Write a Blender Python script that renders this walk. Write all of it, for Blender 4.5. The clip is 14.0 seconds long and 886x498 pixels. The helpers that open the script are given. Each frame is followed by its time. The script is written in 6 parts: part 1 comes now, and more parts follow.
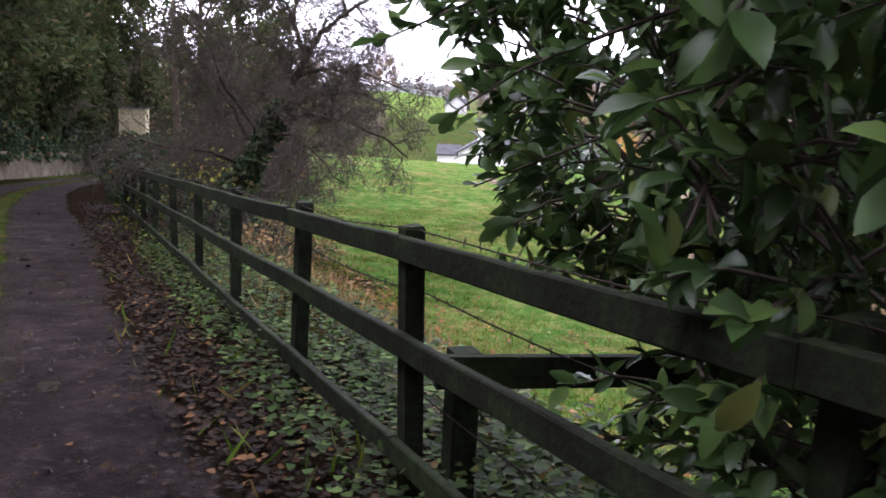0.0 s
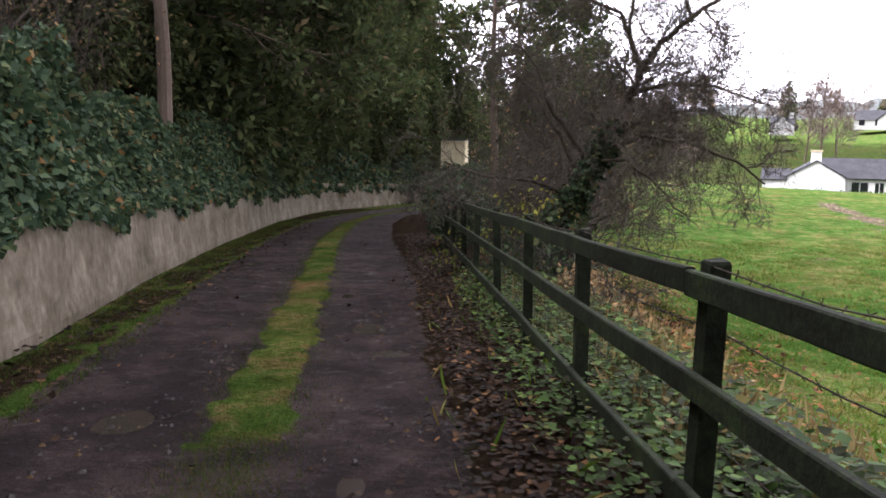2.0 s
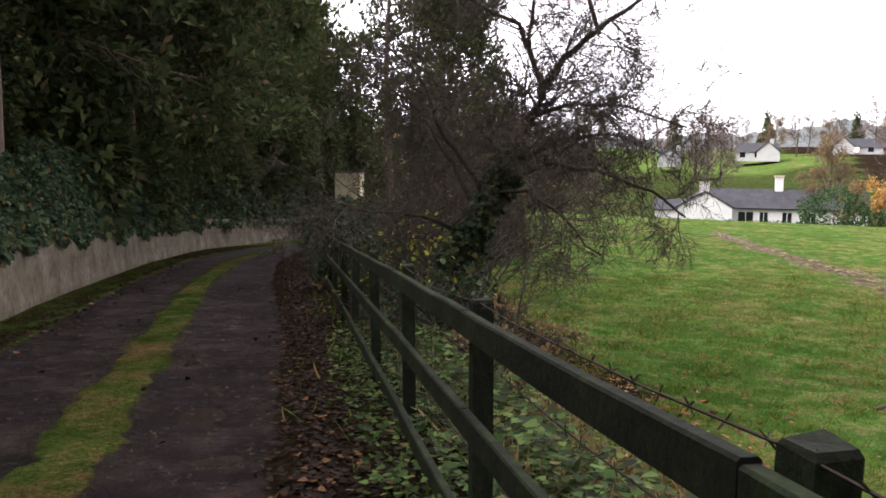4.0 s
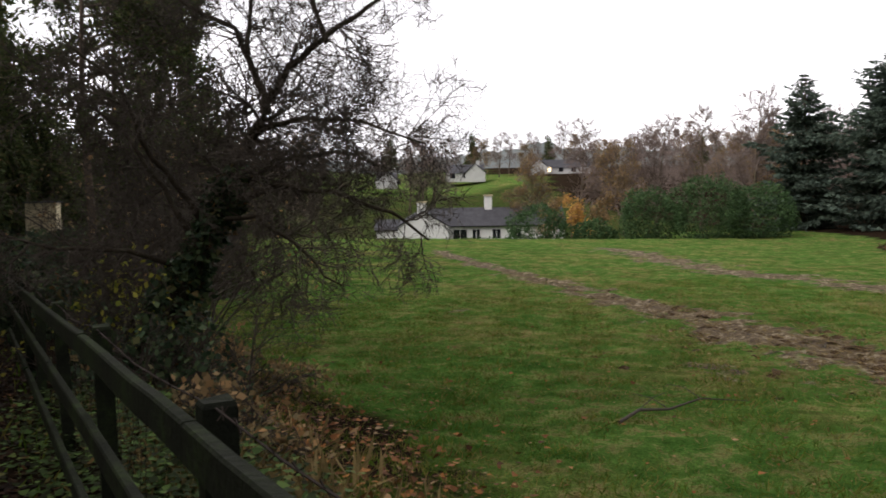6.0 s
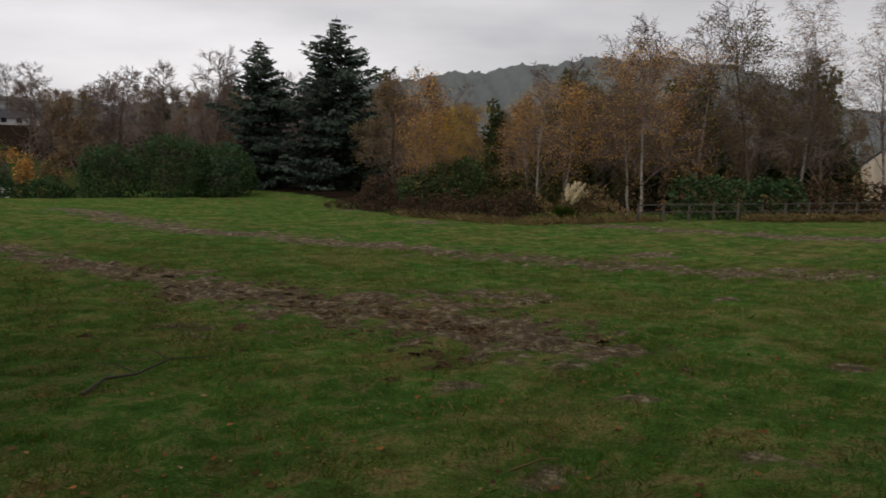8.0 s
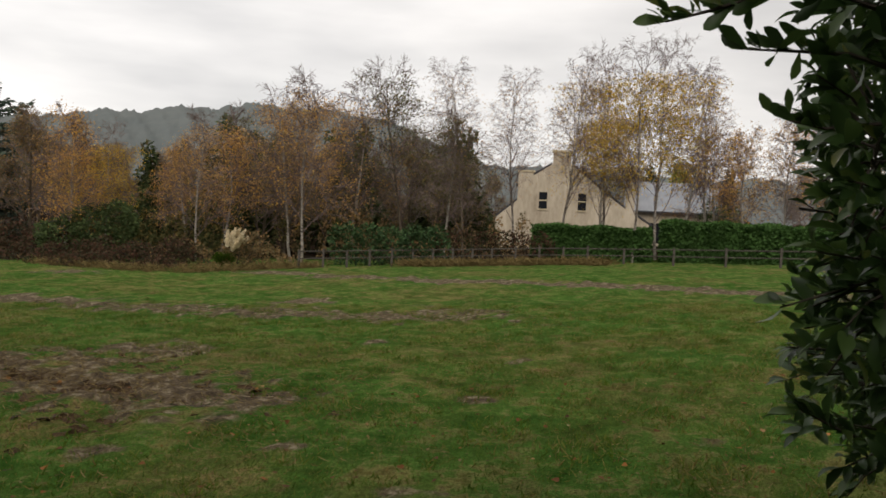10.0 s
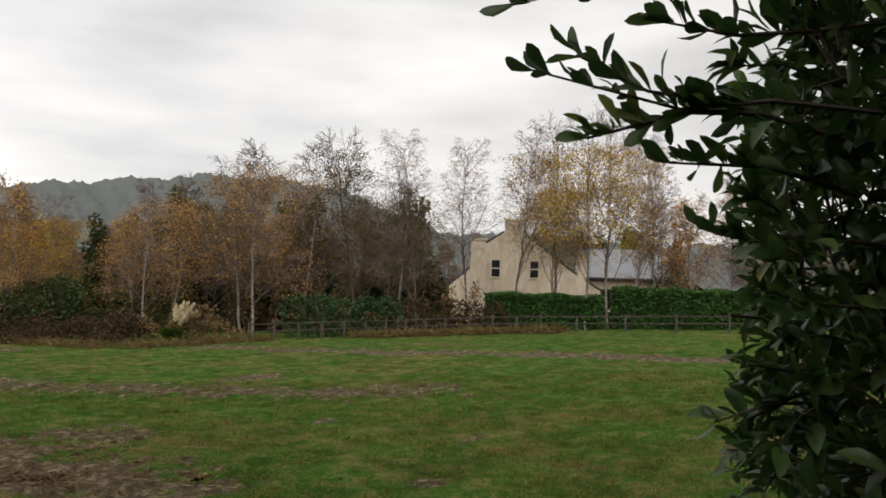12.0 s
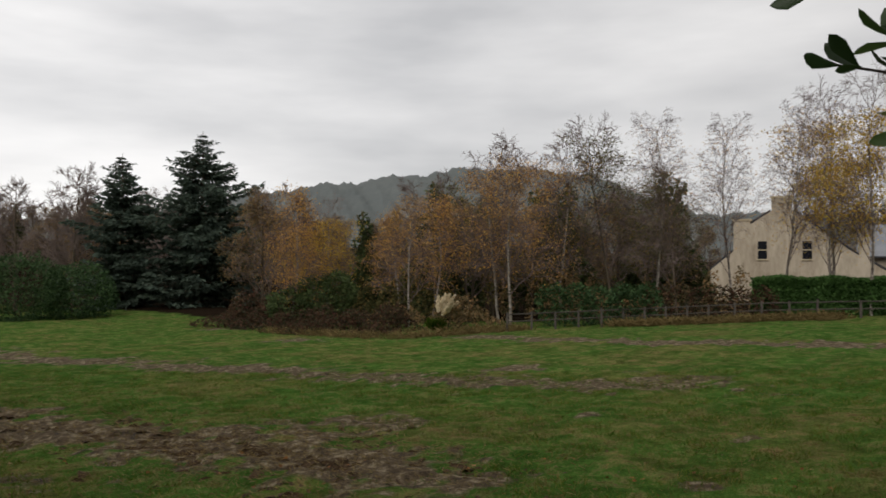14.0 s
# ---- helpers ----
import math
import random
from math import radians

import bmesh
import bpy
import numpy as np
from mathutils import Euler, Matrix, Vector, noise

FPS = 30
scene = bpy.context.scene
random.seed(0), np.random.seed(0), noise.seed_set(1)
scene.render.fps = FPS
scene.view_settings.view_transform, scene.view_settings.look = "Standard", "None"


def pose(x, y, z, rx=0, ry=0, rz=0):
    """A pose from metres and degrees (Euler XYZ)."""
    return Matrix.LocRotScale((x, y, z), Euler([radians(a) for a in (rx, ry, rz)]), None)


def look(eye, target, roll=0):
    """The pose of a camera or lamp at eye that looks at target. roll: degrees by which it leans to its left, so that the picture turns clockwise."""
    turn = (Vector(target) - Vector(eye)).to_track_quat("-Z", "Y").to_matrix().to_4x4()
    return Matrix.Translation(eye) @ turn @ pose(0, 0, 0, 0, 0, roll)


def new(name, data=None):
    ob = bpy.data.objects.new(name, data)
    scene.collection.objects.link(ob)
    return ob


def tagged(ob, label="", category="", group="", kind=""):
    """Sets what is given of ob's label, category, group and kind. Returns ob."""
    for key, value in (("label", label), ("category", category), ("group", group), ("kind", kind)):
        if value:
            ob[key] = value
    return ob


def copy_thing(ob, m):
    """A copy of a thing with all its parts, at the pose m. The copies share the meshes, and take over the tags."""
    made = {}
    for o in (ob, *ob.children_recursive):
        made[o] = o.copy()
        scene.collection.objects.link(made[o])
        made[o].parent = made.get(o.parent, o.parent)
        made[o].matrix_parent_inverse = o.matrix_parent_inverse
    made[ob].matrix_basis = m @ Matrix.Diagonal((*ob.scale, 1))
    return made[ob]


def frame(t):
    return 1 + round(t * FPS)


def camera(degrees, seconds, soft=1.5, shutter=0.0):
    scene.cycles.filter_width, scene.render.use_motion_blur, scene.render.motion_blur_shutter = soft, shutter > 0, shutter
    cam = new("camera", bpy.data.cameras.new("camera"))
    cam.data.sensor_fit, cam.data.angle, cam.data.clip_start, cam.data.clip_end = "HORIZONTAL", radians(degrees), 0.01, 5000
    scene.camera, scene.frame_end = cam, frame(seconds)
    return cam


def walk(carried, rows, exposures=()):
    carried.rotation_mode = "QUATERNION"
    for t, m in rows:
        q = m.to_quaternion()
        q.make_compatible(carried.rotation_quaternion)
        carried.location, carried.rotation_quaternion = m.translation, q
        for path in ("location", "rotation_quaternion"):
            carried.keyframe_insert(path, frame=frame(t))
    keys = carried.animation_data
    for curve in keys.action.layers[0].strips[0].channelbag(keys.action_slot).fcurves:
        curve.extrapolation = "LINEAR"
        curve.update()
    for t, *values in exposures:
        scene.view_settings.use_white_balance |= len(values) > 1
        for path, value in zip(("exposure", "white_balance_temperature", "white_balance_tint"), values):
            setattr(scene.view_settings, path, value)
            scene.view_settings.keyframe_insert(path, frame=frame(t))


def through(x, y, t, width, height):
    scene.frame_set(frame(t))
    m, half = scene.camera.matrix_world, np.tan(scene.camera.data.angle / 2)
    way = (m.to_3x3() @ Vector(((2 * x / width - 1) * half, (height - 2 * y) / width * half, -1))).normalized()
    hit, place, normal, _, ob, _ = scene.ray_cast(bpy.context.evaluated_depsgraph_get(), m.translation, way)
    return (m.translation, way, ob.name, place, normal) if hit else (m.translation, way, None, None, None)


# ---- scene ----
cam = camera(56.5, 14.0, soft=1.7, shutter=0.15)
PATH = [
    (0, (-0.003, 0.728, 1.453), (-0.022, 2.701, 1.126), 2.9),
    (0.5, (-0.189, 1.033, 1.439), (-0.369, 2.994, 1.087), 1.0),
    (1, (-0.372, 1.4, 1.419), (-0.812, 3.316, 1.052), 0.6),
    (1.5, (-0.541, 1.784, 1.394), (-1.061, 3.688, 1.075), -0.3),
    (2, (-0.632, 2.233, 1.365), (-1.373, 4.069, 1.08), 0.7),
    (2.5, (-0.752, 2.73, 1.329), (-1.489, 4.582, 1.162), -0.1),
    (2.7, (-0.789, 2.903, 1.338), (-1.459, 4.775, 1.124), -0.1),
    (4.8, (-1.214, 4.605, 1.271), (-1.565, 6.568, 1.113), -0.94),
    (5, (-1.271, 4.722, 1.269), (-1.52, 6.701, 1.126), -1.78),
    (5.5, (-1.31, 4.953, 1.255), (-1.359, 6.945, 1.085), -1.48),
    (6, (-1.27, 5.091, 1.268), (-1.128, 7.08, 1.12), -0.74),
    (6.5, (-1.27, 5.187, 1.251), (-0.793, 7.121, 1.074), -0.67),
    (7, (-1.278, 5.225, 1.264), (-0.476, 7.047, 1.072), -0.27),
    (7.5, (-1.272, 5.213, 1.264), (-0.213, 6.896, 1.052), 0.66),
    (8, (-1.236, 5.186, 1.262), (0.047, 6.702, 1.022), 1.36),
    (8.5, (-1.25, 5.131, 1.272), (0.212, 6.474, 1.027), 1.91),
    (9, (-1.246, 5.087, 1.282), (0.363, 6.254, 1.055), 2.42),
    (9.2, (-1.244, 5.065, 1.286), (0.418, 6.157, 1.071), 2.46),
    (11.3, (-1.06, 4.914, 1.412), (0.781, 5.695, 1.423), 2.53),
    (11.5, (-1.059, 4.923, 1.428), (0.778, 5.712, 1.456), 2.34),
    (12, (-1.069, 4.942, 1.468), (0.76, 5.749, 1.534), 1.83),
    (12.5, (-1.107, 4.957, 1.502), (0.689, 5.832, 1.582), 1.23),
    (13, (-1.129, 4.979, 1.524), (0.605, 5.975, 1.572), 0.00),
    (13.5, (-1.117, 5.003, 1.547), (0.516, 6.158, 1.584), -0.34),
    (14, (-0.997, 5.061, 1.584), (0.507, 6.379, 1.609), -0.01),
]
EXPOSURE = [(0.0, 2.72, 5850, 26), (0.5, 3.0, 5850, 26), (1.0, 3.3, 5900, 23), (1.5, 2.7, 6000, 23), (2.0, 2.65, 6100, 22), (2.7, 2.7, 6200, 22), (5.0, 1.62, 6450, 18), (5.5, 1.45, 6450, 17), (6.0, 1.02, 6550, 16), (6.5, 0.98, 6600, 15), (7.0, 0.64, 6600, 15),
            (7.5, 0.3, 6600, 15), (8.0, -0.02, 6600, 14), (8.5, 0.52, 6750, 12), (9.2, 0.5, 6900, 12), (11.3, 0.5, 6800, 11), (13.0, 0.52, 6750, 11), (14.0, 0.15, 6650, 11)]
walk(cam, [(t, look(eye, target, roll)) for t, eye, target, roll in PATH], EXPOSURE)

# ---- world and sun ----
world = bpy.data.worlds.new("overcast")
scene.world = world
world.use_nodes = True
wn, wl = world.node_tree.nodes, world.node_tree.links
wn.clear()
w_out = wn.new("ShaderNodeOutputWorld")
w_bg = wn.new("ShaderNodeBackground")
w_sky = wn.new("ShaderNodeTexSky")
w_sky.sky_type, w_sky.sun_disc = "NISHITA", False
w_sky.sun_elevation, w_sky.sun_rotation = radians(43), radians(244)
w_co = wn.new("ShaderNodeTexCoord")
w_map = wn.new("ShaderNodeMapping")
w_map.inputs["Scale"].default_value = (1.3, 1.3, 5.5)
w_noise = wn.new("ShaderNodeTexNoise")
w_noise.inputs["Scale"].default_value, w_noise.inputs["Detail"].default_value = 1.5, 5
w_noise.inputs["Roughness"].default_value = 0.5
w_ramp = wn.new("ShaderNodeValToRGB")
w_ramp.color_ramp.elements[0].position, w_ramp.color_ramp.elements[0].color = 0.3, (0.43, 0.438, 0.45, 1)
w_ramp.color_ramp.elements[1].position, w_ramp.color_ramp.elements[1].color = 0.7, (0.77, 0.77, 0.77, 1)
w_mix = wn.new("ShaderNodeMixRGB")
w_mix.inputs["Fac"].default_value = 0.004
wl.new(w_co.outputs["Generated"], w_map.inputs["Vector"])
wl.new(w_map.outputs["Vector"], w_noise.inputs["Vector"])
wl.new(w_noise.outputs["Fac"], w_ramp.inputs["Fac"])
wl.new(w_ramp.outputs["Color"], w_mix.inputs["Color1"])
wl.new(w_sky.outputs["Color"], w_mix.inputs["Color2"])
# the cloud is thinner towards the valley
w_dot = wn.new("ShaderNodeVectorMath")
w_dot.operation = "DOT_PRODUCT"
w_dot.inputs[1].default_value = (0.05, 0.99, 0.1)
w_gain = wn.new("ShaderNodeMapRange")
w_gain.inputs["From Min"].default_value, w_gain.inputs["From Max"].default_value = -1.0, 1.0
w_gain.inputs["To Min"].default_value, w_gain.inputs["To Max"].default_value = 0.3, 1.27
w_mul = wn.new("ShaderNodeVectorMath")
w_mul.operation = "SCALE"
wl.new(w_co.outputs["Generated"], w_dot.inputs[0])
wl.new(w_dot.outputs["Value"], w_gain.inputs["Value"])
wl.new(w_mix.outputs["Color"], w_mul.inputs[0])
wl.new(w_gain.outputs["Result"], w_mul.inputs["Scale"])
wl.new(w_mul.outputs["Vector"], w_bg.inputs["Color"])
w_bg.inputs["Strength"].default_value = 1.0
wl.new(w_bg.outputs["Background"], w_out.inputs["Surface"])

sun = new("sun", bpy.data.lights.new("sun", "SUN"))
sun.data.energy, sun.data.angle, sun.data.color = 1.5, radians(45), (1.0, 0.97, 0.92)
sun.matrix_world = look((-31, -15, 32), (0, 0, 0))


# ---- materials ----
def material(name, rough=0.8, metal=0.0, spec=0.3):
    m = bpy.data.materials.new(name)
    m.use_nodes = True
    b = m.node_tree.nodes["Principled BSDF"]
    b.inputs["Roughness"].default_value, b.inputs["Metallic"].default_value = rough, metal
    b.inputs["Specular IOR Level"].default_value = spec
    return m, m.node_tree.nodes, m.node_tree.links, b


def ramp_node(n, stops):
    r = n.new("ShaderNodeValToRGB")
    e = r.color_ramp.elements
    while len(e) < len(stops):
        e.new(0.5)
    for k, (pos, col) in enumerate(stops):
        e[k].position, e[k].color = pos, (*col, 1)
    return r


def noise_node(n, l, scale, detail=4, vec=None, rough=0.55):
    t = n.new("ShaderNodeTexNoise")
    t.inputs["Scale"].default_value, t.inputs["Detail"].default_value = scale, detail
    t.inputs["Roughness"].default_value = rough
    if vec is not None:
        l.new(vec, t.inputs["Vector"])
    return t


def bump_node(n, l, b, height, strength, dist):
    k = n.new("ShaderNodeBump")
    k.inputs["Strength"].default_value, k.inputs["Distance"].default_value = strength, dist
    l.new(height, k.inputs["Height"])
    l.new(k.outputs["Normal"], b.inputs["Normal"])
    return k


def mix_node(n, l, fac, a, c):
    x = n.new("ShaderNodeMixRGB")
    for s, v in (("Fac", fac), ("Color1", a), ("Color2", c)):
        if hasattr(v, "node"):
            l.new(v, x.inputs[s])
        else:
            x.inputs[s].default_value = v if s == "Fac" else (*v, 1)
    return x.outputs["Color"]


def leaf_material(name, stops, rough=0.5, spec=0.4, through=0.3):
    """Leaves: each one takes its own colour out of the range, and lets some light through."""
    m, n, l, b = material(name, rough, 0, spec)
    g = n.new("ShaderNodeNewGeometry")
    r = ramp_node(n, stops)
    l.new(g.outputs["Random Per Island"], r.inputs["Fac"])
    co = n.new("ShaderNodeTexCoord")
    t = noise_node(n, l, 1.3, 3, co.outputs["Object"])
    hsv = n.new("ShaderNodeHueSaturation")
    mp = n.new("ShaderNodeMapRange")
    mp.inputs["To Min"].default_value, mp.inputs["To Max"].default_value = 0.55, 1.45
    l.new(t.outputs["Fac"], mp.inputs["Value"])
    l.new(mp.outputs["Result"], hsv.inputs["Value"])
    l.new(r.outputs["Color"], hsv.inputs["Color"])
    l.new(hsv.outputs["Color"], b.inputs["Base Color"])
    if through:
        tr = n.new("ShaderNodeBsdfTranslucent")
        l.new(hsv.outputs["Color"], tr.inputs["Color"])
        mx = n.new("ShaderNodeMixShader")
        mx.inputs["Fac"].default_value = through
        l.new(b.outputs["BSDF"], mx.inputs[1])
        l.new(tr.outputs["BSDF"], mx.inputs[2])
        l.new(mx.outputs["Shader"], n["Material Output"].inputs["Surface"])
    return m


def rough_material(name, stops, scale, rough=0.85, bump=0.4, dist=0.02, spec=0.12, stretch=(1, 1, 1), fine=6.0):
    """A mottled surface: large stains, fine grain, relief."""
    m, n, l, b = material(name, rough, 0, spec)
    co = n.new("ShaderNodeTexCoord")
    mp = n.new("ShaderNodeMapping")
    mp.inputs["Scale"].default_value = stretch
    l.new(co.outputs["Object"], mp.inputs["Vector"])
    big = noise_node(n, l, scale, 6, mp.outputs["Vector"], 0.6)
    small = noise_node(n, l, scale * fine, 5, mp.outputs["Vector"], 0.65)
    add = n.new("ShaderNodeMath")
    add.operation = "MULTIPLY_ADD"
    add.inputs[1].default_value = 0.45
    l.new(small.outputs["Fac"], add.inputs[0])
    sc = n.new("ShaderNodeMath")
    sc.operation = "MULTIPLY"
    sc.inputs[1].default_value = 0.6
    l.new(big.outputs["Fac"], sc.inputs[0])
    l.new(sc.outputs["Value"], add.inputs[2])
    r = ramp_node(n, stops)
    l.new(add.outputs["Value"], r.inputs["Fac"])
    l.new(r.outputs["Color"], b.inputs["Base Color"])
    bump_node(n, l, b, small.outputs["Fac"], bump, dist)
    return m


M_LAUREL = leaf_material("laurel_leaf", [(0, (0.024, 0.048, 0.015)), (0.6, (0.046, 0.088, 0.024)), (0.95, (0.085, 0.14, 0.035)), (1, (0.15, 0.16, 0.04))], 0.36, 0.3, 0.32)
M_IVY = leaf_material("ivy_leaf", [(0, (0.022, 0.04, 0.022)), (0.55, (0.044, 0.072, 0.036)), (0.9, (0.085, 0.115, 0.05)), (0.97, (0.14, 0.11, 0.045)), (1, (0.18, 0.09, 0.03))], 0.5, 0.1)
M_WEED = leaf_material("ground_ivy_leaf", [(0, (0.018, 0.018, 0.008)), (0.4, (0.028, 0.045, 0.014)), (0.75, (0.05, 0.09, 0.022)), (0.93, (0.11, 0.17, 0.045)), (1, (0.13, 0.08, 0.03))], 0.6, 0.08)
M_CONIFER = leaf_material("conifer_spray", [(0, (0.036, 0.044, 0.022)), (0.55, (0.062, 0.084, 0.032)), (0.85, (0.1, 0.12, 0.045)), (1, (0.13, 0.095, 0.05))], 0.8, 0.06)
# spruce and evergreen tones are raised to imitate haze over the field
M_SPRUCE = leaf_material("spruce_needles", [(0, (0.052, 0.074, 0.06)), (1, (0.105, 0.14, 0.105))], 0.8, 0.06)
M_EVERGREEN = leaf_material("evergreen_leaf", [(0, (0.03, 0.06, 0.025)), (0.7, (0.056, 0.105, 0.04)), (1, (0.085, 0.14, 0.052))], 0.7, 0.12)
M_GREENBUSH = leaf_material("pale_green_leaf", [(0, (0.045, 0.07, 0.028)), (1, (0.1, 0.135, 0.048))], 0.7, 0.08)
M_LIME_LEAF = leaf_material("yellow_green_leaf", [(0, (0.16, 0.19, 0.03)), (1, (0.36, 0.34, 0.06))], 0.7, 0.08)
M_HEDGE = leaf_material("hedge_leaf", [(0, (0.04, 0.09, 0.024)), (1, (0.085, 0.17, 0.045))], 0.6, 0.12)
M_BIRCH_LEAF = leaf_material("birch_leaf", [(0, (0.27, 0.16, 0.075)), (0.45, (0.47, 0.25, 0.085)), (0.85, (0.64, 0.35, 0.08)), (1, (0.7, 0.48, 0.11))], 0.75, 0.08)
M_GOLD_LEAF = leaf_material("golden_leaf", [(0, (0.4, 0.22, 0.03)), (0.6, (0.58, 0.35, 0.05)), (1, (0.5, 0.42, 0.07))], 0.75, 0.08)
# rust leaf is lightened too, haze mixed into its colour
M_RUST_LEAF = leaf_material("rust_leaf", [(0, (0.13, 0.105, 0.055)), (0.6, (0.22, 0.155, 0.08)), (1, (0.34, 0.2, 0.09))], 0.8, 0.06)
M_OLIVE_LEAF = leaf_material("olive_leaf", [(0, (0.07, 0.075, 0.03)), (0.6, (0.12, 0.115, 0.045)), (1, (0.24, 0.17, 0.06))], 0.8, 0.06)
M_HAWBARK = rough_material("mossy_dark_bark", [(0.3, (0.018, 0.014, 0.01)), (0.55, (0.045, 0.036, 0.025)), (0.75, (0.045, 0.055, 0.025))], 5, 0.9, 0.9, 0.03, 0.1, (1, 1, 0.3))
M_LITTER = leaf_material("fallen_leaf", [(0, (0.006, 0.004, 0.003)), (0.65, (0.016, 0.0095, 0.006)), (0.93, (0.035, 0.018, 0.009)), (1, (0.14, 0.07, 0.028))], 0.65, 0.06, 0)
M_FIELD_LEAF = leaf_material("sycamore_leaf", [(0, (0.05, 0.024, 0.011)), (0.6, (0.13, 0.055, 0.02)), (0.92, (0.24, 0.1, 0.028)), (1, (0.28, 0.19, 0.1))], 0.7, 0.06, 0)
M_GRASS = leaf_material("grass_blade", [(0, (0.045, 0.09, 0.008)), (0.5, (0.08, 0.13, 0.014)), (0.72, (0.13, 0.145, 0.026)), (0.88, (0.24, 0.18, 0.06)), (1, (0.13, 0.08, 0.03))], 0.7, 0.06)
# darker blades for the lane: moss, with the trees' shade in the colour
M_SHADED_MOSS = leaf_material("shaded_moss_blade", [(0, (0.022, 0.04, 0.006)), (0.6, (0.042, 0.066, 0.011)), (0.85, (0.07, 0.062, 0.018)), (1, (0.1, 0.06, 0.025))], 0.8, 0.05)
M_TUSSOCK = leaf_material("tussock_blade", [(0, (0.028, 0.065, 0.006)), (0.8, (0.05, 0.1, 0.01)), (1, (0.12, 0.1, 0.03))], 0.8, 0.05)
M_STRAW = leaf_material("dry_grass", [(0, (0.11, 0.08, 0.03)), (1, (0.24, 0.18, 0.08))], 0.8, 0.06)
M_HEATHER = leaf_material("heather", [(0, (0.038, 0.046, 0.02)), (0.4, (0.055, 0.042, 0.024)), (0.75, (0.09, 0.04, 0.028)), (1, (0.12, 0.075, 0.04))], 0.8, 0.15)
M_PLUME = leaf_material("pampas_plume", [(0, (0.58, 0.48, 0.32)), (1, (0.82, 0.74, 0.54))], 0.9, 0.1)
M_TWIG = rough_material("dark_twig", [(0.3, (0.03, 0.024, 0.019)), (0.7, (0.085, 0.07, 0.056))], 6, 0.85, 0.3, 0.005)
# birch and far crown twigs: paler than near twig, haze in the colour
M_TWIG_RED = rough_material("birch_twig", [(0.3, (0.1, 0.075, 0.068)), (0.7, (0.2, 0.15, 0.138))], 3, 0.85, 0.2, 0.01)
M_TWIG_FAR = rough_material("bare_crown_twig", [(0.3, (0.12, 0.092, 0.08)), (0.7, (0.22, 0.17, 0.15))], 3, 0.9, 0.2, 0.01)
M_BARK = rough_material("bark", [(0.3, (0.05, 0.038, 0.028)), (0.55, (0.11, 0.085, 0.06)), (0.75, (0.1, 0.11, 0.06))], 5, 0.9, 0.9, 0.03, 0.2, (1, 1, 0.25))
M_PINE_BARK = rough_material("pine_bark", [(0.3, (0.06, 0.044, 0.033)), (0.7, (0.15, 0.11, 0.085))], 4, 0.9, 0.9, 0.03, 0.2, (1, 1, 0.3))
M_BIRCH_BARK = rough_material("birch_bark", [(0.38, (0.04, 0.035, 0.03)), (0.5, (0.22, 0.19, 0.16)), (0.72, (0.46, 0.42, 0.37))], 2.2, 0.7, 0.3, 0.01, 0.3, (1, 1, 3.0), 3)
M_FENCE = rough_material("weathered_dark_timber", [(0.28, (0.006, 0.0065, 0.005)), (0.52, (0.016, 0.018, 0.012)), (0.66, (0.026, 0.038, 0.015)), (0.8, (0.06, 0.068, 0.035))], 3.5, 0.8, 0.7, 0.008, 0.06, (1, 1, 1), 9)
M_FAR_FENCE = rough_material("silvered_timber", [(0.3, (0.045, 0.038, 0.032)), (0.7, (0.11, 0.098, 0.084))], 3, 0.85, 0.3, 0.01)
M_RENDER = rough_material("stained_wall_render", [(0.32, (0.045, 0.038, 0.024)), (0.44, (0.09, 0.075, 0.052)), (0.55, (0.14, 0.116, 0.086)), (0.65, (0.2, 0.168, 0.13)), (0.76, (0.34, 0.31, 0.27))], 1.5, 0.9, 0.6, 0.02, 0.1, (1, 1, 0.8), 6)
# whitewash of the far houses, greyed in its colour for the haze
M_WHITE_FAR = rough_material("hazed_white_wall", [(0.3, (0.42, 0.42, 0.42)), (0.7, (0.56, 0.56, 0.55))], 0.8, 0.9, 0.2, 0.01)
M_WHITE = rough_material("whitewashed_wall", [(0.3, (0.68, 0.68, 0.66)), (0.7, (0.84, 0.84, 0.82))], 0.8, 0.9, 0.2, 0.01)
M_CREAM = rough_material("weathered_cream_render", [(0.3, (0.16, 0.13, 0.09)), (0.46, (0.38, 0.32, 0.24)), (0.62, (0.52, 0.45, 0.35)), (0.8, (0.62, 0.55, 0.44))], 0.45, 0.9, 0.3, 0.02, 0.2, (1, 1, 0.35), 5)
M_SLATE = rough_material("dark_slate", [(0.3, (0.032, 0.032, 0.036)), (0.7, (0.075, 0.075, 0.083))], 1.2, 0.8, 0.4, 0.02)
M_GREY_SLATE = rough_material("grey_slate", [(0.3, (0.17, 0.18, 0.2)), (0.7, (0.27, 0.28, 0.3))], 1.0, 0.5, 0.4, 0.02)
M_STONE = rough_material("pale_stone", [(0.3, (0.46, 0.38, 0.25)), (0.7, (0.64, 0.55, 0.38))], 2, 0.9, 0.3, 0.01)
M_MUD = rough_material("wet_earth", [(0.3, (0.02, 0.012, 0.006)), (0.52, (0.055, 0.034, 0.018)), (0.72, (0.11, 0.075, 0.042))], 4, 0.75, 0.6, 0.02, 0.08)
M_GRIT = rough_material("grit", [(0.3, (0.012, 0.009, 0.008)), (0.6, (0.03, 0.024, 0.021)), (0.8, (0.1, 0.088, 0.076))], 5, 0.6, 0.3, 0.01, 0.2)
M_WINDOW, _, _, _b = material("window_glass", 0.08, 0, 0.6)
_b.inputs["Base Color"].default_value = (0.015, 0.016, 0.02, 1)
M_WIRE, _, _, _b = material("rusty_wire", 0.8, 0.0, 0.1)
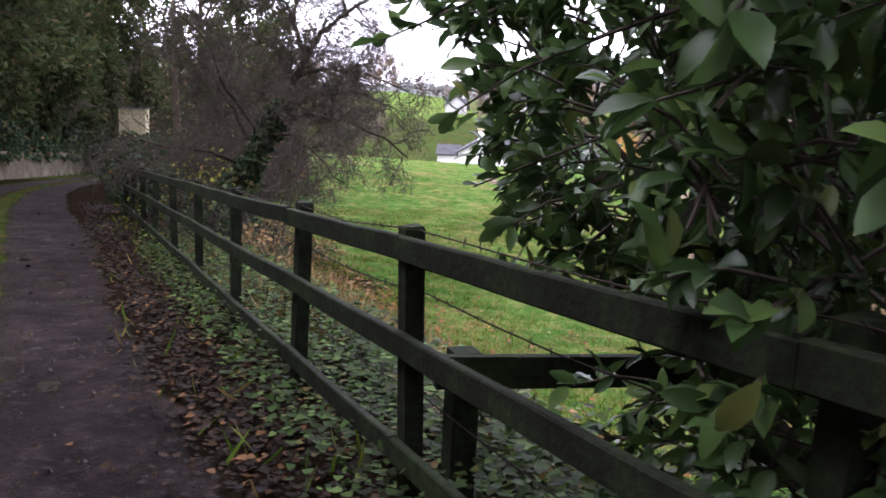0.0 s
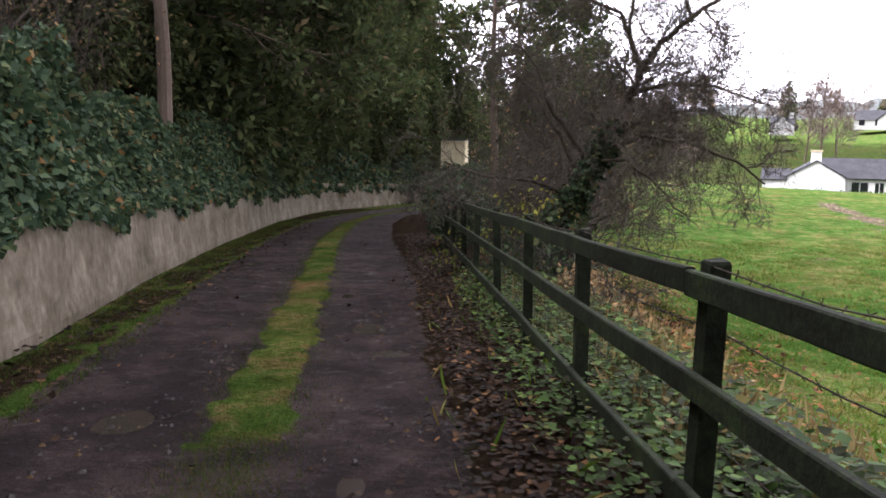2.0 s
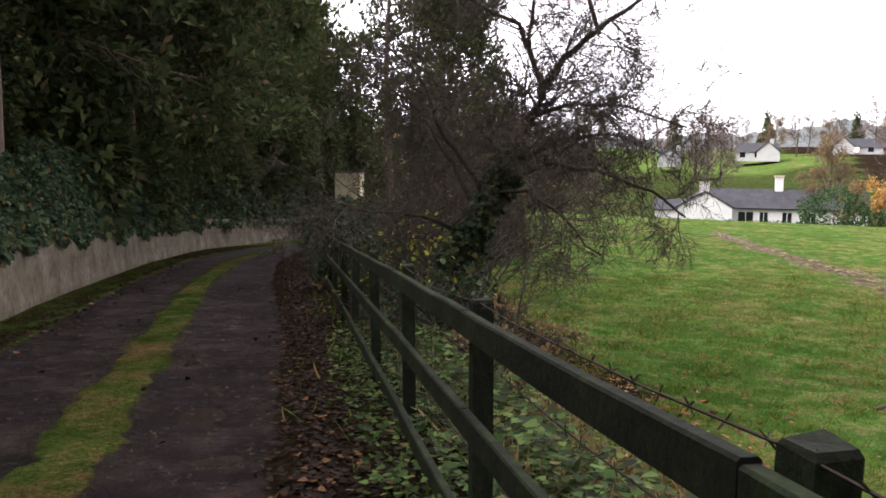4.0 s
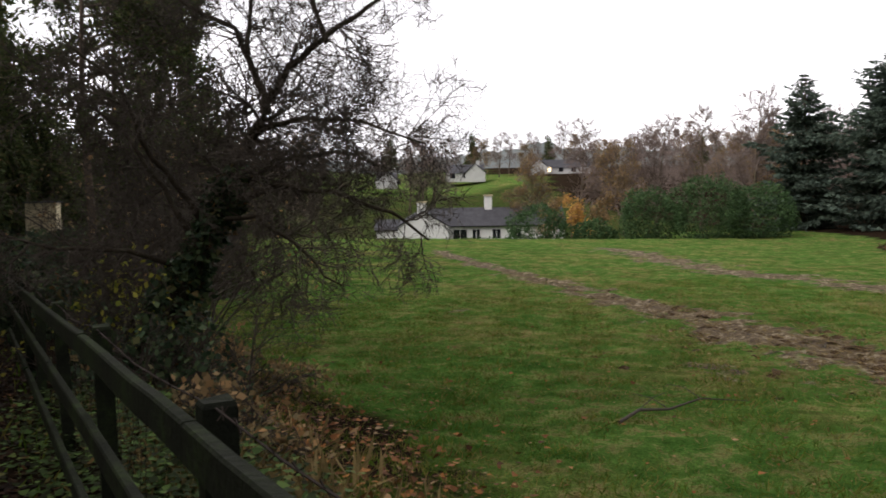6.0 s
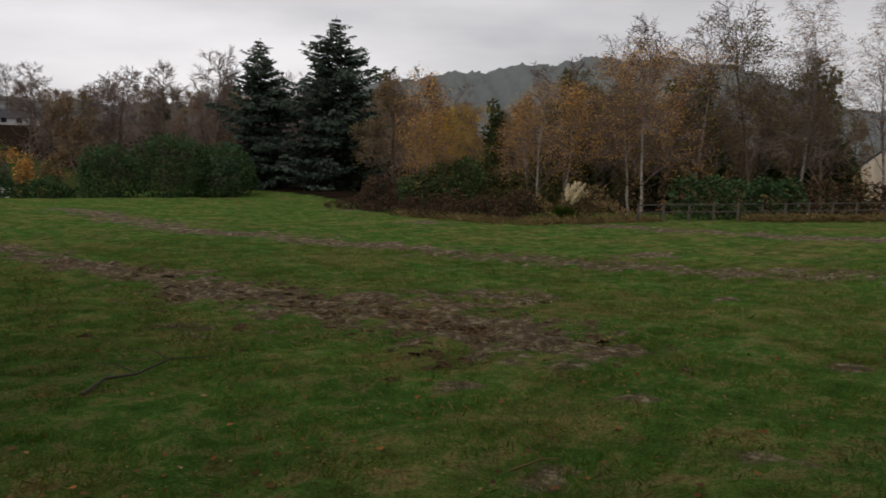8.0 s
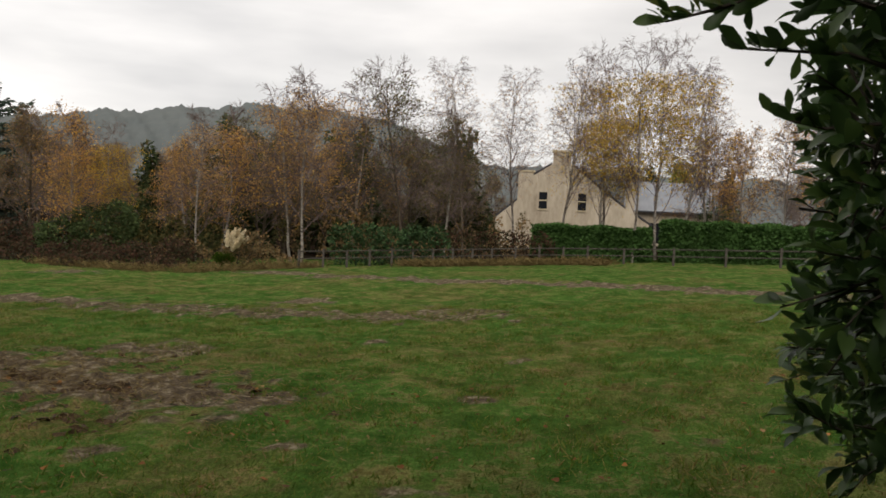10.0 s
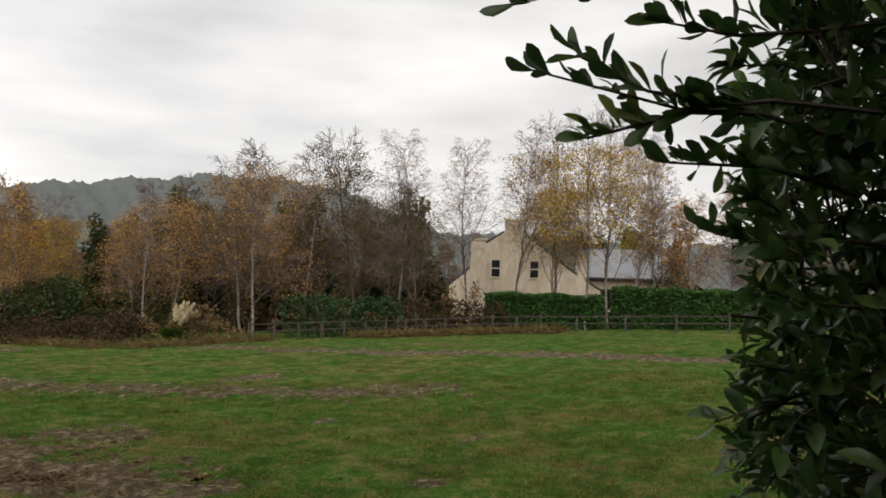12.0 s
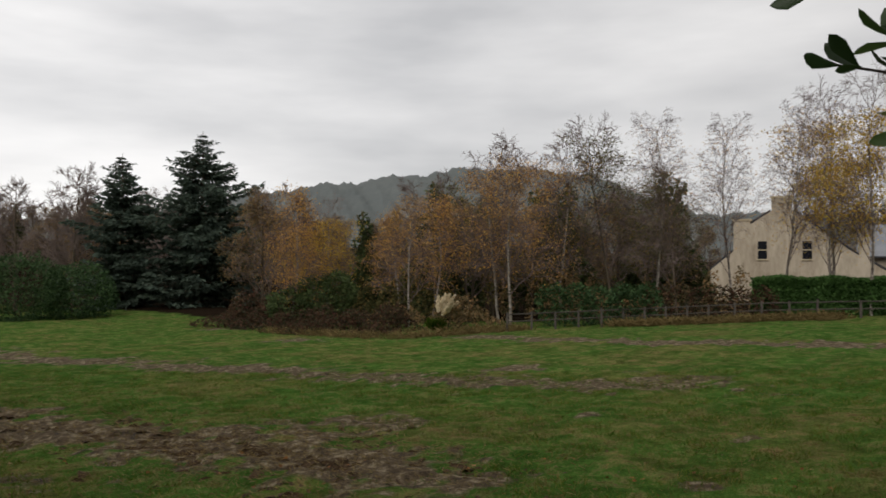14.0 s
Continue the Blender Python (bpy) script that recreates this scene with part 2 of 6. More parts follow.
_b.inputs["Base Color"].default_value = (0.03, 0.022, 0.018, 1)
M_WATER, _n, _l, _b = material("muddy_water", 0.2, 0, 0.3)
_b.inputs["Base Color"].default_value = (0.022, 0.016, 0.013, 1)
# hill woodland painted pale blue-grey to stand in for distance haze
M_HAZED_HILL = rough_material("hazed_wooded_hill", [(0.3, (0.1, 0.115, 0.115)), (0.6, (0.13, 0.142, 0.138)), (0.8, (0.155, 0.15, 0.142))], 0.02, 1.0, 0.1, 1.0, 0.1, (1, 1, 1), 5)
M_LAMP, _n, _l, _b = material("lit_window", 0.4)
_b.inputs["Emission Color"].default_value, _b.inputs["Emission Strength"].default_value = (1.0, 0.75, 0.4, 1), 1.2

# ---- mesh helpers ----
SX, SY = -0.43, 0.9028  # the lane's direction; u runs to its right


def xy(s, u):
    return SX * s + SY * u, SY * s - SX * u


def su(x, y):
    return SX * x + SY * y, SY * x - SX * y


def smooth(a, b, x):
    t = np.clip((x - a) / (b - a), 0, 1)
    return t * t * (3 - 2 * t)


def lane_shift(s):
    """How far the lane and its wall bend off the straight line."""
    return np.interp(s, [-40, 5, 14, 22, 30, 36, 42, 50, 60, 80, 120], [0.3, 0, -0.42, -0.78, -0.75, -0.2, 1.1, 3.3, 6.6, 13, 26])


def wall_line(s):
    return np.interp(s, [-40, 5, 9.6, 13.6, 20, 30, 38, 42, 50, 60, 80, 120], [-2.3, -2.5, -2.68, -3.06, -3.4, -3.6, -3.3, -2.8, -0.3, 3.1, 9.5, 22])


def lane_z(s):
    return 0.09 - 0.0624 * np.clip(s, -30, 55)


def field_z(s, u):
    d = np.clip(u - 1.43, 0, 80)
    sc = np.where(s > 0, 20 * (1 - np.exp(-np.maximum(s, 0) / 20)), np.maximum(s, -20) * 0.6)
    return -0.8 - 0.07 * sc - 0.023 * d


def ground_z(x, y):
    x, y = np.asarray(x, float), np.asarray(y, float)
    s, u = su(x, y)
    k = smooth(1.6, 5.5, u - np.maximum(lane_shift(s), 0))
    z = lane_z(s) * (1 - k) + field_z(s, u) * k
    # the bank held up by the wall
    w = wall_line(s) - u
    z = z + np.where(w > 0.15, 0.95 * smooth(0.15, 0.3, w) + 0.3 * np.clip(w - 0.3, 0, 9) * smooth(0.3, 2, w), 0)
    # the far side of the valley
    z = z - 2.2 * smooth(72, 86, y) * smooth(-25, -5, x) * (1 - smooth(14, 30, x))
    z = z + 0.65 * smooth(58, 80, np.hypot(x, y)) * smooth(30, 42, x) * smooth(58, 74, y)
    z = z + 8.0 * smooth(120, 222, y) * smooth(-160, -40, x) + 6 * smooth(222, 420, y)
    return z


class Geo:
    def __init__(self):
        self.v, self.f = [], []

    def tube(self, pts, rads, k=5, cap=True):
        base, n = len(self.v), len(pts)
        up = Vector((0.31, 0.2, 0.93))
        for i, p in enumerate(pts):
            d = (pts[min(i + 1, n - 1)] - pts[max(i - 1, 0)]).normalized()
            a = d.cross(up)
            if a.length < 0.05:
                a = d.cross(Vector((1, 0, 0)))
            a.normalize()
            b = d.cross(a)
            for j in range(k):
                w = 2 * math.pi * j / k
                self.v.append(tuple(p + (a * math.cos(w) + b * math.sin(w)) * rads[i]))
        for i in range(n - 1):
            for j in range(k):
                q, r = base + i * k, base + i * k + k
                self.f.append((q + j, q + (j + 1) % k, r + (j + 1) % k, r + j))
        if cap:
            self.f.append(tuple(base + (n - 1) * k + j for j in range(k)))
            self.f.append(tuple(base + k - 1 - j for j in range(k)))

    def box(self, lo, hi, m=None):
        base = len(self.v)
        for z in (lo[2], hi[2]):
            for x, y in ((lo[0], lo[1]), (hi[0], lo[1]), (hi[0], hi[1]), (lo[0], hi[1])):
                p = Vector((x, y, z))
                self.v.append(tuple(m @ p if m else p))
        for q in ((3, 2, 1, 0), (4, 5, 6, 7), (0, 1, 5, 4), (1, 2, 6, 5), (2, 3, 7, 6), (3, 0, 4, 7)):
            self.f.append(tuple(base + i for i in q))

    def prism(self, profile, depth0, depth1, m=None):
        """A profile in x and z, drawn along y."""
        base, n = len(self.v), len(profile)
        for y in (depth0, depth1):
            for x, z in profile:
                p = Vector((x, y, z))
                self.v.append(tuple(m @ p if m else p))
        self.f.append(tuple(base + i for i in range(n)))
        self.f.append(tuple(base + n + i for i in reversed(range(n))))
        for i in range(n):
            j = (i + 1) % n
            self.f.append((base + j, base + i, base + n + i, base + n + j))

    def mesh(self, name, mat, flat=True):
        me = bpy.data.meshes.new(name)
        me.from_pydata(self.v, [], self.f)
        if not flat:
            me.polygons.foreach_set("use_smooth", [True] * len(me.polygons))
        me.materials.append(mat)
        me.update()
        return me


def part(name, me, parent=None, label=""):
    ob = new(name, me)
    ob.parent = parent
    return tagged(ob, label) if label else ob


def thing(name, label, category, at=(0, 0, 0), turn=0.0, group="", kind=""):
    ob = new(name)
    ob.empty_display_size = 0.2
    ob.matrix_basis = pose(*at, 0, 0, turn)
    return tagged(ob, label, category, group, kind)


def leaf_shape(kind):
    """A template leaf one unit long from its stalk along x, z outwards: points and faces."""
    if kind == "laurel":
        rows = [(0.0, 0.03, 0.0), (0.3, 0.17, 0.03), (0.62, 0.2, 0.02), (0.86, 0.11, -0.05)]
        v = [p for x, w, z in rows for p in ((x, -w, z + w * 0.35), (x, 0, z), (x, w, z + w * 0.35))] + [(1, 0, -0.12)]
        f = [q for i in range(3) for q in ((3 * i, 3 * i + 3, 3 * i + 4, 3 * i + 1), (3 * i + 1, 3 * i + 4, 3 * i + 5, 3 * i + 2))] + [(9, 12, 10), (10, 12, 11)]
    elif kind == "broad":
        rows = [(0.0, 0.02, 0.0), (0.32, 0.11, 0.03), (0.66, 0.185, 0.02), (0.88, 0.12, -0.03)]
        v = [p for x, w, z in rows for p in ((x, -w, z + w * 0.25), (x, 0, z), (x, w, z + w * 0.25))] + [(1, 0, -0.06)]
        f = [q for i in range(3) for q in ((3 * i, 3 * i + 3, 3 * i + 4, 3 * i + 1), (3 * i + 1, 3 * i + 4, 3 * i + 5, 3 * i + 2))] + [(9, 12, 10), (10, 12, 11)]
    elif kind == "ivy":
        v = [(0, 0, 0), (0.1, -0.45, 0.06), (0.45, -0.38, 0.0), (1, 0, -0.1), (0.45, 0.38, 0.0), (0.1, 0.45, 0.06)]
        f = [(0, 1, 2, 3), (0, 3, 4, 5)]
    elif kind == "spray":
        v = [(0, -0.05, 0), (0.5, -0.2, 0.05), (1, 0, -0.12), (0.5, 0.2, 0.05)]
        f = [(0, 1, 2, 3)]
    elif kind == "blade":
        v = [(0, -0.05, 0), (0, 0.05, 0), (0.6, 0.03, 0.06), (1, 0, 0.22)]
        f = [(0, 1, 2, 3)]
    else:
        v = [(0, 0, 0), (0.5, -0.36, 0.05), (1, 0, -0.05), (0.5, 0.36, 0.05)]
        f = [(0, 1, 2, 3)]
    return np.array(v, float), f


def leaf_mesh(name, mat, places, along, sizes, kind="plain", rng=None, roll=0.6):
    """Leaves at places, each pointing along its direction, with its face mostly upwards or outwards."""
    rng = rng or np.random.default_rng(1)
    tv, tf = leaf_shape(kind)
    places, along = np.asarray(places, float), np.asarray(along, float)
    n, k = len(places), len(tv)
    ax = along / (np.linalg.norm(along, axis=1, keepdims=True) + 1e-9)
    up = np.tile([0.0, 0, 1], (n, 1)) + rng.normal(0, roll, (n, 3))
    ay = np.cross(up, ax)
    ay /= np.linalg.norm(ay, axis=1, keepdims=True) + 1e-9
    az = np.cross(ax, ay)
    sz = np.asarray(sizes, float).reshape(-1, 1, 1)
    pts = places[:, None] + sz * (tv[None, :, :1] * ax[:, None] + tv[None, :, 1:2] * ay[:, None] + tv[None, :, 2:] * az[:, None])
    loops = np.concatenate([np.array(q) for q in tf])
    sides = np.array([len(q) for q in tf])
    me = bpy.data.meshes.new(name)
    me.vertices.add(n * k)
    me.vertices.foreach_set("co", pts.ravel())
    me.loops.add(n * len(loops))
    me.loops.foreach_set("vertex_index", (np.arange(n)[:, None] * k + loops).ravel())
    me.polygons.add(n * len(tf))
    starts = np.concatenate([[0], np.cumsum(sides)[:-1]])
    me.polygons.foreach_set("loop_start", (np.arange(n)[:, None] * len(loops) + starts).ravel())
    if kind in ("laurel", "broad"):
        me.polygons.foreach_set("use_smooth", np.ones(n * len(tf), bool))
    me.materials.append(mat)
    me.update(calc_edges=True)
    return me


def lobes_cloud(rng, lobes, count, shell=0.3, gaps=0.0):
    """Points near the surface of a union of ellipsoids (x, y, z, rx, ry, rz), with the outward way at each."""
    lobes = np.asarray(lobes, float)
    area = lobes[:, 3] * lobes[:, 5]
    pick = rng.choice(len(lobes), count, p=area / area.sum())
    d = rng.normal(size=(count, 3))
    d /= np.linalg.norm(d, axis=1, keepdims=True)
    r = 1 - shell * rng.random(count) ** 1.5 + 0.07 * np.sin(d[:, 0] * 7 + pick) * np.cos(d[:, 2] * 6 + 2 * pick) + 0.05 * rng.normal(size=count)
    p = lobes[pick, :3] + d * r[:, None] * lobes[pick, 3:]
    inside = np.zeros(count, bool)
    for j, b in enumerate(lobes):
        q = np.linalg.norm((p - b[:3]) / b[3:], axis=1)
        inside |= (q < 0.68) & (pick != j)
    if gaps:
        w = np.sin(p[:, 0] * 2.3 + p[:, 2] * 1.7) + np.sin(p[:, 1] * 2.9 - p[:, 2] * 2.1) + np.sin(p[:, 0] * 5.1 + p[:, 1] * 4.3)
        inside |= w > 2.2 - 2.5 * gaps
    return p[~inside], d[~inside]


def grow(g, rng, p, d, length, r, depth, spec, tips, rmin=0.004):
    """One branch with its twigs: spec holds per depth the count, angle, length ratio, sag, wander and sides."""
    kids, angle, ratio, sag, wander, sides, segs = spec[depth]
    pts, rads, ways = [p.copy()], [r], [d.copy()]
    q, w = p.copy(), d.copy()
    for i in range(segs):
        w = (w + Vector(rng.normal(0, wander, 3)) + Vector((0, 0, -sag))).normalized()
        q = q + w * (length / segs)
        pts.append(q.copy())
        ways.append(w.copy())
        rads.append(r * (1 - 0.65 * (i + 1) / segs))
    g.tube(pts, rads, sides, depth < 1)
    if depth + 1 >= len(spec):
        tips.append((pts[-1], ways[-1]))
        tips.append((pts[len(pts) // 2], ways[len(pts) // 2]))
        return
    for c in range(kids):
        t = 0.25 + 0.75 * (c + rng.random()) / kids
        x = min(t * segs, segs - 1e-3)
        i = int(x)
        at = pts[i].lerp(pts[i + 1], x - i)
        side = ways[i].orthogonal().normalized()
        side.rotate(Matrix.Rotation(rng.random() * 6.283, 3, ways[i]))
        a = radians(angle * (0.7 + 0.6 * rng.random()))
        way = (ways[i] * math.cos(a) + side * math.sin(a)).normalized()
        grow(g, rng, at, way, length * ratio * (1.15 - 0.55 * t) * (0.75 + 0.5 * rng.random()), max(rads[i] * 0.55, rmin), depth + 1, spec, tips, rmin)


def tip_arrays(tips):
    return np.array([tuple(p) for p, _ in tips]), np.array([tuple(d) for _, d in tips])


# ---- ground ----
def graded(knots):
    out = [knots[0][0]]
    for (a, step), (b, step2) in zip(knots[:-1], knots[1:]):
        while out[-1] < b - 1e-6:
            f = (out[-1] - a) / (b - a)
            out.append(min(b, out[-1] + step * (1 - f) + step2 * f))
    return np.array(out)


def near_line(x, y, line):
    """The distance to a polyline, and how far along it the nearest point lies (0 to 1)."""
    best, where = np.full(np.shape(x), 1e9), np.zeros(np.shape(x))
    for i, ((ax, ay), (bx, by)) in enumerate(zip(line[:-1], line[1:])):
        dx, dy = bx - ax, by - ay
        t = np.clip(((x - ax) * dx + (y - ay) * dy) / (dx * dx + dy * dy), 0, 1)
        d = np.hypot(x - ax - t * dx, y - ay - t * dy)
        where = np.where(d < best, (i + t) / (len(line) - 1), where)
        best = np.minimum(best, d)
    return best, where


MUD_MAIN = [(1.9, 57), (3.1, 46.5), (4.6, 37.5), (5.8, 28.4), (6.6, 23.2), (7.0, 19.6), (7.7, 17.2), (8.0, 15.0), (7.3, 12.8)]
MUD_WIDE = [0.8, 0.9, 1.0, 1.3, 1.7, 2.2, 2.7, 2.6, 1.3]
MUD_BACK = [(13.5, 58), (13.7, 53.4), (13.5, 39.4), (15.6, 33), (16.6, 25.8), (17.3, 19.8), (18.3, 14.3)]
MUD_EDGE = [(33.4, 32.5), (32, 25), (31.6, 18), (30.2, 9.6), (29, 0)]


PUDDLES = [(10.15, 0.15, 0.45, 0.26), (9.0, 0.37, 0.26, 0.3), (5.96, 0.2, 0.4, 0.22), (7.13, -1.23, 0.45, 0.26), (12.5, -0.2, 0.45, 0.2), (16.5, -2.0, 0.6, 0.22), (4.6, -1.3, 0.4, 0.25)]


def ground_sheet():
    s = graded([(-3000, 900), (-300, 60), (-40, 4), (-6, 0.3), (0, 0.1), (16, 0.11), (40, 0.35), (90, 2.5), (300, 30), (3000, 900)])
    u = graded([(-3000, 900), (-200, 50), (-20, 2), (-5, 0.2), (-3, 0.09), (3, 0.1), (8, 0.13), (24, 0.22), (60, 0.9), (100, 4), (300, 40), (3000, 900)])
    S, U = np.meshgrid(s, u, indexing="ij")
    X, Y = xy(S, U)
    Z = ground_z(X, Y)
    c = lane_shift(S)
    v = U - c
    rng = np.random.default_rng(5)

    def waves(scale, count, seed):
        r = np.random.default_rng(seed)
        out = 0
        for _ in range(count):
            a, ph, f = r.random() * 6.283, r.random() * 6.283, scale * (0.6 + 0.9 * r.random())
            out = out + np.sin((X * math.cos(a) + Y * math.sin(a)) * f + ph)
        return out / math.sqrt(count)

    near = (np.hypot(X, Y) < 120)
    lumps = waves(2.2, 9, 1) * 0.012 + waves(6.5, 9, 2) * 0.01 + waves(17, 9, 3) * 0.006
    edge = 0.03 * waves(1.7, 6, 4) + 0.03 * waves(9, 6, 8) + 0.03 * waves(19, 8, 9)
    track = smooth(-1.9, -1.72, v + edge) * (1 - smooth(-0.68, -0.5, v + edge)) + smooth(-0.2, -0.02, v + edge) * (1 - smooth(0.72, 0.95, v + edge - 0.3 * smooth(8, 15, S)))
    # the grass between the wheels dies out towards the near end
    bare = (1 - smooth(5.9, 7.2, S + 3 * edge)) * smooth(-1.9, -1.7, v + edge) * (1 - smooth(0.72, 0.95, v + edge))
    track = np.clip(np.maximum(track, bare), 0, 1)
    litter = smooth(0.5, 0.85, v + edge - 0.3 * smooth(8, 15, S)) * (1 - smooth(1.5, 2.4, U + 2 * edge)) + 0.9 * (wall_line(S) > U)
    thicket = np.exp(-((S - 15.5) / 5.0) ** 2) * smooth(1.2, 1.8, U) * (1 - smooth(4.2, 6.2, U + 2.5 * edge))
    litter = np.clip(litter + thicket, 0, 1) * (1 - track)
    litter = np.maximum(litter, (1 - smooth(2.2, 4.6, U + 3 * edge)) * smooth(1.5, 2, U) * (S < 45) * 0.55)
    verge = smooth(-0.05, 0.2, U - wall_line(S)) * (1 - smooth(-2.0, -1.75, v)) * np.clip(0.55 + 0.22 * waves(4, 7, 6) + 0.18 * waves(11, 7, 7), 0, 0.75)
    litter = np.maximum(litter, verge * (S < 45))
    litter = np.maximum(litter, 0.6 * smooth(-0.05, 0.2, U - wall_line(S)) * (1 - smooth(-2.0, -1.75, v)) * (S < 9))
    scrub = smooth(84, 90, Y + 6 * edge) * (1 - smooth(185, 200, Y + 40 * edge)) * (X < 70)
    far = smooth(58, 64, np.hypot(X, Y - 5) + 8 * edge) * smooth(36, 40, X + 8 * edge)
    litter = np.maximum(litter, np.maximum(0.42 * scrub, far))
    d1, w1 = near_line(X, Y, MUD_MAIN)
    wide = np.interp(w1, np.linspace(0, 1, len(MUD_WIDE)), MUD_WIDE)
    patch = 0.3 * waves(1.3, 7, 11) + 0.35 * waves(3.6, 9, 12) + 0.4 * waves(8.5, 9, 13)
    mud = 0.8 * smooth(0.0, 1.3, 1.2 - d1 / wide + 0.75 * patch)
    d2, _ = near_line(X, Y, MUD_BACK)
    mud = np.maximum(mud, 0.68 * smooth(0.0, 1.1, 1.05 - d2 / 2.2 + 0.7 * patch))
    d3, _ = near_line(X, Y, MUD_EDGE)
    mud = np.maximum(mud, 0.76 * smooth(0.0, 1.0, 1.1 - d3 / 1.7 + 0.7 * patch))
    for px, py, r in ((4.2, 18.4, 1.0), (19.8, 15, 2.6), (21, 21, 1.6), (18.0, 11.6, 0.6), (10.8, 17.5, 1.6), (3.6, 9.6, 0.7), (5.2, 8.6, 0.8), (9.2, 9.6, 0.4), (6.2, 10.4, 0.5), (12.6, 10.2, 0.5), (8.0, 6.4, 0.7), (3.9, 7.4, 0.6), (13.5, 13.5, 0.8), (11.0, 7.6, 0.5), (5.0, 12.2, 0.5), (27, 40, 2.5), (0.8, 27, 0.7), (30, 52, 2.0)):
        mud = np.maximum(mud, 0.6 * smooth(0.0, 0.9, 0.95 - np.hypot(X - px, Y - py) / r + 0.6 * patch))
    mud = mud * (U > 3) * near
    across = d1 * np.where(X > np.interp(Y, [p[1] for p in MUD_MAIN[::-1]], [p[0] for p in MUD_MAIN[::-1]]), 1, -1)
    ruts = np.sin(across * 5.2 + 1.6 * waves(1.1, 5, 24)) * (w1 < 0.98)
    Z = Z + np.where(near & (U > 1.6), lumps * (1 + 1.0 * smooth(1.6, 4, U)), 0.25 * lumps * near)
    Z = Z + mud * (0.035 * waves(3.0, 8, 21) + 0.04 * waves(7, 8, 22) + 0.022 * waves(14, 8, 23) + 0.05 * ruts * (d1 < 1.3 * wide) + 0.01)
    Z = Z + near * (0.035 * (1 - track) * (v > -2.2) * (v < 0.7) + 0.05 * litter * smooth(0.8, 1.3, v) * (U < 2.2))
    for ps, pu, pa, pb in PUDDLES:
        Z = Z - 0.03 * np.exp(-((S - ps) / pa) ** 2 - ((U - pu) / pb) ** 2)
    ni, nj = S.shape
    me = bpy.data.meshes.new("ground")
    me.vertices.add(ni * nj)
    me.vertices.foreach_set("co", np.stack([X, Y, Z], -1).ravel())
    i, j = np.meshgrid(np.arange(ni - 1), np.arange(nj - 1), indexing="ij")
    a = i * nj + j
    quads = np.stack([a, a + 1, a + nj + 1, a + nj], -1).reshape(-1, 4)[:, ::-1]
    me.loops.add(quads.size)
    me.loops.foreach_set("vertex_index", quads.ravel())
    me.polygons.add(len(quads))
    me.polygons.foreach_set("loop_start", np.arange(len(quads)) * 4)
    me.polygons.foreach_set("use_smooth", np.ones(len(quads), bool))
    for name, values in (("track", track), ("litter", litter), ("mud", mud), ("lane_shade", 1.0 * (U < 1.5))):
        me.attributes.new(name, "FLOAT", "POINT").data.foreach_set("value", np.ascontiguousarray(values, dtype=np.float32).ravel())
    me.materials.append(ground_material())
    me.update(calc_edges=True)
    if me.polygons[0].normal.z < 0:
        me.flip_normals()
    ob = new("ground", me)
    tagged(ob, "wet meadow grass with churned mud, beside a wet gravel lane", "ground", kind="structure")
    return ob, (X, Y, Z)


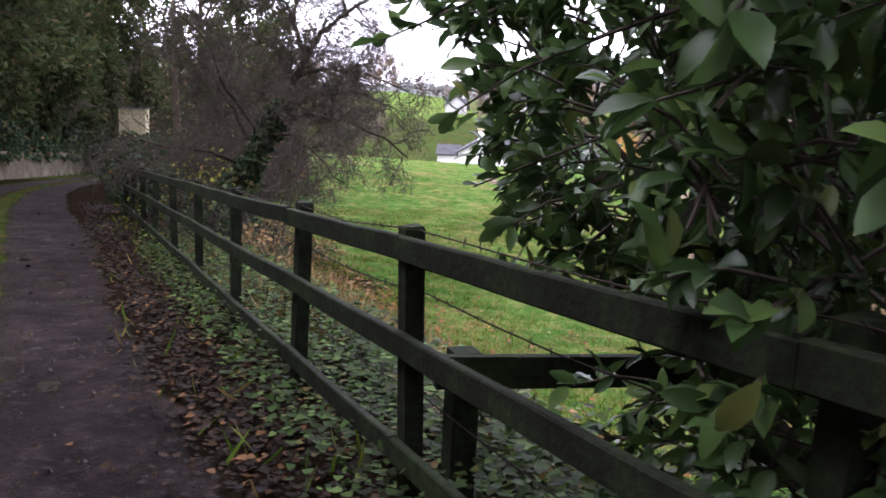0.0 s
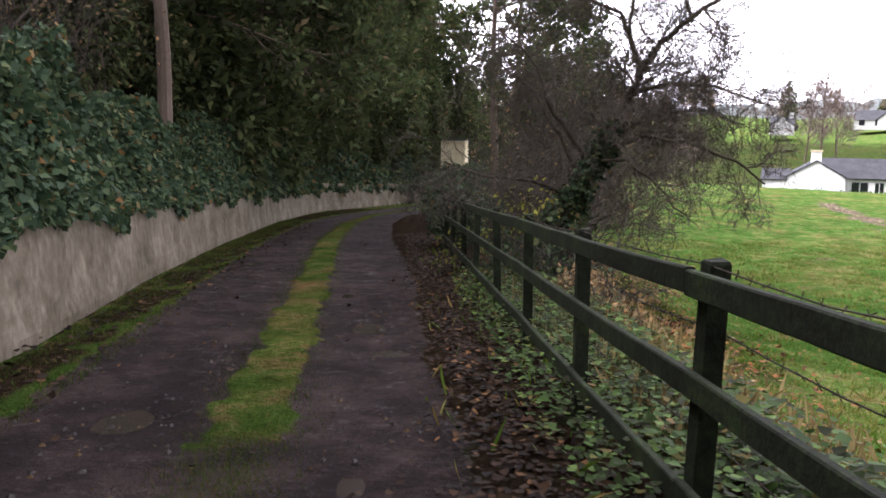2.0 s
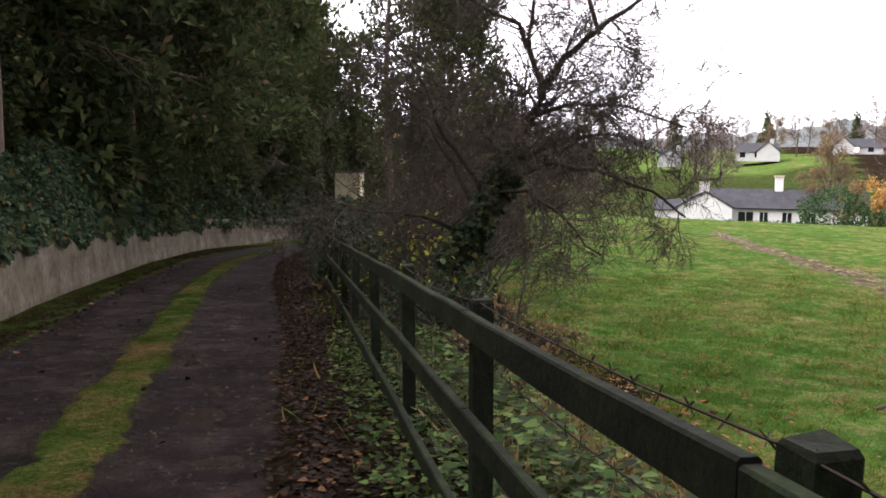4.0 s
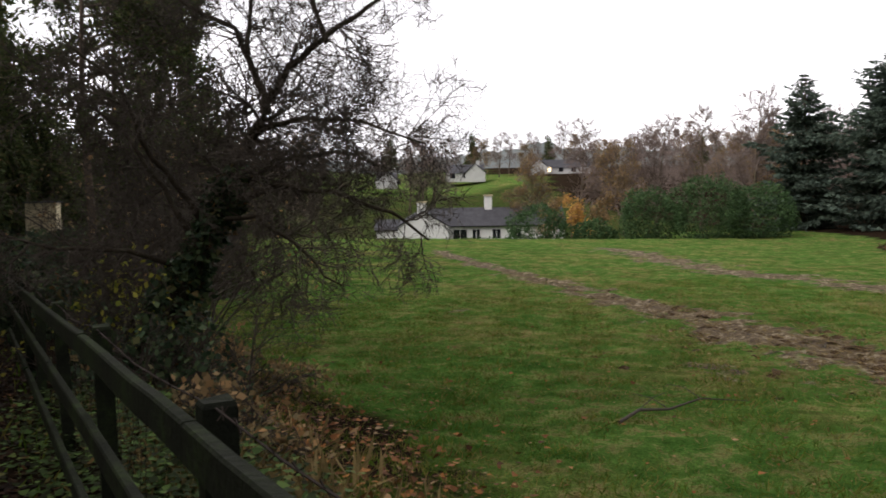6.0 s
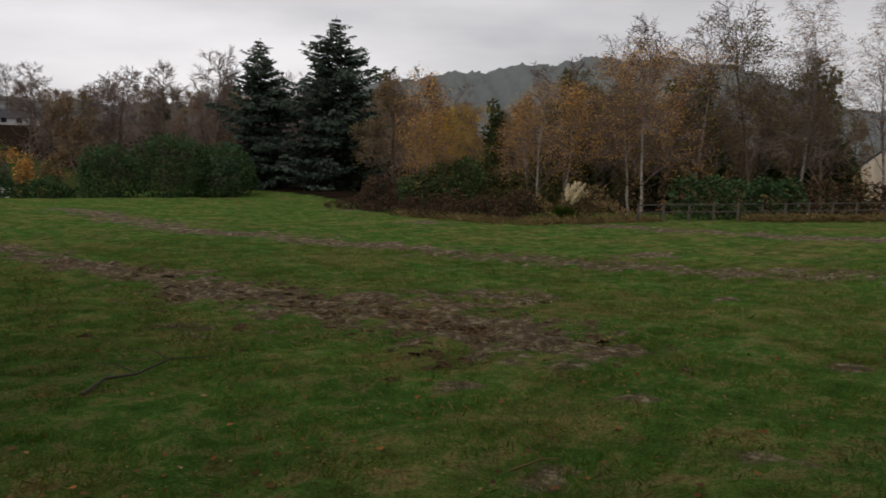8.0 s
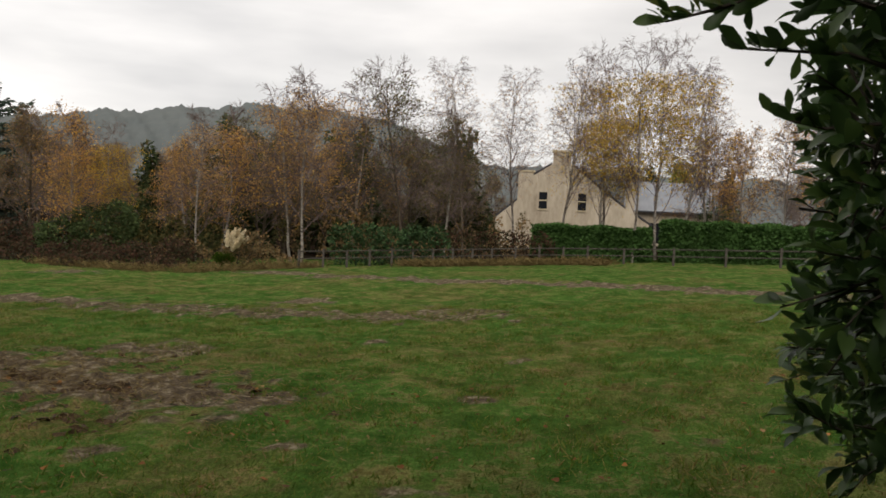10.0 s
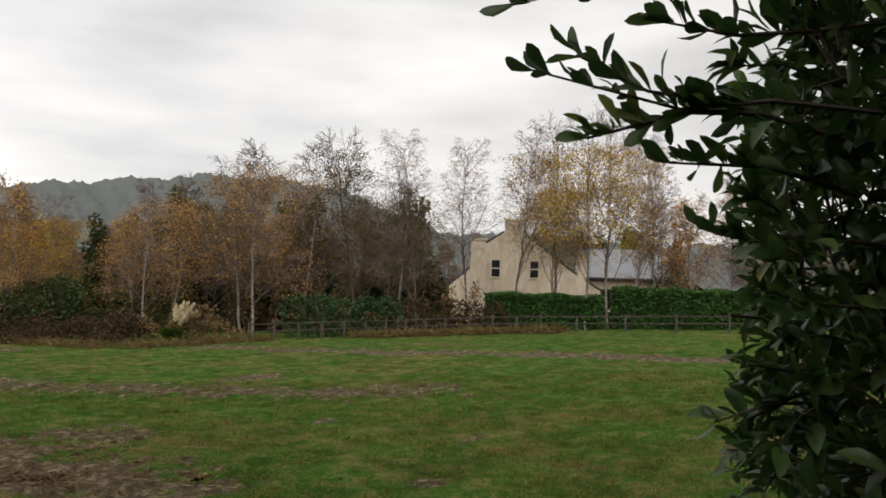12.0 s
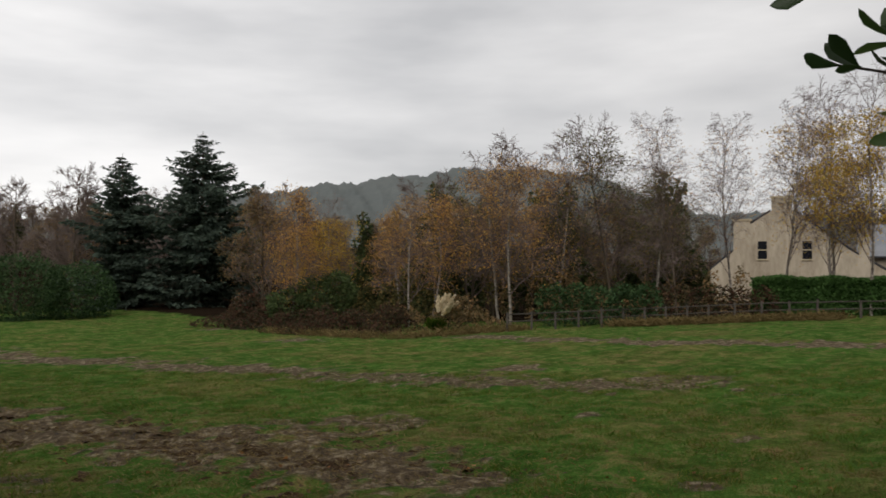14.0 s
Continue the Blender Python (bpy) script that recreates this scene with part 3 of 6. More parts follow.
def ground_material():
    m, n, l, b = material("ground_surface", 0.85, 0, 0.05)
    co = n.new("ShaderNodeTexCoord")
    o = co.outputs["Object"]

    def attr(name):
        k = n.new("ShaderNodeAttribute")
        k.attribute_name = name
        return k.outputs["Fac"]

    # grass: broad patches of green and straw, fine blades
    g1 = noise_node(n, l, 0.3, 6, o, 0.7)
    g2 = noise_node(n, l, 2.1, 8, o, 0.74)
    g3 = noise_node(n, l, 34, 4, o, 0.7)
    g3b = noise_node(n, l, 4.2, 8, o, 0.8)
    r1 = ramp_node(n, [(0.34, (0.038, 0.112, 0.019)), (0.48, (0.063, 0.142, 0.028)), (0.55, (0.108, 0.14, 0.035)), (0.63, (0.2, 0.155, 0.065))])
    r2 = ramp_node(n, [(0.35, (0.016, 0.03, 0.006)), (0.43, (0.04, 0.09, 0.017)), (0.52, (0.074, 0.13, 0.028)), (0.575, (0.2, 0.165, 0.073)), (0.64, (0.09, 0.058, 0.025))])
    l.new(g1.outputs["Fac"], r1.inputs["Fac"])
    l.new(g2.outputs["Fac"], r2.inputs["Fac"])
    grass = mix_node(n, l, 0.62, r1.outputs["Color"], r2.outputs["Color"])
    r3 = ramp_node(n, [(0.32, (0.4, 0.4, 0.4)), (0.68, (1.55, 1.55, 1.5))])
    l.new(g3.outputs["Fac"], r3.inputs["Fac"])
    mul = n.new("ShaderNodeMixRGB")
    mul.blend_type = "MULTIPLY"
    mul.inputs["Fac"].default_value = 0.8
    l.new(grass, mul.inputs["Color1"])
    l.new(r3.outputs["Color"], mul.inputs["Color2"])
    grass = mul.outputs["Color"]
    g4 = noise_node(n, l, 0.85, 5, o, 0.72)
    r4 = ramp_node(n, [(0.38, (0.65, 0.68, 0.65)), (0.5, (1.0, 1.0, 1.0)), (0.62, (1.35, 1.28, 1.3))])
    l.new(g4.outputs["Fac"], r4.inputs["Fac"])
    mul4 = n.new("ShaderNodeMixRGB")
    mul4.blend_type = "MULTIPLY"
    mul4.inputs["Fac"].default_value = 0.65
    l.new(grass, mul4.inputs["Color1"])
    l.new(r4.outputs["Color"], mul4.inputs["Color2"])
    grass = mul4.outputs["Color"]
    # lane: wet grit
    t1 = noise_node(n, l, 1.3, 9, o, 0.74)
    t2 = noise_node(n, l, 34, 6, o, 0.8)
    q1 = ramp_node(n, [(0.3, (0.008, 0.0052, 0.005)), (0.48, (0.02, 0.0134, 0.0132)), (0.64, (0.052, 0.036, 0.033))])
    l.new(t1.outputs["Fac"], q1.inputs["Fac"])
    q2 = ramp_node(n, [(0.3, (0.25, 0.25, 0.25)), (0.6, (1.3, 1.3, 1.3)), (0.74, (2.4, 2.3, 2.2))])
    l.new(t2.outputs["Fac"], q2.inputs["Fac"])
    mul2 = n.new("ShaderNodeMixRGB")
    mul2.blend_type = "MULTIPLY"
    mul2.inputs["Fac"].default_value = 0.7
    l.new(q1.outputs["Color"], mul2.inputs["Color1"])
    l.new(q2.outputs["Color"], mul2.inputs["Color2"])
    # litter
    k1 = noise_node(n, l, 9, 5, o, 0.7)
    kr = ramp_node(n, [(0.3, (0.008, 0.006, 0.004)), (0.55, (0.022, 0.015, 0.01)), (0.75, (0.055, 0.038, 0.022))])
    l.new(k1.outputs["Fac"], kr.inputs["Fac"])
    # mud
    d1 = noise_node(n, l, 4.5, 8, o, 0.78)
    dr = ramp_node(n, [(0.34, (0.018, 0.013, 0.008)), (0.42, (0.06, 0.044, 0.027)), (0.52, (0.13, 0.098, 0.062)), (0.61, (0.3, 0.25, 0.17))])
    l.new(d1.outputs["Fac"], dr.inputs["Fac"])

    def torn(mask, low, high, fine):
        a = n.new("ShaderNodeMath")
        a.operation = "MULTIPLY_ADD"
        a.inputs[1].default_value = 0.7
        l.new(fine, a.inputs[0])
        l.new(mask, a.inputs[2])
        mr = n.new("ShaderNodeMapRange")
        mr.inputs["From Min"].default_value, mr.inputs["From Max"].default_value = low, high
        l.new(a.outputs["Value"], mr.inputs["Value"])
        return mr.outputs["Result"]

    # all grass on the lane side is multiplied darker, as painted tree shade
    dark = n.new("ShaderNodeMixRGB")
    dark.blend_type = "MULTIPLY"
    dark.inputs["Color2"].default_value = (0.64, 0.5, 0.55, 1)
    l.new(attr("lane_shade"), dark.inputs["Fac"])
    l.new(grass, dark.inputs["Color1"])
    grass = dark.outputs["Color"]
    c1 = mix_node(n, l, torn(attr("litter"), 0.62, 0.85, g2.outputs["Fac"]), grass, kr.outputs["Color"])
    fm = torn(attr("mud"), 0.6, 0.84, g3b.outputs["Fac"])
    c2 = mix_node(n, l, fm, c1, dr.outputs["Color"])
    ft = torn(attr("track"), 0.72, 0.95, g2.outputs["Fac"])
    c3 = mix_node(n, l, ft, c2, mul2.outputs["Color"])
    l.new(c3, b.inputs["Base Color"])
    # wetness
    mx = n.new("ShaderNodeMath")
    mx.operation = "MAXIMUM"
    l.new(fm, mx.inputs[0])
    l.new(ft, mx.inputs[1])
    wet = ramp_node(n, [(0.34, (0.35, 0.35, 0.35)), (0.46, (0.85, 0.85, 0.85))])
    l.new(d1.outputs["Fac"], wet.inputs["Fac"])
    rr = mix_node(n, l, mx.outputs["Value"], (1.0, 1.0, 1.0), wet.outputs["Color"])
    gloss = n.new("ShaderNodeMath")
    gloss.operation = "MULTIPLY_ADD"
    gloss.inputs[1].default_value = 0.07
    l.new(ft, gloss.inputs[0])
    sh = n.new("ShaderNodeMath")
    sh.operation = "MULTIPLY"
    sh.inputs[1].default_value = 0.03
    l.new(fm, sh.inputs[0])
    l.new(sh.outputs["Value"], gloss.inputs[2])
    l.new(gloss.outputs["Value"], b.inputs["Specular IOR Level"])
    l.new(rr, b.inputs["Roughness"])
    hm = n.new("ShaderNodeMath")
    hm.operation = "ADD"
    l.new(g3.outputs["Fac"], hm.inputs[0])
    l.new(t2.outputs["Fac"], hm.inputs[1])
    bump_node(n, l, b, hm.outputs["Value"], 0.9, 0.03)
    return m


GROUND, _ = ground_sheet()


def on_ground(x, y, lift=0.0):
    return (x, y, float(ground_z(x, y)) + lift)


# ---- lane: wall, fence ----
def lane_wall():
    g = Geo()
    ss = np.concatenate([np.arange(-8, 30, 0.5), np.arange(30, 110, 1.5)])
    rng = np.random.default_rng(3)
    rows = []
    for i, s in enumerate(ss):
        u = float(wall_line(s))
        u2 = float(wall_line(s + 0.5))
        t = Vector((*xy(s + 0.5, u2), 0)) - Vector((*xy(s, u), 0))
        t.normalize()
        out = Vector((t.y, -t.x, 0))
        z0 = float(lane_z(s))
        h = 1.06 + 0.03 * rng.normal() + (0.2 if s > 40 else 0) + 0.04 * math.sin(s * 0.9)
        p = Vector((*xy(s, u), z0))
        lean = -0.05
        row = [p + Vector((0, 0, -0.3)), p + Vector((0, 0, 0.1)) + out * 0.02, p + out * (0.3 * lean + 0.012 * rng.normal()) + Vector((0, 0, 0.35)),
               p + out * (0.7 * lean + 0.012 * rng.normal()) + Vector((0, 0, 0.7)), p + out * (lean - 0.01) + Vector((0, 0, h - 0.03)),
               p + out * (lean - 0.04) + Vector((0, 0, h)), p - out * 0.36 + Vector((0, 0, h - 0.02)), p - out * 0.4 + Vector((0, 0, -0.3))]
        rows.append(len(g.v))
        g.v += [tuple(q) for q in row]
    for a, b in zip(rows[:-1], rows[1:]):
        g.f += [(a + k, b + k, b + k + 1, a + k + 1) for k in range(7)]
    for a in (rows[0], rows[-1]):
        g.f.append(tuple(a + k for k in range(8)))
    ob = new("wall_lane", g.mesh("wall_lane", M_RENDER, True))
    return tagged(ob, "low stained cement-rendered retaining wall along the lane", "wall", kind="structure")


lane_wall()

FENCE_U = 1.49
POSTS = [-3.6, -1.9, -0.15, 1.6, 3.4, 5.05, 6.9, 8.95, 11.0, 13.0, 15.0, 17.0, 19.0]


def lane_fence():
    rng = np.random.default_rng(8)
    fence = thing("post_and_rail_fence", "dark weathered timber post and rail fence beside the lane", "fence")
    tops = []
    for k, s in enumerate(POSTS):
        x, y = xy(s, FENCE_U + 0.02 * rng.normal() * 0.5)
        z = float(ground_z(x, y))
        top = 0.09 - 0.0624 * s + 1.163 + 0.003 * rng.normal()
        g = Geo()
        m = pose(x, y, 0, 1.2 * rng.normal(), 1.2 * rng.normal(), math.degrees(math.atan2(SY, SX)) + 3 * rng.normal())
        w = 0.038
        g.box((-w, -w, z - 0.4), (w, w, top - 0.012), m)
        # worn, slightly sloping head
        b = len(g.v)
        for px, py, pz in ((-w, -w, top - 0.012), (w, -w, top - 0.012), (w, w, top - 0.012), (-w, w, top - 0.012)):
            g.v.append(tuple(m @ Vector((px, py, pz))))
        for px, py, pz in ((-w * 0.86, -w * 0.86, top), (w * 0.86, -w * 0.86, top + 0.004), (w * 0.86, w * 0.86, top - 0.004), (-w * 0.86, w * 0.86, top)):
            g.v.append(tuple(m @ Vector((px, py, pz))))
        for q in ((4, 5, 6, 7), (0, 1, 5, 4), (1, 2, 6, 5), (2, 3, 7, 6), (3, 0, 4, 7)):
            g.f.append(tuple(b + i for i in q))
        part("post", g.mesh("post", M_FENCE), fence)
        tops.append((s, top))
    for k in range(len(POSTS) - 1):
        (s0, t0), (s1, t1) = tops[k], tops[k + 1]
        for drop in (0.034, 0.392, 0.805):
            g = Geo()
            n, rows = 6, []
            w, h = 0.019, 0.092
            j0, j1 = 0.0015 * rng.normal(), 0.0015 * rng.normal()
            for i in range(n + 1):
                f = i / n
                s = s0 + 0.002 + (s1 - s0 - 0.004) * f
                z = (t0 + j0) * (1 - f) + (t1 + j1) * f - drop - 0.004 * math.sin(math.pi * f) + 0.0015 * rng.normal()
                u = FENCE_U - 0.042 - w - 0.012
                c = 0.006
                rows.append(len(g.v))
                for du, dz in ((-w, -c), (-w + c, 0), (w - c, 0), (w, -c), (w, -h + c), (w - c, -h), (-w + c, -h), (-w, -h + c)):
                    x, y = xy(s, u + du)
                    g.v.append((x, y, z + dz))
            for a, b in zip(rows[:-1], rows[1:]):
                g.f += [(a + q, a + (q + 1) % 8, b + (q + 1) % 8, b + q) for q in range(8)]
            g.f.append(tuple(rows[0] + q for q in range(8)))
            g.f.append(tuple(rows[-1] + 7 - q for q in range(8)))
            part("rail", g.mesh("rail", M_FENCE), fence)
    # barbed strands on the field side
    for drop, u in ((0.022, FENCE_U - 0.02), (0.26, FENCE_U + 0.045), (0.66, FENCE_U + 0.045)):
        g = Geo()
        pts = []
        for k in range(len(tops) - 1):
            for f in (0, 0.25, 0.5, 0.75):
                s = tops[k][0] + (tops[k + 1][0] - tops[k][0]) * f
                z = tops[k][1] * (1 - f) + tops[k + 1][1] * f - drop - 0.025 * math.sin(math.pi * f) + (0.02 * rng.random() if drop < 0.1 else 0)
                pts.append(Vector((*xy(s, u), z)))
        g.tube(pts, [0.0028] * len(pts), 4)
        for a, b in zip(pts[:-1], pts[1:]):
            for f in (0.1, 0.35, 0.6, 0.85):
                p = a.lerp(b, f)
                for _ in range(2):
                    d = Vector(rng.normal(size=3)).normalized() * 0.018
                    g.tube([p - d, p + d], [0.0022, 0.0012], 3)
        part("barbed_wire", g.mesh("barbed_wire", M_WIRE), fence, "rusty barbed wire strand")
    # rusty netting hung on the field side of the posts
    g = Geo()
    s_end, s_beg, u = 15.0, 8.2, FENCE_U + 0.05
    top = lambda s: 0.09 - 0.0624 * s + 1.02
    for k in range(6):
        pts = [Vector((*xy(s, u + 0.01 * math.sin(7 * s + k)), top(s) - 0.16 * k + 0.012 * math.sin(3 * s + 2 * k))) for s in np.arange(s_beg, s_end, 0.35)]
        g.tube(pts, [0.0016] * len(pts), 3)
    for s in np.arange(s_beg, s_end, 0.16):
        pts = [Vector((*xy(s + 0.01 * rng.normal(), u + 0.008 * rng.normal()), top(s) - 0.16 * k)) for k in range(6)]
        g.tube(pts, [0.0013] * 6, 3)
    part("wire_netting", g.mesh("wire_netting", M_WIRE), fence, "slack rusty wire netting")
    return fence


lane_fence()


def side_fence():
    """The low rail that leaves the fence into the field."""
    ob = thing("side_fence", "low dark timber rail running off into the field", "fence")
    z0 = float(lane_z(3.3))
    x, y = xy(3.25, 1.62)
    g = Geo()
    g.box((-0.05, -0.05, z0 - 0.9), (0.05, 0.05, z0 + 0.72), pose(x, y, 0, 0, 0, 20))
    part("post", g.mesh("post", M_FENCE), ob)
    a, b = Vector((x, y - 0.07, z0 + 0.62)), Vector((*xy(3.2 - 0.4, 4.3), z0 + 0.52))
    x, y = xy(3.2 - 0.35, 4.1)
    g = Geo()
    g.box((-0.05, -0.05, z0 - 1.4), (0.05, 0.05, z0 + 0.66), pose(x, y, 0, 0, 0, 20))
    part("post", g.mesh("post", M_FENCE), ob)
    g = Geo()
    d = b - a
    g.box((-0.1, -0.02, -0.1), (d.length + 0.1, 0.02, 0.02), look(a, b) @ Euler((0, radians(90), 0)).to_matrix().to_4x4() @ Euler((radians(90), 0, 0)).to_matrix().to_4x4())
    part("rail", g.mesh("rail", M_FENCE), ob)


side_fence()


# ---- foliage kinds ----
def put_leaves(name, mat, parent, rng, p, d, size, kind, spread=0.7, roll=0.6, label="", obkind=""):
    way = d + rng.normal(0, spread, d.shape)
    ob = part(name, leaf_mesh(name, mat, p, way, size * (0.65 + 0.7 * rng.random(len(p))), kind, rng, roll), parent, label)
    return tagged(ob, kind=obkind) if obkind else ob


def bush(name, label, category, at, lobes, count, mat, size, leaf="plain", seed=1, stems=7, stem_mat=None, gaps=0.0, shell=0.45, spread=0.7, group="", turn=0.0):
    """A shrub: stems from the ground, and leaves round a few uneven lobes."""
    rng = np.random.default_rng(seed)
    ob = thing(name, label, category, at, turn, group)
    lob = np.asarray(lobes, float)
    small = []
    for b in lob:
        small.append(b)
        for _ in range(5):
            d = rng.normal(size=3)
            d /= np.linalg.norm(d)
            d[2] = abs(d[2]) * 0.8
            k = 0.3 + 0.22 * rng.random()
            small.append(np.r_[b[:3] + d * b[3:] * 0.8, b[3:] * k])
    p, d = lobes_cloud(rng, small, count, shell, gaps)
    keep = p[:, 2] > 0.02
    put_leaves("foliage", mat, ob, rng, p[keep], d[keep] * 0.6 + np.array([0, 0, -0.3]), size, leaf, spread, 0.9)
    g = Geo()
    for k in range(stems):
        b = lob[k % len(lob)]
        end = Vector(b[:3] + rng.normal(0, 0.35, 3) * b[3:])
        start = Vector((b[0] * 0.4 + rng.normal() * 0.12, b[1] * 0.4 + rng.normal() * 0.12, -0.15))
        mid = start.lerp(end, 0.5) + Vector(rng.normal(0, 0.1, 3))
        r = 0.012 + 0.012 * float(b[5])
        g.tube([start, mid, end], [r, r * 0.7, r * 0.3], 5)
    tagged(part("stemwork", g.mesh("stemwork", stem_mat or M_TWIG), ob), kind="stuff")
    return ob


def conifer(label, height, width, seed, count=9000, size=0.34, mat=None):
    """A dense evergreen with an uneven column of sprays down to the ground."""
    rng = np.random.default_rng(seed)
    ob = thing("conifer_tree", label, "tree")
    g = Geo()
    g.tube([Vector((0, 0, -0.4)), Vector((0.1, 0, height * 0.4)), Vector((0, 0.1, height * 0.93))], [0.2, 0.14, 0.03], 7)
    part("trunk", g.mesh("trunk", M_BARK), ob)
    lobes = []
    n = 34
    for k in range(n):
        f = (k + rng.random()) / n
        a = rng.random() * 6.283
        r = width * (1 - f) ** 0.6 * (0.45 + 0.3 * rng.random())
        q = width * (0.3 + 0.2 * rng.random()) * (1.08 - f * 0.8)
        lobes.append((math.cos(a) * r, math.sin(a) * r, height * (0.05 + 0.92 * f), q, q, q * 1.5))
    p, d = lobes_cloud(rng, lobes, count, 0.35)
    d = d * 0.7 + np.array([0, 0, -0.15])
    keep = p[:, 2] > 0
    put_leaves("crown", mat or M_CONIFER, ob, rng, p[keep], d[keep], size, "spray", 0.55, 0.8)
    return ob


def spruce(label, height, width, seed):
    rng = np.random.default_rng(seed)
    ob = thing("spruce_tree", label, "tree", group="")
    g = Geo()
    g.tube([Vector((0, 0, -0.4)), Vector((0, 0, height * 0.5)), Vector((0, 0, height))], [0.28, 0.17, 0.02], 7)
    part("trunk", g.mesh("trunk", M_BARK), ob)
    g = Geo()
    P, D = [], []
    levels = int(height * 2.6)
    for k in range(levels):
        f = k / levels
        z = 0.5 + (height - 0.7) * f
        reach = min(width * ((1 - f) ** 0.5) * (0.65 + 0.45 * rng.random()), (height - z) * 0.8) + 0.1
        for j in range(10):
            a = rng.random() * 6.283
            L = reach * (0.35 + 0.75 * rng.random()) * (0.85 + 0.25 * math.sin(2 * a + 0.4 * k))
            w = Vector((math.cos(a), math.sin(a), 0))
            side = Vector((-w.y, w.x, 0))
            sag = (0.2 * (1 - f) - 0.1 + 0.12 * rng.normal()) * L
            z0 = Vector((0, 0, min(height - 0.3, z + 0.75 * rng.normal() * (1 - f))))
            pts = [z0, z0 + w * L * 0.55 + Vector((0, 0, -sag * 0.8)), z0 + w * L + Vector((0, 0, 0.1 * L - sag))]
            g.tube(pts, [0.045, 0.025, 0.008], 3, False)
            n = max(4, int(L * 5.5))
            for q in range(n):
                t = 0.12 + 0.88 * (q + rng.random()) / n
                c = pts[0].lerp(pts[1], t / 0.55) if t < 0.55 else pts[1].lerp(pts[2], (t - 0.55) / 0.45)
                for sgn in (-1, 0, 1):
                    out = rng.random() * 0.22 * L * (1.15 - t)
                    P.append(tuple(c + side * sgn * out))
                    D.append(tuple(w * 0.9 + side * sgn * 0.8 + Vector((0, 0, -0.06 + 0.1 * rng.normal()))))
    tagged(part("twigwork", g.mesh("twigwork", M_BARK), ob), kind="stuff")
    P, D = np.array(P), np.array(D)
    put_leaves("crown", M_SPRUCE, ob, rng, P, D, 0.58 * (0.4 + 0.6 * np.clip((height - P[:, 2]) / 5, 0, 1)), "spray", 0.3, 0.7)
    return ob


def bare_tree(name, label, height, seed, twig, bark, spread=1.0, leaf=None, leaf_count=0, leaf_size=0.14, leaf_low=0.0, leaf_high=1.0, sag=0.02, weep=0.0, trunk_r=0.13, name2="tree", kids=(15, 7, 5), lean=0.0, rmin=0.014):
    """A slender tree: one leader, rising limbs, a haze of twigs and the leaves that still hang on."""
    rng = np.random.default_rng(seed)
    ob = thing(name, label, name2)
    g = Geo()
    pts, q, w = [Vector((0, 0, -0.3))], Vector((0, 0, -0.3)), Vector((lean, lean * 0.4, 1)).normalized()
    n = 8
    for i in range(n):
        w = (w + Vector((*rng.normal(0, 0.06, 2), 0.1))).normalized()
        q = q + w * (height * 0.92 / n)
        pts.append(q.copy())
    rads = [trunk_r * (1 - 0.85 * i / n) for i in range(n + 1)]
    g.tube(pts, rads, 8)
    part("trunk", g.mesh("trunk", bark), ob)
    g, tips = Geo(), []
    spec = [(kids[1], 40, 0.55, sag * 0.3, 0.14, 4, 4), (kids[2], 42, 0.6, sag + weep * 0.5, 0.18, 3, 3), (0, 30, 0.5, sag + weep, 0.2, 3, 3)]
    for k in range(kids[0]):
        f = 0.2 + 0.78 * (k + rng.random()) / kids[0]
        x = f * n
        i = min(int(x), n - 1)
        at = pts[i].lerp(pts[i + 1], x - i)
        a = rng.random() * 6.283
        way = Vector((math.cos(a) * spread, math.sin(a) * spread, 1.15)).normalized()
        grow(g, rng, at, way, height * (0.36 - 0.22 * f) * (0.8 + 0.4 * rng.random()), max(rads[i] * 0.4, 0.02), 0, spec, tips, rmin)
    tagged(part("twigwork", g.mesh("twigwork", twig), ob), kind="stuff")
    if leaf:
        p, d = tip_arrays(tips)
        z = p[:, 2] / height
        ok = np.where((z > leaf_low) & (z < leaf_high))[0]
        pick = rng.choice(ok, leaf_count)
        p = p[pick] + rng.normal(0, 0.22, (leaf_count, 3))
        put_leaves("crown", leaf, ob, rng, p, d[pick] * 0.4 + np.array([0, 0, -0.5]), leaf_size, "plain", 0.7, 1.0)
    return ob


def sheet_lobes(rng, n, length, depth, height):
    """Lobes in a row, for hedges and thickets along x."""
    return [(length * ((k + 0.5) / n - 0.5), rng.normal() * depth * 0.1, height * 0.5, length / n * 0.75, depth * 0.5, height * 0.55 * (0.9 + 0.2 * rng.random())) for k in range(n)]


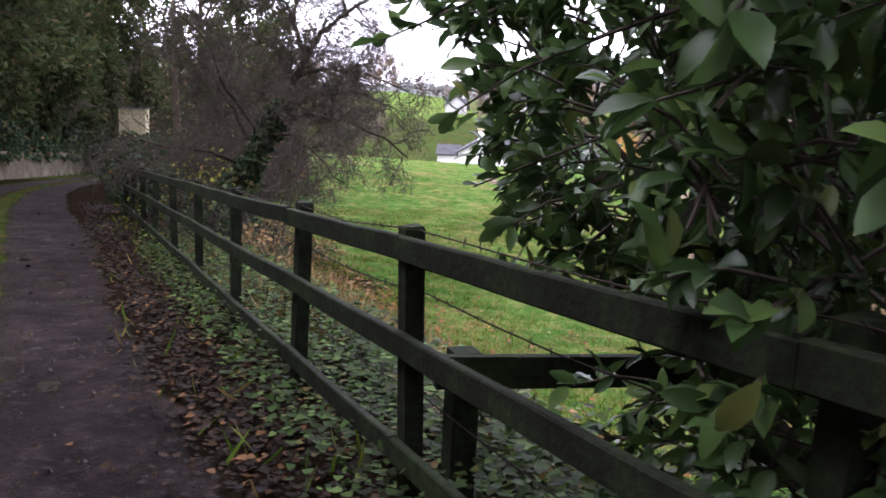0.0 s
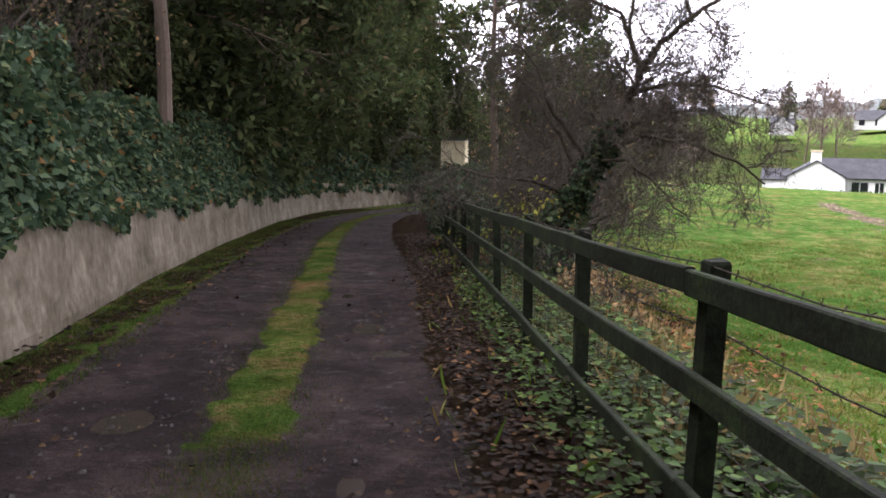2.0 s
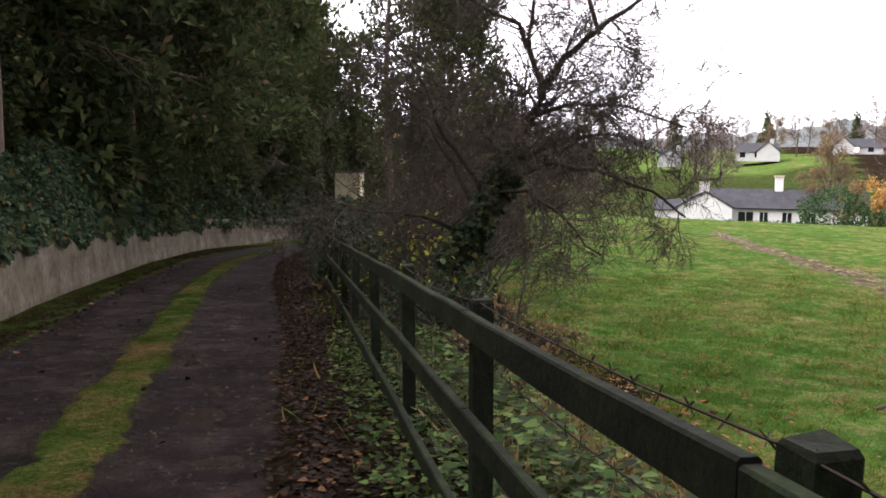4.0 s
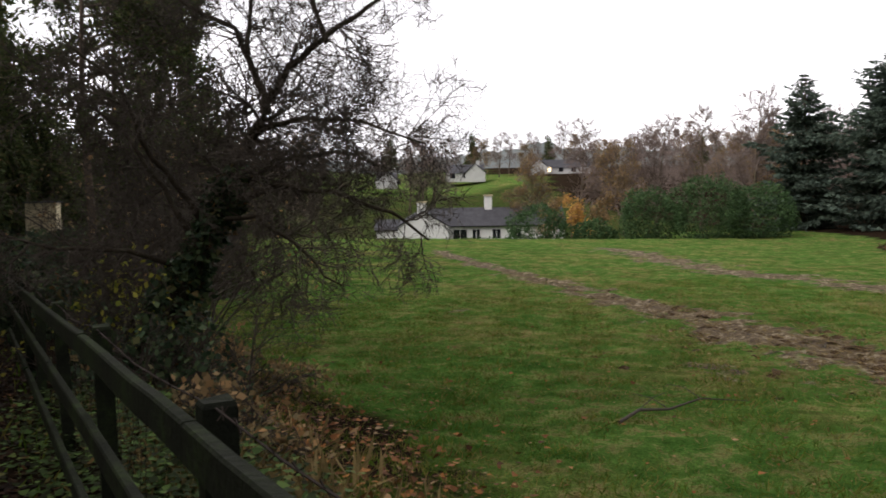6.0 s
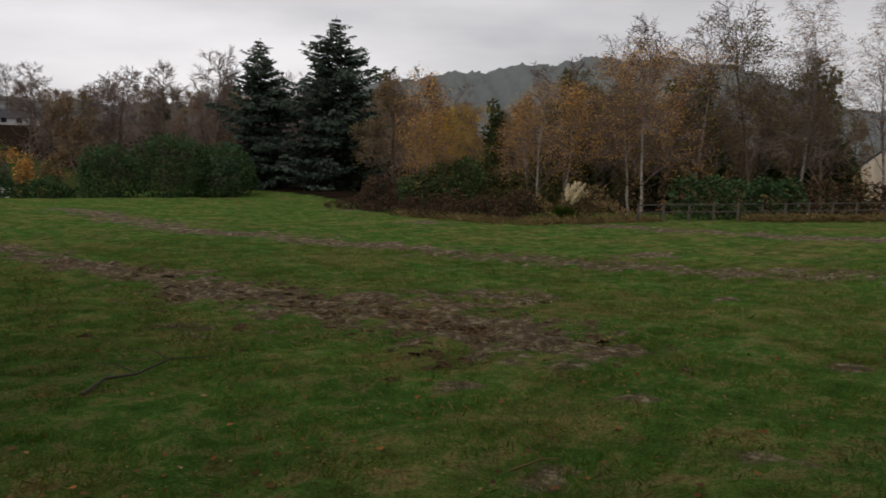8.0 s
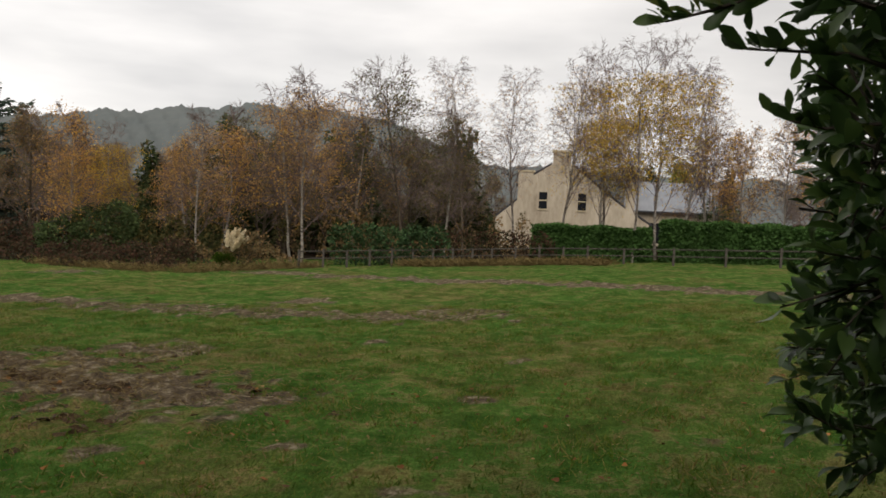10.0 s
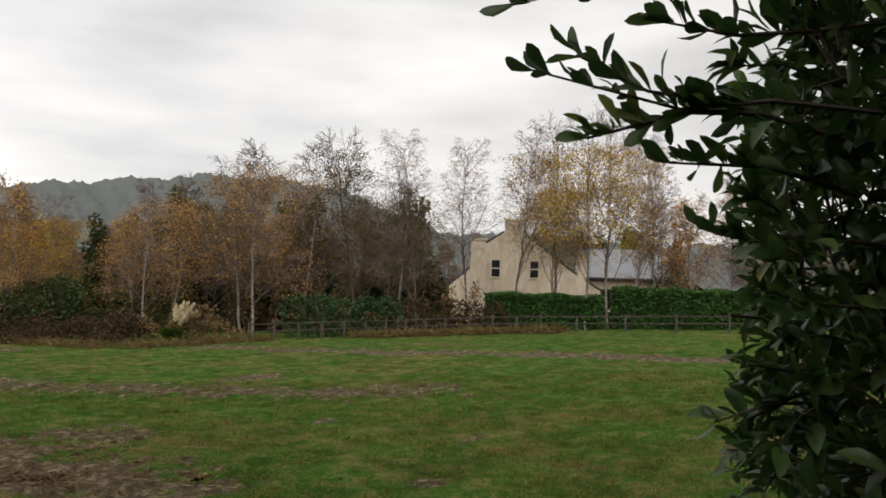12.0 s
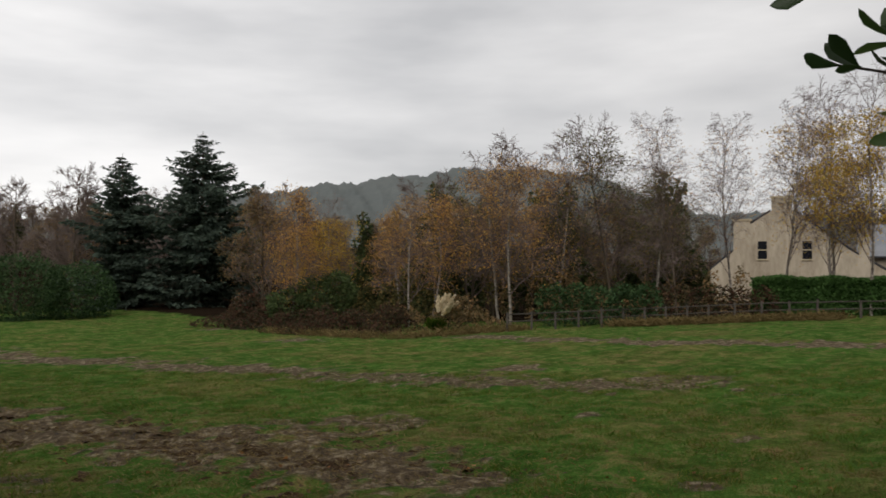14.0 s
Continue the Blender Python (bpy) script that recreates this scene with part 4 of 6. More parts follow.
# ---- along the lane ----
def ivy_bank():
    rng = np.random.default_rng(21)
    ob = thing("ivy_hedge", "dense dark ivy and bramble spilling over the lane wall", "hedge")
    for name, a, b, n, size in (("near_ivy", -4, 24, 52000, 0.085), ("far_ivy", 24, 75, 16000, 0.2)):
        s = a + (b - a) * rng.random(n)
        h = rng.random(n) ** 0.85
        bulge = 0.22 * np.sin(s * 1.3) + 0.18 * np.sin(s * 3.1 + 2 * h) + 0.12 * np.sin(s * 7.7 + 5 * h)
        top = 1.55 + 0.35 * np.sin(s * 0.55 + 1) + 0.25 * np.sin(s * 1.7)
        low = 1.04 - 0.26 * np.maximum(0, np.sin(s * 0.9) * np.sin(s * 2.3 + 1)) - 0.1 * rng.random(n) * (np.sin(s * 5) > 0.3)
        z = low + h * top
        u = wall_line(s) - 0.02 - 0.62 * h ** 1.3 + bulge * (0.2 + h * 0.9) * 0.7 - 0.4 * rng.random(n) ** 2
        u = np.where(z < 1.12, np.maximum(u, wall_line(s) - 0.08 + 0.12 * rng.random(n)), u)
        x, y = xy(s, u)
        p = np.stack([x, y, lane_z(s) + z], -1)
        o = np.array([SY, -SX, 0.0])
        d = np.tile(o * 0.55 + np.array([0, 0, -0.7]), (n, 1))
        put_leaves(name, M_IVY, ob, rng, p, d, size, "ivy", 0.55, 0.9, obkind="stuff")
    return ob


ivy_bank()

C1 = conifer("tall dark evergreen conifer above the lane wall", 13.0, 2.9, 31, 40000, 0.2)
C2 = conifer("tall dark evergreen conifer above the lane wall", 11.0, 2.6, 32, 36000, 0.2)
C3 = conifer("tall brownish green conifer above the lane wall", 15.0, 2.8, 33, 40000, 0.2)
F1 = conifer("tall dark evergreen conifer at the lane bend", 13.0, 2.9, 34, 14000, 0.4)
F2 = conifer("tall dark evergreen conifer at the lane bend", 11.0, 2.6, 37, 13000, 0.38)
F3 = conifer("tall brownish green conifer at the lane bend", 15.0, 2.8, 38, 14000, 0.42)
# those at s 5 and less stand out of view, added to shade the lane
LEFT_TREES = [(9, -6.9, 1), (22.5, -6.9, 0), (27, -7.4, 2), (31, -6.4, 0), (36, -7.2, 1), (41, -6.4, 0), (46, -5.4, 2), (51, -3.4, 1), (56.5, -0.6, 0),
              (63, 2.0, 2), (70, 4.6, 1), (25, -12, 0), (33, -12, 2), (44, -11, 0), (54, -7, 2), (5, -7, 0), (1.5, -6.8, 2), (-2.5, -7.2, 1), (-7, -6.6, 0), (-12, -7.4, 2), (74, 9, 0), (26, -6, 1), (34, -6.0, 0), (38.5, -6.2, 2), (48.5, -4.6, 0), (60, 0.2, 2), (66, 5.5, 0), (21, -11, 2), (10, -10.5, 2), (59, -4, 2), (50, -9, 0), (29, -9, 2), (37, -9.5, 2), (42, -8.5, 2), (47.5, -8, 2), (53, -5.5, 2), (33, -9, 2), (65, 0, 2), (70, 2, 2), (15, -9.5, 2)]
used = set()
for k, (s, u, v) in enumerate(LEFT_TREES):
    v += 3 if s > 24 or s < -1 else 0
    src = (C1, C2, C3, F1, F2, F3)[v]
    x, y = xy(s, u)
    m = pose(*on_ground(x, y, -0.2), 0, 0, 67 * k)
    f = (0.92 + 0.16 * ((k * 37) % 10) / 10) * (1.3 if k > 36 else 1)
    m = m @ Matrix.Diagonal((f, f, f, 1))
    o = src if v not in used else copy_thing(src, m)
    used.add(v)
    o.matrix_basis = m
    tagged(o, group="conifers above the lane")


def pine(s, u, height, seed, limbs, lean=0.0, low=0.42, girth=0.22):
    rng = np.random.default_rng(seed)
    x, y = xy(s, u)
    ob = thing("pine_tree", "tall pine with a bare reddish brown trunk", "tree", on_ground(x, y, -0.2), group="pines above the lane")
    g = Geo()
    pts = [Vector((lean * z + 0.1 * math.sin(z * 0.6), 0.06 * math.sin(z), z)) for z in np.linspace(-0.3, height, 10)]
    g.tube(pts, [girth * (1 - 0.7 * i / 9) for i in range(10)], 9)
    part("trunk", g.mesh("trunk", M_PINE_BARK), ob)
    g, tips = Geo(), []
    spec = [(8, 42, 0.45, 0.0, 0.16, 5, 5), (5, 40, 0.5, 0.0, 0.2, 4, 3), (0, 30, 0.5, 0.0, 0.2, 3, 2)]
    for k in range(limbs):
        f = low + (0.98 - low) * (k + rng.random()) / limbs
        i = min(int(f * 9), 8)
        at = pts[i].lerp(pts[i + 1], f * 9 - i)
        a = rng.random() * 6.283 if k % 2 else math.atan2(-SX, SY) + rng.normal() * 0.5
        grow(g, rng, at, Vector((math.cos(a), math.sin(a), 0.25)).normalized(), height * 0.4 * (1.2 - 0.6 * f), 0.07, 0, spec, tips)
    tagged(part("twigwork", g.mesh("twigwork", M_BARK), ob), kind="stuff")
    p, d = tip_arrays(tips)
    pick = np.repeat(np.arange(len(p)), 9)
    put_leaves("crown", M_CONIFER, ob, rng, p[pick] + rng.normal(0, 0.16, (len(pick), 3)), d[pick] + np.array([0, 0, 0.3]), 0.3, "spray", 0.7, 1.0)
    return ob


pine(20.0, -4.5, 15, 50, 13, 0.03, 0.34, 0.17)
pine(22.6, -6.6, 14, 52, 12, -0.03, 0.35, 0.15)
pine(25, -6.4, 13, 41, 14, 0.0, 0.3)
pine(33, -4.6, 15, 42, 16, 0.04)
pine(50, -1.8, 15, 44, 15)
pine(29.5, -5.2, 13, 47, 18, 0.02, 0.28)
pine(38.5, -4.4, 15, 48, 20, 0.0, 0.28)
pine(44, 5.4, 13.5, 45, 15)
pine(49, 7.4, 14, 46, 15)


def old_hawthorn():
    """The bare leaning tree behind the fence, its trunk wrapped in ivy."""
    rng = np.random.default_rng(51)
    bx, by = -3.72, 14.25
    z0 = float(ground_z(bx, by))
    ob = thing("hawthorn_tree", "old bare leaning hawthorn with an ivy-clad trunk behind the fence", "tree", (bx, by, 0))
    R, F = Vector((0.992, 0.127, 0)), Vector((-0.127, 0.992, 0))

    def P(r, z, f=0.0):
        return R * r + F * f + Vector((0, 0, z))

    g = Geo()
    g.tube([P(-0.1, z0 - 0.2), P(-0.02, -0.5), P(0.22, 0.2, 0.05), P(0.6, 0.95, 0.1)], [0.2, 0.17, 0.145, 0.12], 9)
    part("trunk", g.mesh("trunk", M_HAWBARK, False), ob)
    g, tips = Geo(), []
    main = [
        ([P(0.58, 0.92, 0.1), P(0.9, 1.5, 0.15), P(1.12, 2.05, 0.2), P(1.22, 2.35, 0.2)], 0.1, 0.075),
        ([P(1.2, 2.3, 0.2), P(1.0, 2.75, 0.3), P(0.85, 3.1, 0.3), P(0.4, 3.35, 0.4), P(-0.1, 3.7, 0.5)], 0.055, 0.02),
        ([P(1.2, 2.3, 0.2), P(1.45, 2.62, 0.1), P(1.85, 2.95, 0.0), P(2.3, 3.3, -0.1), P(2.85, 3.5, -0.2)], 0.065, 0.02),
        ([P(1.85, 2.95, 0), P(1.7, 3.4, 0.1), P(1.75, 3.9, 0.2), P(1.5, 4.4, 0.2)], 0.04, 0.015),
        ([P(1.0, 2.75, 0.3), P(1.05, 3.3, 0.4), P(0.95, 3.9, 0.4), P(1.05, 4.5, 0.5)], 0.04, 0.015),
        ([P(0.7, 1.1, 0.1), P(1.2, 1.3, -0.2), P(1.8, 1.25, -0.4), P(2.5, 1.0, -0.5), P(2.9, 0.7, -0.5)], 0.055, 0.015),
        ([P(0.75, 1.25, 0.1), P(1.3, 1.6, 0.4), P(2.0, 1.7, 0.6), P(2.7, 1.5, 0.7)], 0.05, 0.015),
        ([P(1.05, 1.9, 0.2), P(1.6, 2.05, -0.2), P(2.2, 2.0, -0.4), P(2.9, 1.75, -0.4)], 0.04, 0.012),
        ([P(0.5, 0.8, 0.1), P(0.25, 1.3, -0.1), P(-0.1, 1.8, -0.2), P(-0.25, 2.3, -0.2), P(-0.8, 2.8, -0.2)], 0.05, 0.015),
        ([P(0.3, 0.4, 0.1), P(-0.3, 0.62, -0.2), P(-1.0, 0.68, -0.3), P(-1.6, 0.9, -0.3)], 0.045, 0.012),
        ([P(0.4, 0.6, 0.1), P(0.0, 1.3, 0.6), P(-0.5, 2.0, 0.9), P(-1.1, 2.5, 1.0)], 0.05, 0.015),
        ([P(0.6, 0.95, 0.1), P(1.1, 0.95, -0.5), P(1.5, 0.7, -0.9), P(1.9, 0.3, -1.1)], 0.04, 0.012),
        ([P(0.55, 0.9, 0.1), P(0.75, 1.4, 0.7), P(1.0, 1.9, 1.2), P(1.5, 2.4, 1.5)], 0.045, 0.012),
    ]
    spec = [(9, 52, 0.62, 0.03, 0.24, 4, 5), (8, 50, 0.6, 0.05, 0.28, 3, 4), (0, 40, 0.5, 0.05, 0.3, 3, 3)]
    for path, r0, r1 in main:
        r0, r1 = r0 * 0.78, r1 * 0.8
        n = len(path) - 1
        fine = []
        for i in range(n):
            for f in (0.0, 0.34, 0.67):
                fine.append(path[i].lerp(path[i + 1], f) + Vector(rng.normal(0, 0.02, 3)))
        fine.append(path[-1])
        rr = [r0 + (r1 - r0) * i / (len(fine) - 1) for i in range(len(fine))]
        gl = Geo()
        gl.tube(fine, rr, 7)
        part("limb", gl.mesh("limb", M_HAWBARK, False), ob)
        length = sum((a - b).length for a, b in zip(path[1:], path[:-1]))
        for k in range(int(8 + 7.5 * length)):
            i = int(rng.integers(2, len(fine) - 1))
            w = (fine[i + 1] - fine[i]).normalized() if i + 1 < len(fine) else (fine[i] - fine[i - 1]).normalized()
            side = w.orthogonal().normalized()
            side.rotate(Matrix.Rotation(rng.random() * 6.283, 3, w))
            a = radians(35 + 40 * rng.random())
            grow(g, rng, fine[i], (w * math.cos(a) + side * math.sin(a)).normalized(), 0.85 * (0.5 + 0.8 * rng.random()), max(rr[i] * 0.3, 0.008), 0, spec, tips, 0.0042)
    tagged(part("twigwork", g.mesh("twigwork", M_TWIG), ob), kind="stuff")
    # ivy round the trunk
    n = 3600
    f = rng.random(n) ** 0.9
    a = rng.random(n) * 6.283
    way = [P(-0.1, z0 - 0.1), P(-0.02, -0.5), P(0.22, 0.2, 0.05), P(0.6, 0.95, 0.1), P(0.85, 1.4, 0.14)]
    q = np.array([np.interp(f, np.linspace(0, 1, 5), [w[c] for w in way]) for c in range(3)]).T
    r = (0.12 + 0.2 * rng.random(n) + 0.09 * np.sin(f * 17) * np.cos(a * 2)) * (1.1 - 0.55 * f)
    p = q + np.stack([np.cos(a) * r, np.sin(a) * r, 0.1 * rng.normal(size=n)], -1)
    d = np.stack([np.cos(a), np.sin(a), -0.5 * np.ones(n)], -1)
    put_leaves("ivy", M_IVY, ob, rng, p, d, 0.075, "ivy", 0.5, 0.9)
    return ob


old_hawthorn()


def twig_shrub(name, label, s, u, height, width, seed, mat, shoots=16, leaf=None, leaf_count=0, group=""):
    rng = np.random.default_rng(seed)
    x, y = xy(s, u)
    ob = thing(name, label, "shrub", on_ground(x, y, -0.05), group=group)
    g, tips = Geo(), []
    spec = [(9, 42, 0.5, 0.0, 0.2, 4, 6), (7, 44, 0.55, 0.02, 0.28, 3, 4), (0, 30, 0.5, 0.02, 0.28, 3, 3)]
    for k in range(shoots):
        a, r = rng.random() * 6.283, rng.random()
        grow(g, rng, Vector((math.cos(a) * r * 0.25 * width, math.sin(a) * r * 0.25 * width, -0.05)), Vector((math.cos(a) * r * width / height, math.sin(a) * r * width / height, 1)).normalized(), height * (0.65 + 0.4 * rng.random()), 0.022, 0, spec, tips)
    tagged(part("twigwork", g.mesh("twigwork", mat), ob), kind="stuff")
    if leaf:
        p, d = tip_arrays(tips)
        pick = rng.choice(len(p), leaf_count)
        put_leaves("foliage", leaf, ob, rng, p[pick] + rng.normal(0, 0.05, (leaf_count, 3)), d[pick], 0.08, "plain", 0.8, 1.0)
    return ob


G_TH = "bare shrubs behind the fence"
twig_shrub("bare_shrub", "tangled bare brown shrub beside the old hawthorn", 16.8, 3.3, 3.0, 0.7, 61, M_TWIG, 9, M_RUST_LEAF, 140, G_TH)
twig_shrub("bare_shrub", "tall tangled bare brown shrub behind the fence", 19.5, 4.4, 4.4, 1.0, 62, M_TWIG, 12, M_RUST_LEAF, 140, G_TH)
twig_shrub("bare_shrub", "tall tangled bare brown shrub behind the fence", 23.5, 4.9, 4.6, 1.5, 63, M_TWIG, 12, M_RUST_LEAF, 140, G_TH)
twig_shrub("bare_shrub", "tall tangled bare brown shrub behind the fence", 26.5, 5.8, 5.0, 1.8, 64, M_TWIG, 12, M_RUST_LEAF, 140, G_TH)
twig_shrub("bare_shrub", "tall tangled bare brown shrub behind the fence", 21.5, 4.6, 3.4, 1.4, 65, M_TWIG, 10, M_RUST_LEAF, 140, G_TH)
twig_shrub("bare_shrub", "tall tangled bare brown shrub at the lane bend", 30, 7.0, 4.8, 2.0, 69, M_TWIG, 13, M_RUST_LEAF, 140, G_TH)
for s, u, h, seed in ((15.6, -6.2, 4.6, 73), (18.2, -6.6, 5.0, 74)):
    twig_shrub("bare_shrub", "bare brown shrub in the ivy above the wall", s, u, h, 2.2, seed, M_TWIG, 10, M_RUST_LEAF, 500, "bare shrubs above the wall")
twig_shrub("sapling", "thin bare sapling by the fence", 13.4, 3.45, 1.9, 0.3, 66, M_TWIG, 1, None, 0)
twig_shrub("bramble_shrub", "low bramble with yellowing leaves behind the fence", 13.6, 2.5, 1.0, 1.5, 67, M_TWIG, 26, M_IVY, 1500)
twig_shrub("bramble_shrub", "low russet bramble under the hawthorn", 15.8, 3.9, 0.8, 2.2, 68, M_TWIG, 26, M_RUST_LEAF, 1200)
twig_shrub("bramble_shrub", "low bramble with dry stalks at the field edge", 11.6, 2.6, 0.6, 1.4, 70, M_TWIG, 22, M_RUST_LEAF, 700)
twig_shrub("bramble_shrub", "bramble with yellow-green leaves by the hawthorn trunk", 15.0, 2.35, 1.5, 1.1, 76, M_TWIG, 18, M_LIME_LEAF, 420)
x, y = xy(19.6, 1.75)
bush("ivy_bush", "dark ivy bush swallowing the end of the fence", "bush", on_ground(x, y), [(0, 0, 0.7, 0.6, 0.8, 0.75), (-0.3, 0.6, 0.9, 0.7, 0.7, 0.8), (0.3, 0.9, 0.5, 0.6, 0.6, 0.6)], 5000, M_IVY, 0.1, "ivy", 71, 8)
CY = conifer("pointed dark green cypress beyond the hawthorn", 7.6, 1.3, 35, 6500, 0.26)
for k, (s, u, f) in enumerate(((31.5, 7.0, 0.86), (33.0, 5.4, 0.9), (31.5, 5.6, 0.84), (34.5, 6.5, 0.8), (36, 6.2, 0.98), (33.5, 8.4, 0.74))):
    x, y = xy(s, u)
    m = pose(*on_ground(x, y, -0.1), 0, 0, 70 * k) @ Matrix.Diagonal((f, f, f, 1))
    o = CY if k == 0 else copy_thing(CY, m)
    o.matrix_basis = m
    tagged(o, group="cypresses")


def gatehouse():
    ob = thing("gatehouse", "small plain cream-rendered building beside the lane bend", "building", (-20.4, 53.0, float(lane_z(55)) - 0.3), 12)
    g = Geo()
    g.box((-0.9, 0, 0), (0.7, 1.6, 4.35))
    part("wall", g.mesh("wall", M_STONE), ob)
    g = Geo()
    g.box((-1.0, -0.1, 4.353), (0.8, 1.7, 4.42))
    part("roof", g.mesh("roof", M_SLATE), ob, "flat dark roof edge")


gatehouse()
bush("ivy_bush", "dark ivy bush at the foot of the cream building", "bush", on_ground(-19.9, 50.6), [(0, 0, 1.2, 1.3, 1.0, 1.3), (1.6, 0.4, 1.3, 1.3, 1.0, 1.5), (-1.4, 0.2, 0.9, 1.2, 0.9, 1.0)], 5000, M_IVY, 0.16, "ivy", 75, 6)


def laurel():
    """The big laurel behind the fence, its leaves in whorls at the twig ends."""
    rng = np.random.default_rng(81)
    ob = thing("laurel_bush", "large glossy dark green laurel leaning over the fence", "bush")
    lob = [(1.3, 3.7, 1.5, 1.6, 1.6, 1.9), (2.2, 2.75, 1.75, 0.8, 0.9, 0.9), (1.2, 2.3, 1.25, 0.8, 0.65, 1.2), (2.4, 4.2, 0.95, 0.85, 0.9, 1.1), (1.6, 3.4, 3.0, 1.4, 1.6, 1.0),
           (1.35, 1.75, 1.75, 0.45, 0.32, 0.95), (0.4, 2.6, 1.6, 0.9, 0.9, 1.6), (2.5, 3.8, 2.2, 0.9, 0.9, 0.8), (2.0, 1.85, 2.4, 0.6, 0.42, 0.55), (2.1, 2.3, 0.45, 0.45, 0.45, 0.6), (2.5, 4.9, 1.7, 0.7, 0.9, 1.1),
           (2.85, 2.05, 1.6, 0.6, 0.4, 0.8), (2.6, 2.3, 0.8, 0.6, 0.45, 0.7), (2.9, 2.6, 2.2, 0.55, 0.6, 0.7), (2.5, 2.0, 2.8, 0.7, 0.5, 0.6), (2.95, 3.6, 1.5, 0.85, 0.7, 1.0), (2.7, 4.4, 0.8, 0.9, 0.8, 1.2), (3.0, 3.4, 0.4, 0.7, 0.6, 0.7), (2.7, 4.5, 2.4, 0.9, 0.9, 0.8), (2.9, 3.7, 2.9, 0.8, 0.7, 0.7), (2.3, 5.4, 1.2, 0.9, 0.9, 1.4),
           (1.75, 1.7, 1.25, 0.5, 0.42, 0.5), (1.5, 1.6, 1.75, 0.5, 0.4, 0.6),
           (3.8, 2.2, 1.65, 0.32, 0.3, 0.42), (3.5, 2.25, 1.2, 0.35, 0.3, 0.4), (4.0, 2.05, 2.0, 0.28, 0.25, 0.32), (3.5, 2.3, 1.5, 0.55, 0.4, 0.6), (3.3, 2.2, 2.1, 0.6, 0.5, 0.5),
           (3.65, 3.6, 2.15, 0.42, 0.4, 0.4), (3.6, 3.75, 1.6, 0.42, 0.42, 0.45), (3.6, 3.35, 2.5, 0.4, 0.35, 0.35), (3.4, 3.5, 1.1, 0.4, 0.35, 0.5), (3.75, 3.65, 1.55, 0.26, 0.25, 0.3), (3.7, 3.6, 1.2, 0.24, 0.24, 0.3)]
    small = []
    for b in lob:
        b = np.array(b)
        small.append(b)
        for _ in range(5):
            d = rng.normal(size=3)
            d /= np.linalg.norm(d)
            small.append(np.r_[b[:3] + d * b[3:] * 0.78, b[3:] * (0.28 + 0.22 * rng.random())])
    p, d = lobes_cloud(rng, small, 8200, 0.6, 0.1)
    # long sprays that reach out
    reach = [((3.5, 3.4, 1.95), (4.0, 3.3, 1.96), (4.2, 3.45, 1.96), (4.66, 3.44, 2.06)), ((3.7, 3.5, 1.9), (4.1, 3.42, 1.98), (4.3, 3.42, 2.0), (4.5, 3.44, 2.1)), ((4.0, 3.42, 1.95), (4.2, 3.44, 1.95), (4.35, 3.44, 1.9), (4.47, 3.41, 1.86)),
             ((3.6, 3.3, 2.3), (4.1, 3.3, 2.25), (4.5, 3.33, 2.24), (4.66, 3.35, 2.22)), ((3.6, 3.3, 2.2), (3.9, 3.3, 2.15), (4.1, 3.3, 2.13), (4.32, 3.27, 2.15)), ((3.6, 3.6, 1.75), (3.9, 3.55, 1.82), (4.05, 3.54, 1.82), (4.2, 3.54, 1.82)),
             ((3.5, 3.55, 1.6), (3.8, 3.55, 1.62), (3.95, 3.55, 1.6), (4.06, 3.55, 1.62)), ((3.3, 3.6, 1.25), (3.6, 3.55, 1.22), (3.8, 3.6, 1.14), (4.03, 3.6, 1.06)), ((3.3, 3.6, 0.9), (3.6, 3.6, 1.0), (3.75, 3.6, 1.05), (3.95, 3.6, 1.0)), ((3.4, 3.5, 2.4), (3.8, 3.4, 2.42), (4.0, 3.35, 2.42), (4.2, 3.34, 2.4)),
             ((3.3, 3.8, 0.5), (3.6, 3.7, 0.6), (3.8, 3.65, 0.68), (3.95, 3.6, 0.75)), ((3.4, 3.5, 1.4), (3.6, 3.5, 1.42), (3.75, 3.5, 1.42), (3.9, 3.5, 1.45)),
             ((2.3, 1.9, 1.9), (2.6, 1.65, 1.85), (2.85, 1.4, 1.78), (3.08, 1.2, 1.66)), ((2.4, 2.0, 2.1), (2.7, 1.75, 2.02), (2.9, 1.5, 1.92), (3.12, 1.28, 1.78)), ((2.0, 1.7, 2.0), (2.3, 1.5, 1.95), (2.5, 1.35, 1.85), (2.7, 1.2, 1.7)),
             ((2.2, 2.2, 0.7), (2.6, 2.05, 0.8), (3.0, 1.9, 0.86), (3.3, 1.75, 0.85)), ((2.2, 2.2, 0.5), (2.5, 2.05, 0.5), (2.7, 1.9, 0.45), (2.9, 1.8, 0.35)), ((2.5, 2.0, 1.5), (2.8, 1.88, 1.42), (3.0, 1.75, 1.32), (3.25, 1.62, 1.2)), ((2.4, 1.9, 1.8), (2.7, 1.75, 1.7), (2.95, 1.62, 1.6), (3.2, 1.5, 1.45))]
    g = Geo()
    extra_p, extra_d = [], []
    for line in reach:
        pts = [Vector(q) for q in line]
        for h in np.linspace(0.08, 0.97, 10):
            i = min(int(h * 3), 2)
            q = pts[i].lerp(pts[i + 1], h * 3 - i)
            w = (pts[i + 1] - pts[i]).normalized()
            extra_p.append(tuple(q))
            extra_d.append(tuple((w + Vector(rng.normal(0, 0.18, 3))).normalized()))
        g.tube([Vector((*xy(q.x, q.y), q.z)) for q in pts], [0.009, 0.007, 0.005, 0.003], 5)
    p, d = np.vstack([p, extra_p]), np.vstack([d, extra_d])
